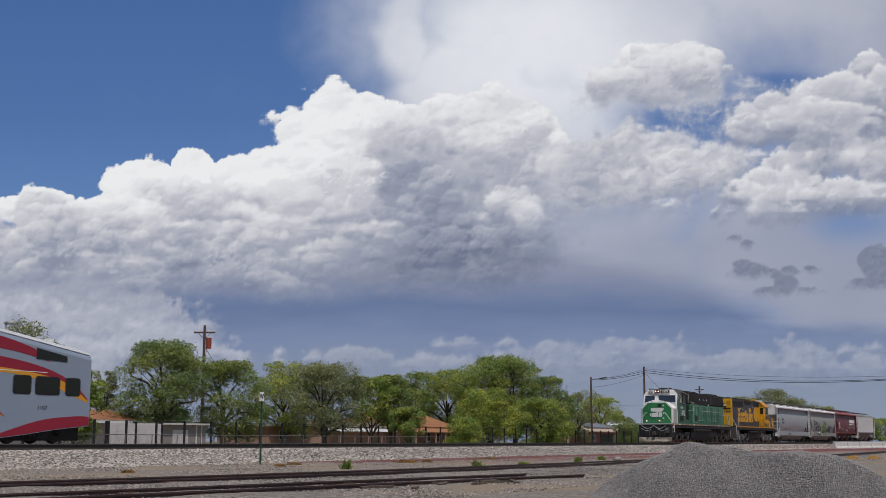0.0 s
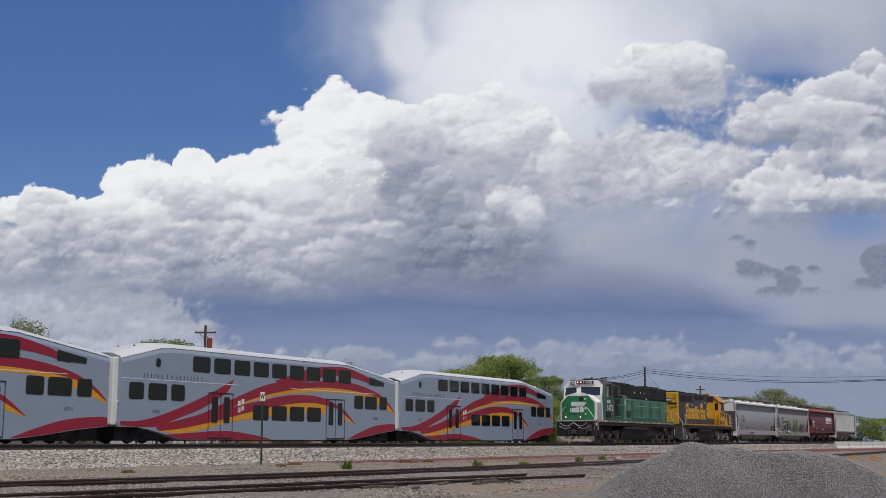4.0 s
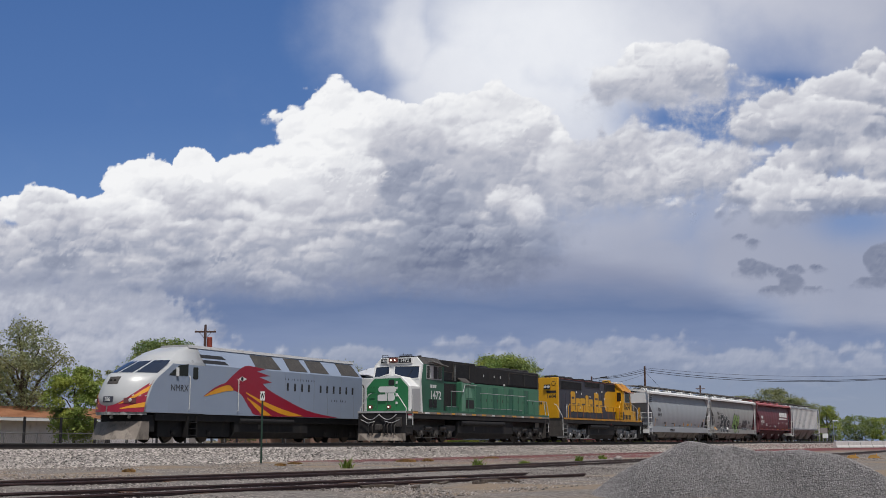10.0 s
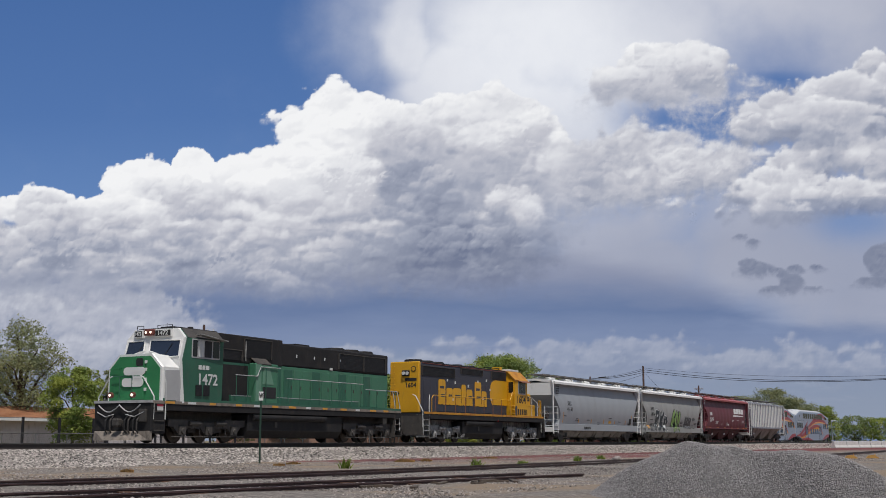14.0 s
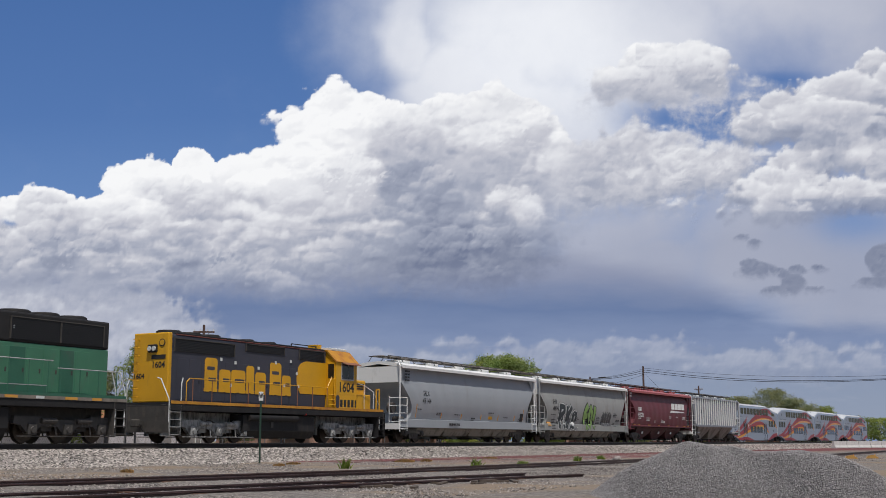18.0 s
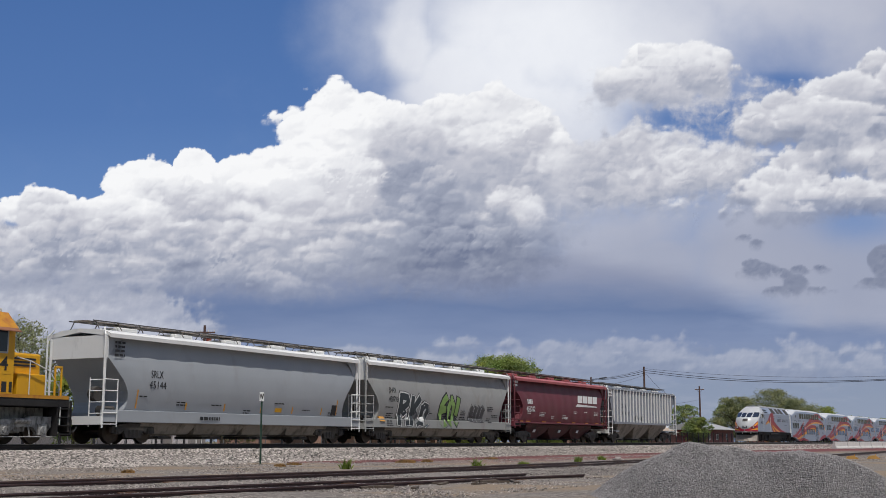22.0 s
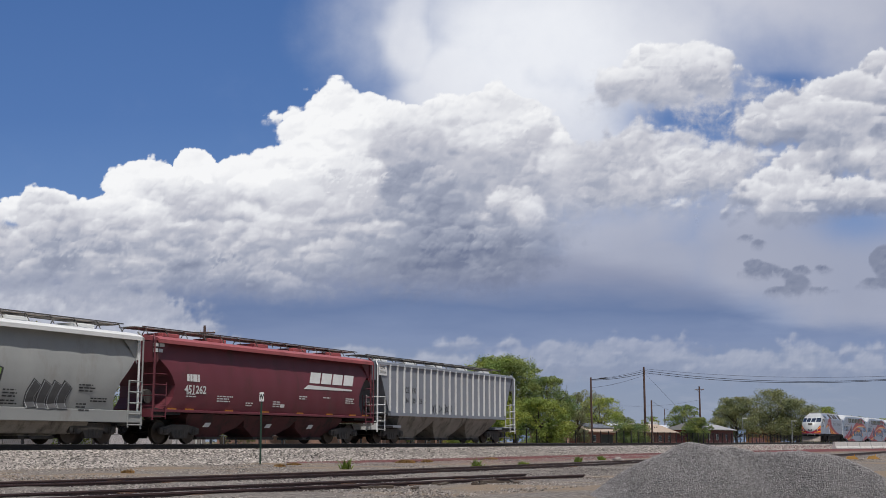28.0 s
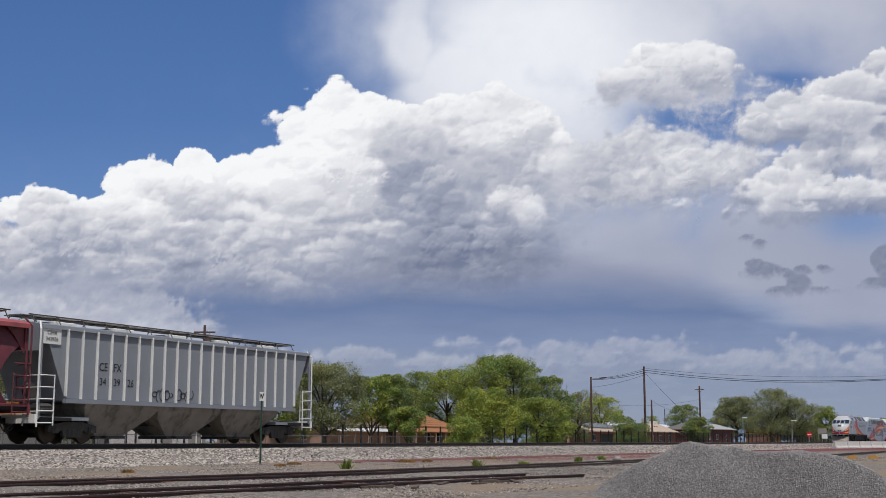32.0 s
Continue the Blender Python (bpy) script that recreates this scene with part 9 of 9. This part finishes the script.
for k in range(260):
    x = 165 + 0.55 * k
    if pick is None:
        pick = part("picket", box(-0.014, 0.014, -0.014, 0.014, 0.1, 2.0), M_FENCE, fe)
        pick.location = (x, 0, 0)
    else:
        same("picket", pick, fe, Matrix.Translation((x, 0, 0)))
cl = thing("chain_link_fence", "low grey chain-link fence with a tubular top rail", "fence", at=pose(0, 55, FAR))
part("top_rail", rod(bmesh.new(), (42, 0, 1.1), (118, 0, 1.1), 0.025, 0.025, 8), M_FENCEGREY, cl)
fp = None
for k in range(31):
    if fp is None:
        fp = part("post", rod(bmesh.new(), (0, 0, 0), (0, 0, 1.13), 0.03, 0.03, 8), M_FENCEGREY, cl)
        fp.location = (42, 0, 0)
    else:
        same("post", fp, cl, Matrix.Translation((42 + 2.5 * k, 0, 0)))
bm = bmesh.new()
for k in range(500):
    x = 42 + 0.15 * k
    for s in (-1, 1):
        a, b = (x, 0, 0.04), (x + s * 0.53, 0, 1.1)
        vs = [bm.verts.new(q) for q in (a, (a[0] + 0.006, 0, a[2]), (b[0] + 0.006, 0.003, b[2]), (b[0], 0.003, b[2]))]
        bm.faces.new(vs)
part("wire_mesh", bm, M_FENCEGREY, cl)["kind"] = "stuff"


# utility poles and wires
def make_pole(x, top, depth, label, arm=0.0, drum=False, r=0.14, lamp=False):
    b = spot(x, -341, depth, FAR)
    H = (341 + top) * depth / 2160 + 0.65
    P = thing("utility_pole" if not lamp else "lamp_post", label, "utility pole" if not lamp else "lamp post", "poles beyond the tracks" if not lamp else "yard lamps", pose(b.x, b.y, b.z, 0, 0, HEADING - 90))
    if lamp:
        part("pole", rod(bmesh.new(), (0, 0, 0), (0, 0, H), 0.09, 0.06, 8), M_GALV, P)
        part("lamp_head", box(-0.1, 1.0, -0.15, 0.15, H - 0.08, H + 0.08, bevel=0.02), M_WHITE, P)
        return P
    part("pole", rod(bmesh.new(), (0, 0, 0), (0, 0, H), r * 1.25, r * 0.85, 10), M_POLE, P)
    if arm:
        part("crossarm", box(-arm, arm, -0.06, 0.06, H - 0.75, H - 0.6), M_POLE, P)
        for s in (-1, 1):
            part("arm_brace", rod(bmesh.new(), (s * arm * 0.6, -0.07, H - 0.7), (0, -0.1, H - 1.35), 0.025, 0.025, 5), M_POLE, P)
            for d in (0.35, 0.9):
                part("insulator", rod(bmesh.new(), (s * arm * d, 0, H - 0.6), (s * arm * d, 0, H - 0.42), 0.05, 0.035, 8), M_CONC, P)
    if drum:
        tr = part("transformer", rod(bmesh.new(), (0.42, 0, H - 2.2), (0.42, 0, H - 1.25), 0.26, 0.26, 16), M_TRANSF, P, "red-brown transformer drum")
        part("transformer_lid", rod(bmesh.new(), (0.42, 0, H - 1.25), (0.42, 0, H - 1.17), 0.28, 0.2, 16), M_TRANSF, tr)
        part("drop_wire", path_rod(bmesh.new(), [(0.3, -0.1, H - 1.2), (0.25, -0.16, H - 2.4), (0.12, -0.16, H - 3.4)], 0.02, 5), M_INK, P)
    return P


make_pole(-428, -132, 112, "tall wooden utility pole with crossarm and red transformer", 1.0, True)
make_pole(264, -226, 200, "plain reddish wooden utility pole", r=0.16)
make_pole(359, -207, 190, "tall wooden utility pole carrying the wires", r=0.17)
make_pole(371, -267, 210, "short wooden utility pole", r=0.15)
make_pole(457, -242, 235, "wooden utility pole with short crossarm", 0.9, False, 0.17)
make_pole(394, -283, 380, "thin wooden utility pole far away", r=0.15)
for x, t in ((532, -299), (619, -304), (691, -305)):
    make_pole(x, t, 255, "pale steel lamp post beside the crossing", lamp=True)


def make_wire(points, r, label):
    w = part("overhead_wire", path_rod(bmesh.new(), smooth_line(points, 6), r, 5), M_INK)
    return tagged(w, label, "wire", "overhead wires")


def hang(a, b, sag, n=6):
    return [Vector(a).lerp(Vector(b), k / n) - Vector((0, 0, sag * 4 * (k / n) * (1 - k / n))) for k in range(n + 1)]


top_pole = spot(359, -212, 190)
for dz, sag, to in ((0.0, 0.0, -212), (-0.28, 0.9, -215), (-0.62, 0.9, -218)):
    a = top_pole + Vector((0, 0, dz))
    make_wire(hang(a, spot(264, -230 + dz * 3, 200), 0.25), 0.036 if dz else 0.018, "black overhead cable sagging between poles")
    make_wire(hang(a, spot(980, -214 + 2 * dz, 150), 1.5 if dz else 1.1), 0.036 if dz else 0.018, "black overhead cable sagging between poles")
make_wire(hang(spot(359, -222, 190), spot(264, -245, 200), 0.3), 0.02, "thin service wire between poles")
make_wire(hang(spot(360, -222, 190), spot(491, -341, 190, FAR), 0.4), 0.02, "thin guy wire slanting from a pole")
make_wire(hang(spot(311, -277, 200), spot(457, -266, 235), 0.5), 0.018, "thin service wire between poles")
make_wire(hang(spot(371, -270, 210), spot(457, -288, 235), 1.0), 0.018, "thin service wire between poles")
make_wire(hang(spot(-423, -170, 112), spot(-385, -218, 108), 0.3), 0.025, "thin service wire between poles")
part_tag = part("splice_box", box(-0.6, 0.6, -0.1, 0.1, -0.1, 0.1), M_INK)
part_tag.matrix_basis = Matrix.Translation(spot(283, -228.5, 196)) @ pose(0, 0, 0, 0, -6, HEADING - 90)
tagged(part_tag, "black splice case hanging on the cable", "splice case")

# signs near the crossing
sg = thing("round_sign", "red round road sign on a post", "road sign", at=pose(*spot(649, -341, 230, FAR), 0, 0, HEADING - 90))
part("post", rod(bmesh.new(), (0, 0, 0), (0, 0, 2.0), 0.05, 0.05, 8), M_GALV, sg)
dp = part("disc", rod(bmesh.new(), (0, -0.06, 1.95), (0, -0.1, 1.95), 0.5, 0.5, 24), M_SIGNRED, sg)
part("white_bar", box(-0.35, 0.35, -0.12, -0.1, 1.88, 2.02), M_WHITE, dp)
for x, w, z0, z1, m in ((672, 0.9, 2.2, 3.2, M_STUCCO), (676, 0.55, 1.2, 2.1, M_WHITE)):
    s2 = thing("notice_board", "pale rectangular notice board on posts", "sign", "crossing signs", pose(*spot(x, -341, 240, FAR), 0, 0, HEADING - 90))
    part("board", box(-w, w, -0.04, 0.04, z0, z1), m, s2)
    for s in (-1, 1):
        part("post", box(s * w * 0.8 - 0.05, s * w * 0.8 + 0.05, 0.04, 0.12, 0, z1), M_GALV, s2)

# trees and shrubs
make_tree(-750, -125, 190, 98, M_LEAFGREY, 1, "tall thin-leaved elm with bare limbs showing", 0.34, 0.2, 6000, 0.26, 0.32)
make_tree(-655, -210, 130, 86, M_LEAF, 2, "bushy green elm before the orange-roofed house", 0.2, 0.12, 4600, 0.22)
make_tree(-600, -215, 70, 110, M_LEAFGREY, 32, "slim green tree beside the house", 0.2, 0.1, 2200, 0.22)
make_tree(-500, -160, 210, 104, M_LEAFDARK, 3, "broad dark green elm behind the shed", 0.35, 0.1, 9000, 0.25)
make_tree(-390, -197, 160, 108, M_LEAFDARK, 4, "dense green elm in a row of trees", 0.3, 0.08, 6000, 0.25)
make_tree(-282, -200, 150, 118, M_LEAFLIGHT, 5, "yellow-green tree in a row of trees", 0.25, 0.14, 4600, 0.25)
make_tree(-210, -203, 180, 112, M_LEAFGREY, 6, "grey-green willow-like tree in a row of trees", 0.3, 0.2, 7000, 0.23)
make_tree(-128, -225, 130, 122, M_LEAF, 7, "green saplings with upright shoots", 0.2, 0.32, 4000, 0.26)
make_tree(-92, -222, 84, 124, M_LEAFDARK, 33, "slim dark green tree with upright shoots", 0.2, 0.34, 2400, 0.26)
make_tree(-62, -280, 72, 112, M_LEAF, 8, "small round tree before the orange-roofed house", 0.2, 0.25, 2600, 0.22)
make_tree(-48, -217, 110, 185, M_LEAFDARK, 9, "dark green tree far behind the house", 0.3, 0.1, 3600, 0.36)
make_tree(8, -212, 140, 165, M_LEAF, 10, "tall green cottonwood behind the fence", 0.3, 0.1, 5500, 0.3)
make_tree(84, -190, 200, 158, M_LEAF, 11, "tall spreading green cottonwood", 0.35, 0.1, 9500, 0.3)
make_tree(128, -200, 130, 156, M_LEAFDARK, 12, "tall dark green cottonwood", 0.3, 0.1, 6000, 0.3)
make_tree(72, -246, 130, 138, M_LEAFLIGHT, 13, "bright yellow-green tree before taller ones", 0.25, 0.08, 4800, 0.27)
make_tree(188, -226, 110, 150, M_LEAFDARK, 14, "narrow dark green tree behind the fence", 0.3, 0.04, 5200, 0.28)
make_tree(170, -264, 120, 142, M_LEAF, 34, "low green tree in front of taller trees", 0.3, 0.04, 4200, 0.27)
make_tree(38, -298, 80, 108, M_LEAFLIGHT, 15, "rounded pale green shrub by the fence", 0.12, 0.02, 2600, 0.2, name="shrub")
make_tree(240, -252, 62, 205, M_LEAFGREY, 16, "half-bare grey-green tree by a pole", 0.3, 0.08, 2200, 0.34, 0.4)
make_tree(280, -262, 100, 268, M_LEAFLIGHT, 17, "green tree behind the brick house", 0.3, 0.06, 3600, 0.36)
make_tree(262, -248, 80, 285, M_LEAFGREY, 35, "grey-green tree behind the brick house", 0.3, 0.06, 2000, 0.36)
make_tree(332, -309, 84, 186, M_LEAFDARK, 18, "dark green shrub by the fence", 0.12, 0.02, 2800, 0.28, name="shrub")
make_tree(453, -298, 56, 205, M_LEAFDARK, 19, "dense conical green shrub by a house", 0.12, 0.0, 4200, 0.26, name="shrub")
make_tree(430, -276, 80, 300, M_LEAFDARK, 20, "dark tree behind the houses", 0.3, 0.1, 2400, 0.45)
make_tree(320, -296, 50, 390, M_LEAFDARK, 21, "distant green tree near the horizon", 0.3, 0.05, 1200, 0.6)
make_tree(368, -296, 50, 400, M_LEAF, 22, "distant green tree near the horizon", 0.3, 0.05, 1200, 0.6)
make_tree(520, -262, 100, 335, M_LEAFGREY, 23, "large dusty green elm by the crossing", 0.3, 0.08, 6200, 0.46, 0.15)
make_tree(582, -249, 120, 340, M_LEAFGREY, 24, "large dusty green elm by the crossing", 0.35, 0.06, 6600, 0.46, 0.1)
make_tree(628, -266, 110, 335, M_LEAFGREY, 25, "dusty green elm with dark shade below", 0.35, 0.04, 5600, 0.46)
make_tree(500, -275, 60, 345, M_LEAFDARK, 36, "dark green tree beside the large elms", 0.35, 0.04, 2200, 0.4)
make_tree(680, -279, 70, 340, M_LEAF, 26, "distant green tree near the horizon", 0.3, 0.04, 2400, 0.5)
for k, (x, t) in enumerate(((730, -296), (775, -300), (825, -295), (880, -300), (650, -306))):
    make_tree(x, t, 75, 420, M_LEAF if k % 2 else M_LEAFDARK, 40 + k, "distant green tree near the horizon", 0.3, 0.03, 1600, 0.65)
for k, x in enumerate((-840, -900, -970)):
    make_tree(x, -190, 150, 115, M_LEAFDARK if k % 2 else M_LEAF, 60 + k, "green tree in a row of trees", 0.3, 0.08, 2400, 0.3)

# far hills
bm = bmesh.new()
xs = [k * 200 - 3000 for k in range(41)]
a = [bm.verts.new((3900, -x, -20)) for x in xs]
b = [bm.verts.new((4000, -x, 38 + 30 * noise.noise(Vector((x * 0.0012, 0, 0))) + 10 * noise.noise(Vector((x * 0.005, 3, 0))))) for x in xs]
for i in range(40):
    bm.faces.new((a[i], a[i + 1], b[i + 1], b[i]))
tagged(part("backdrop_hills", bm, mat("hazy_blue_hills", (0.16, 0.22, 0.34), 1.0, 0, 0.1, 0.004, 0.0)), "hazy blue hills on the horizon", "hills", kind="structure")

# ---- trains ----
FREIGHT = [(0, 122.3), (1, 117.6), (2, 112.9), (3, 108.1), (3.5, 105.8), (5.5, 96.3), (6, 94.1), (7, 89.6), (8, 85.1), (9, 80.4), (10, 75.5), (11, 70.6), (12, 65.7), (13, 60.7),
           (14, 55.6), (14.5, 53.1), (16.5, 42.6), (17, 40.0), (18, 34.6), (19, 29.1), (20, 23.6), (21, 18.1), (22, 12.4), (23, 6.8), (24, 0.9), (25, -4.9), (25.5, -7.8), (27.5, -18.8),
           (28, -21.6), (29, -27.4), (30, -33.3), (31, -38.9), (32, -44.6)]
COMMUTER = [(0, 14.9), (1, 28.0), (2, 41.1), (3, 54.1), (3.5, 60.6), (5.5, 86.1), (6, 92.6), (7, 105.1), (8, 117.2), (9, 128.85), (10, 140.6), (11, 152.0), (12, 163.2), (13, 174.2), (14, 184.8),
            (15, 195.0), (17, 214.5), (18, 223.9), (19, 233.0), (20, 241.8), (21, 250.2), (22, 257.9), (23, 265.2), (25, 279.2), (28, 299.5), (30, 312.6), (32, 325.0)]

FLEET = [(make_green_loco(), -8.5, Y_FREIGHT, FREIGHT), (make_yellow_loco(), 12.7, Y_FREIGHT, FREIGHT)]
FLEET += [(car, off, Y_FREIGHT, FREIGHT) for car, off in make_hoppers()]
FLEET += [(make_coach("1107", True), 12.75, Y_PASS, COMMUTER), (make_coach("1003"), -12.75, Y_PASS, COMMUTER), (make_coach("1011"), -38.25, Y_PASS, COMMUTER),
          (make_coach("1008"), -63.75, Y_PASS, COMMUTER), (make_passenger_loco(), -86.8, Y_PASS, COMMUTER)]


def motions():
    for car, off, y, rows in FLEET:
        walk(car, [(t, pose(s + off, y, 0)) for t, s in rows])
        # the wheels roll without slipping
        step = (3 if rows is FREIGHT else 1) / FPS
        turns = [(t, math.degrees(np.interp(t, [r[0] for r in rows], [r[1] for r in rows]) / 0.5)) for t in np.arange(0, 32 + step / 2, step)]
        for truck in car.children:
            for axle in truck.children:
                if axle.name.startswith("wheelset"):
                    x, y0, z = axle.location
                    walk(axle, [(float(t), pose(x, y0, z, 0, a % 360, 0)) for t, a in turns])
    # the clouds drift slowly eastwards and build up
    for layer, turn in ((sky_back, -0.25), (sky_bank, -0.12), (sky_low, -0.12)):
        walk(layer, [(0, pose(0, 0, 0)), (16, pose(0, 0, 0, 0, 0, turn * 0.6)), (32, pose(0, 0, 0, 0, 0, turn))])
    walk(sky_front, [(0, pose(0, 0, 0)), (16, pose(0, 0, 0, -0.03, 0, -0.28)), (32, pose(0, 0, 0, -0.06, 0, -0.54))])
    walk(sky_scraps, [(0, pose(0, 0, 0)), (16, pose(0, 0, 0, 0, 0, -0.33)), (32, pose(0, 0, 0, 0, 0, -0.56))])


motions()
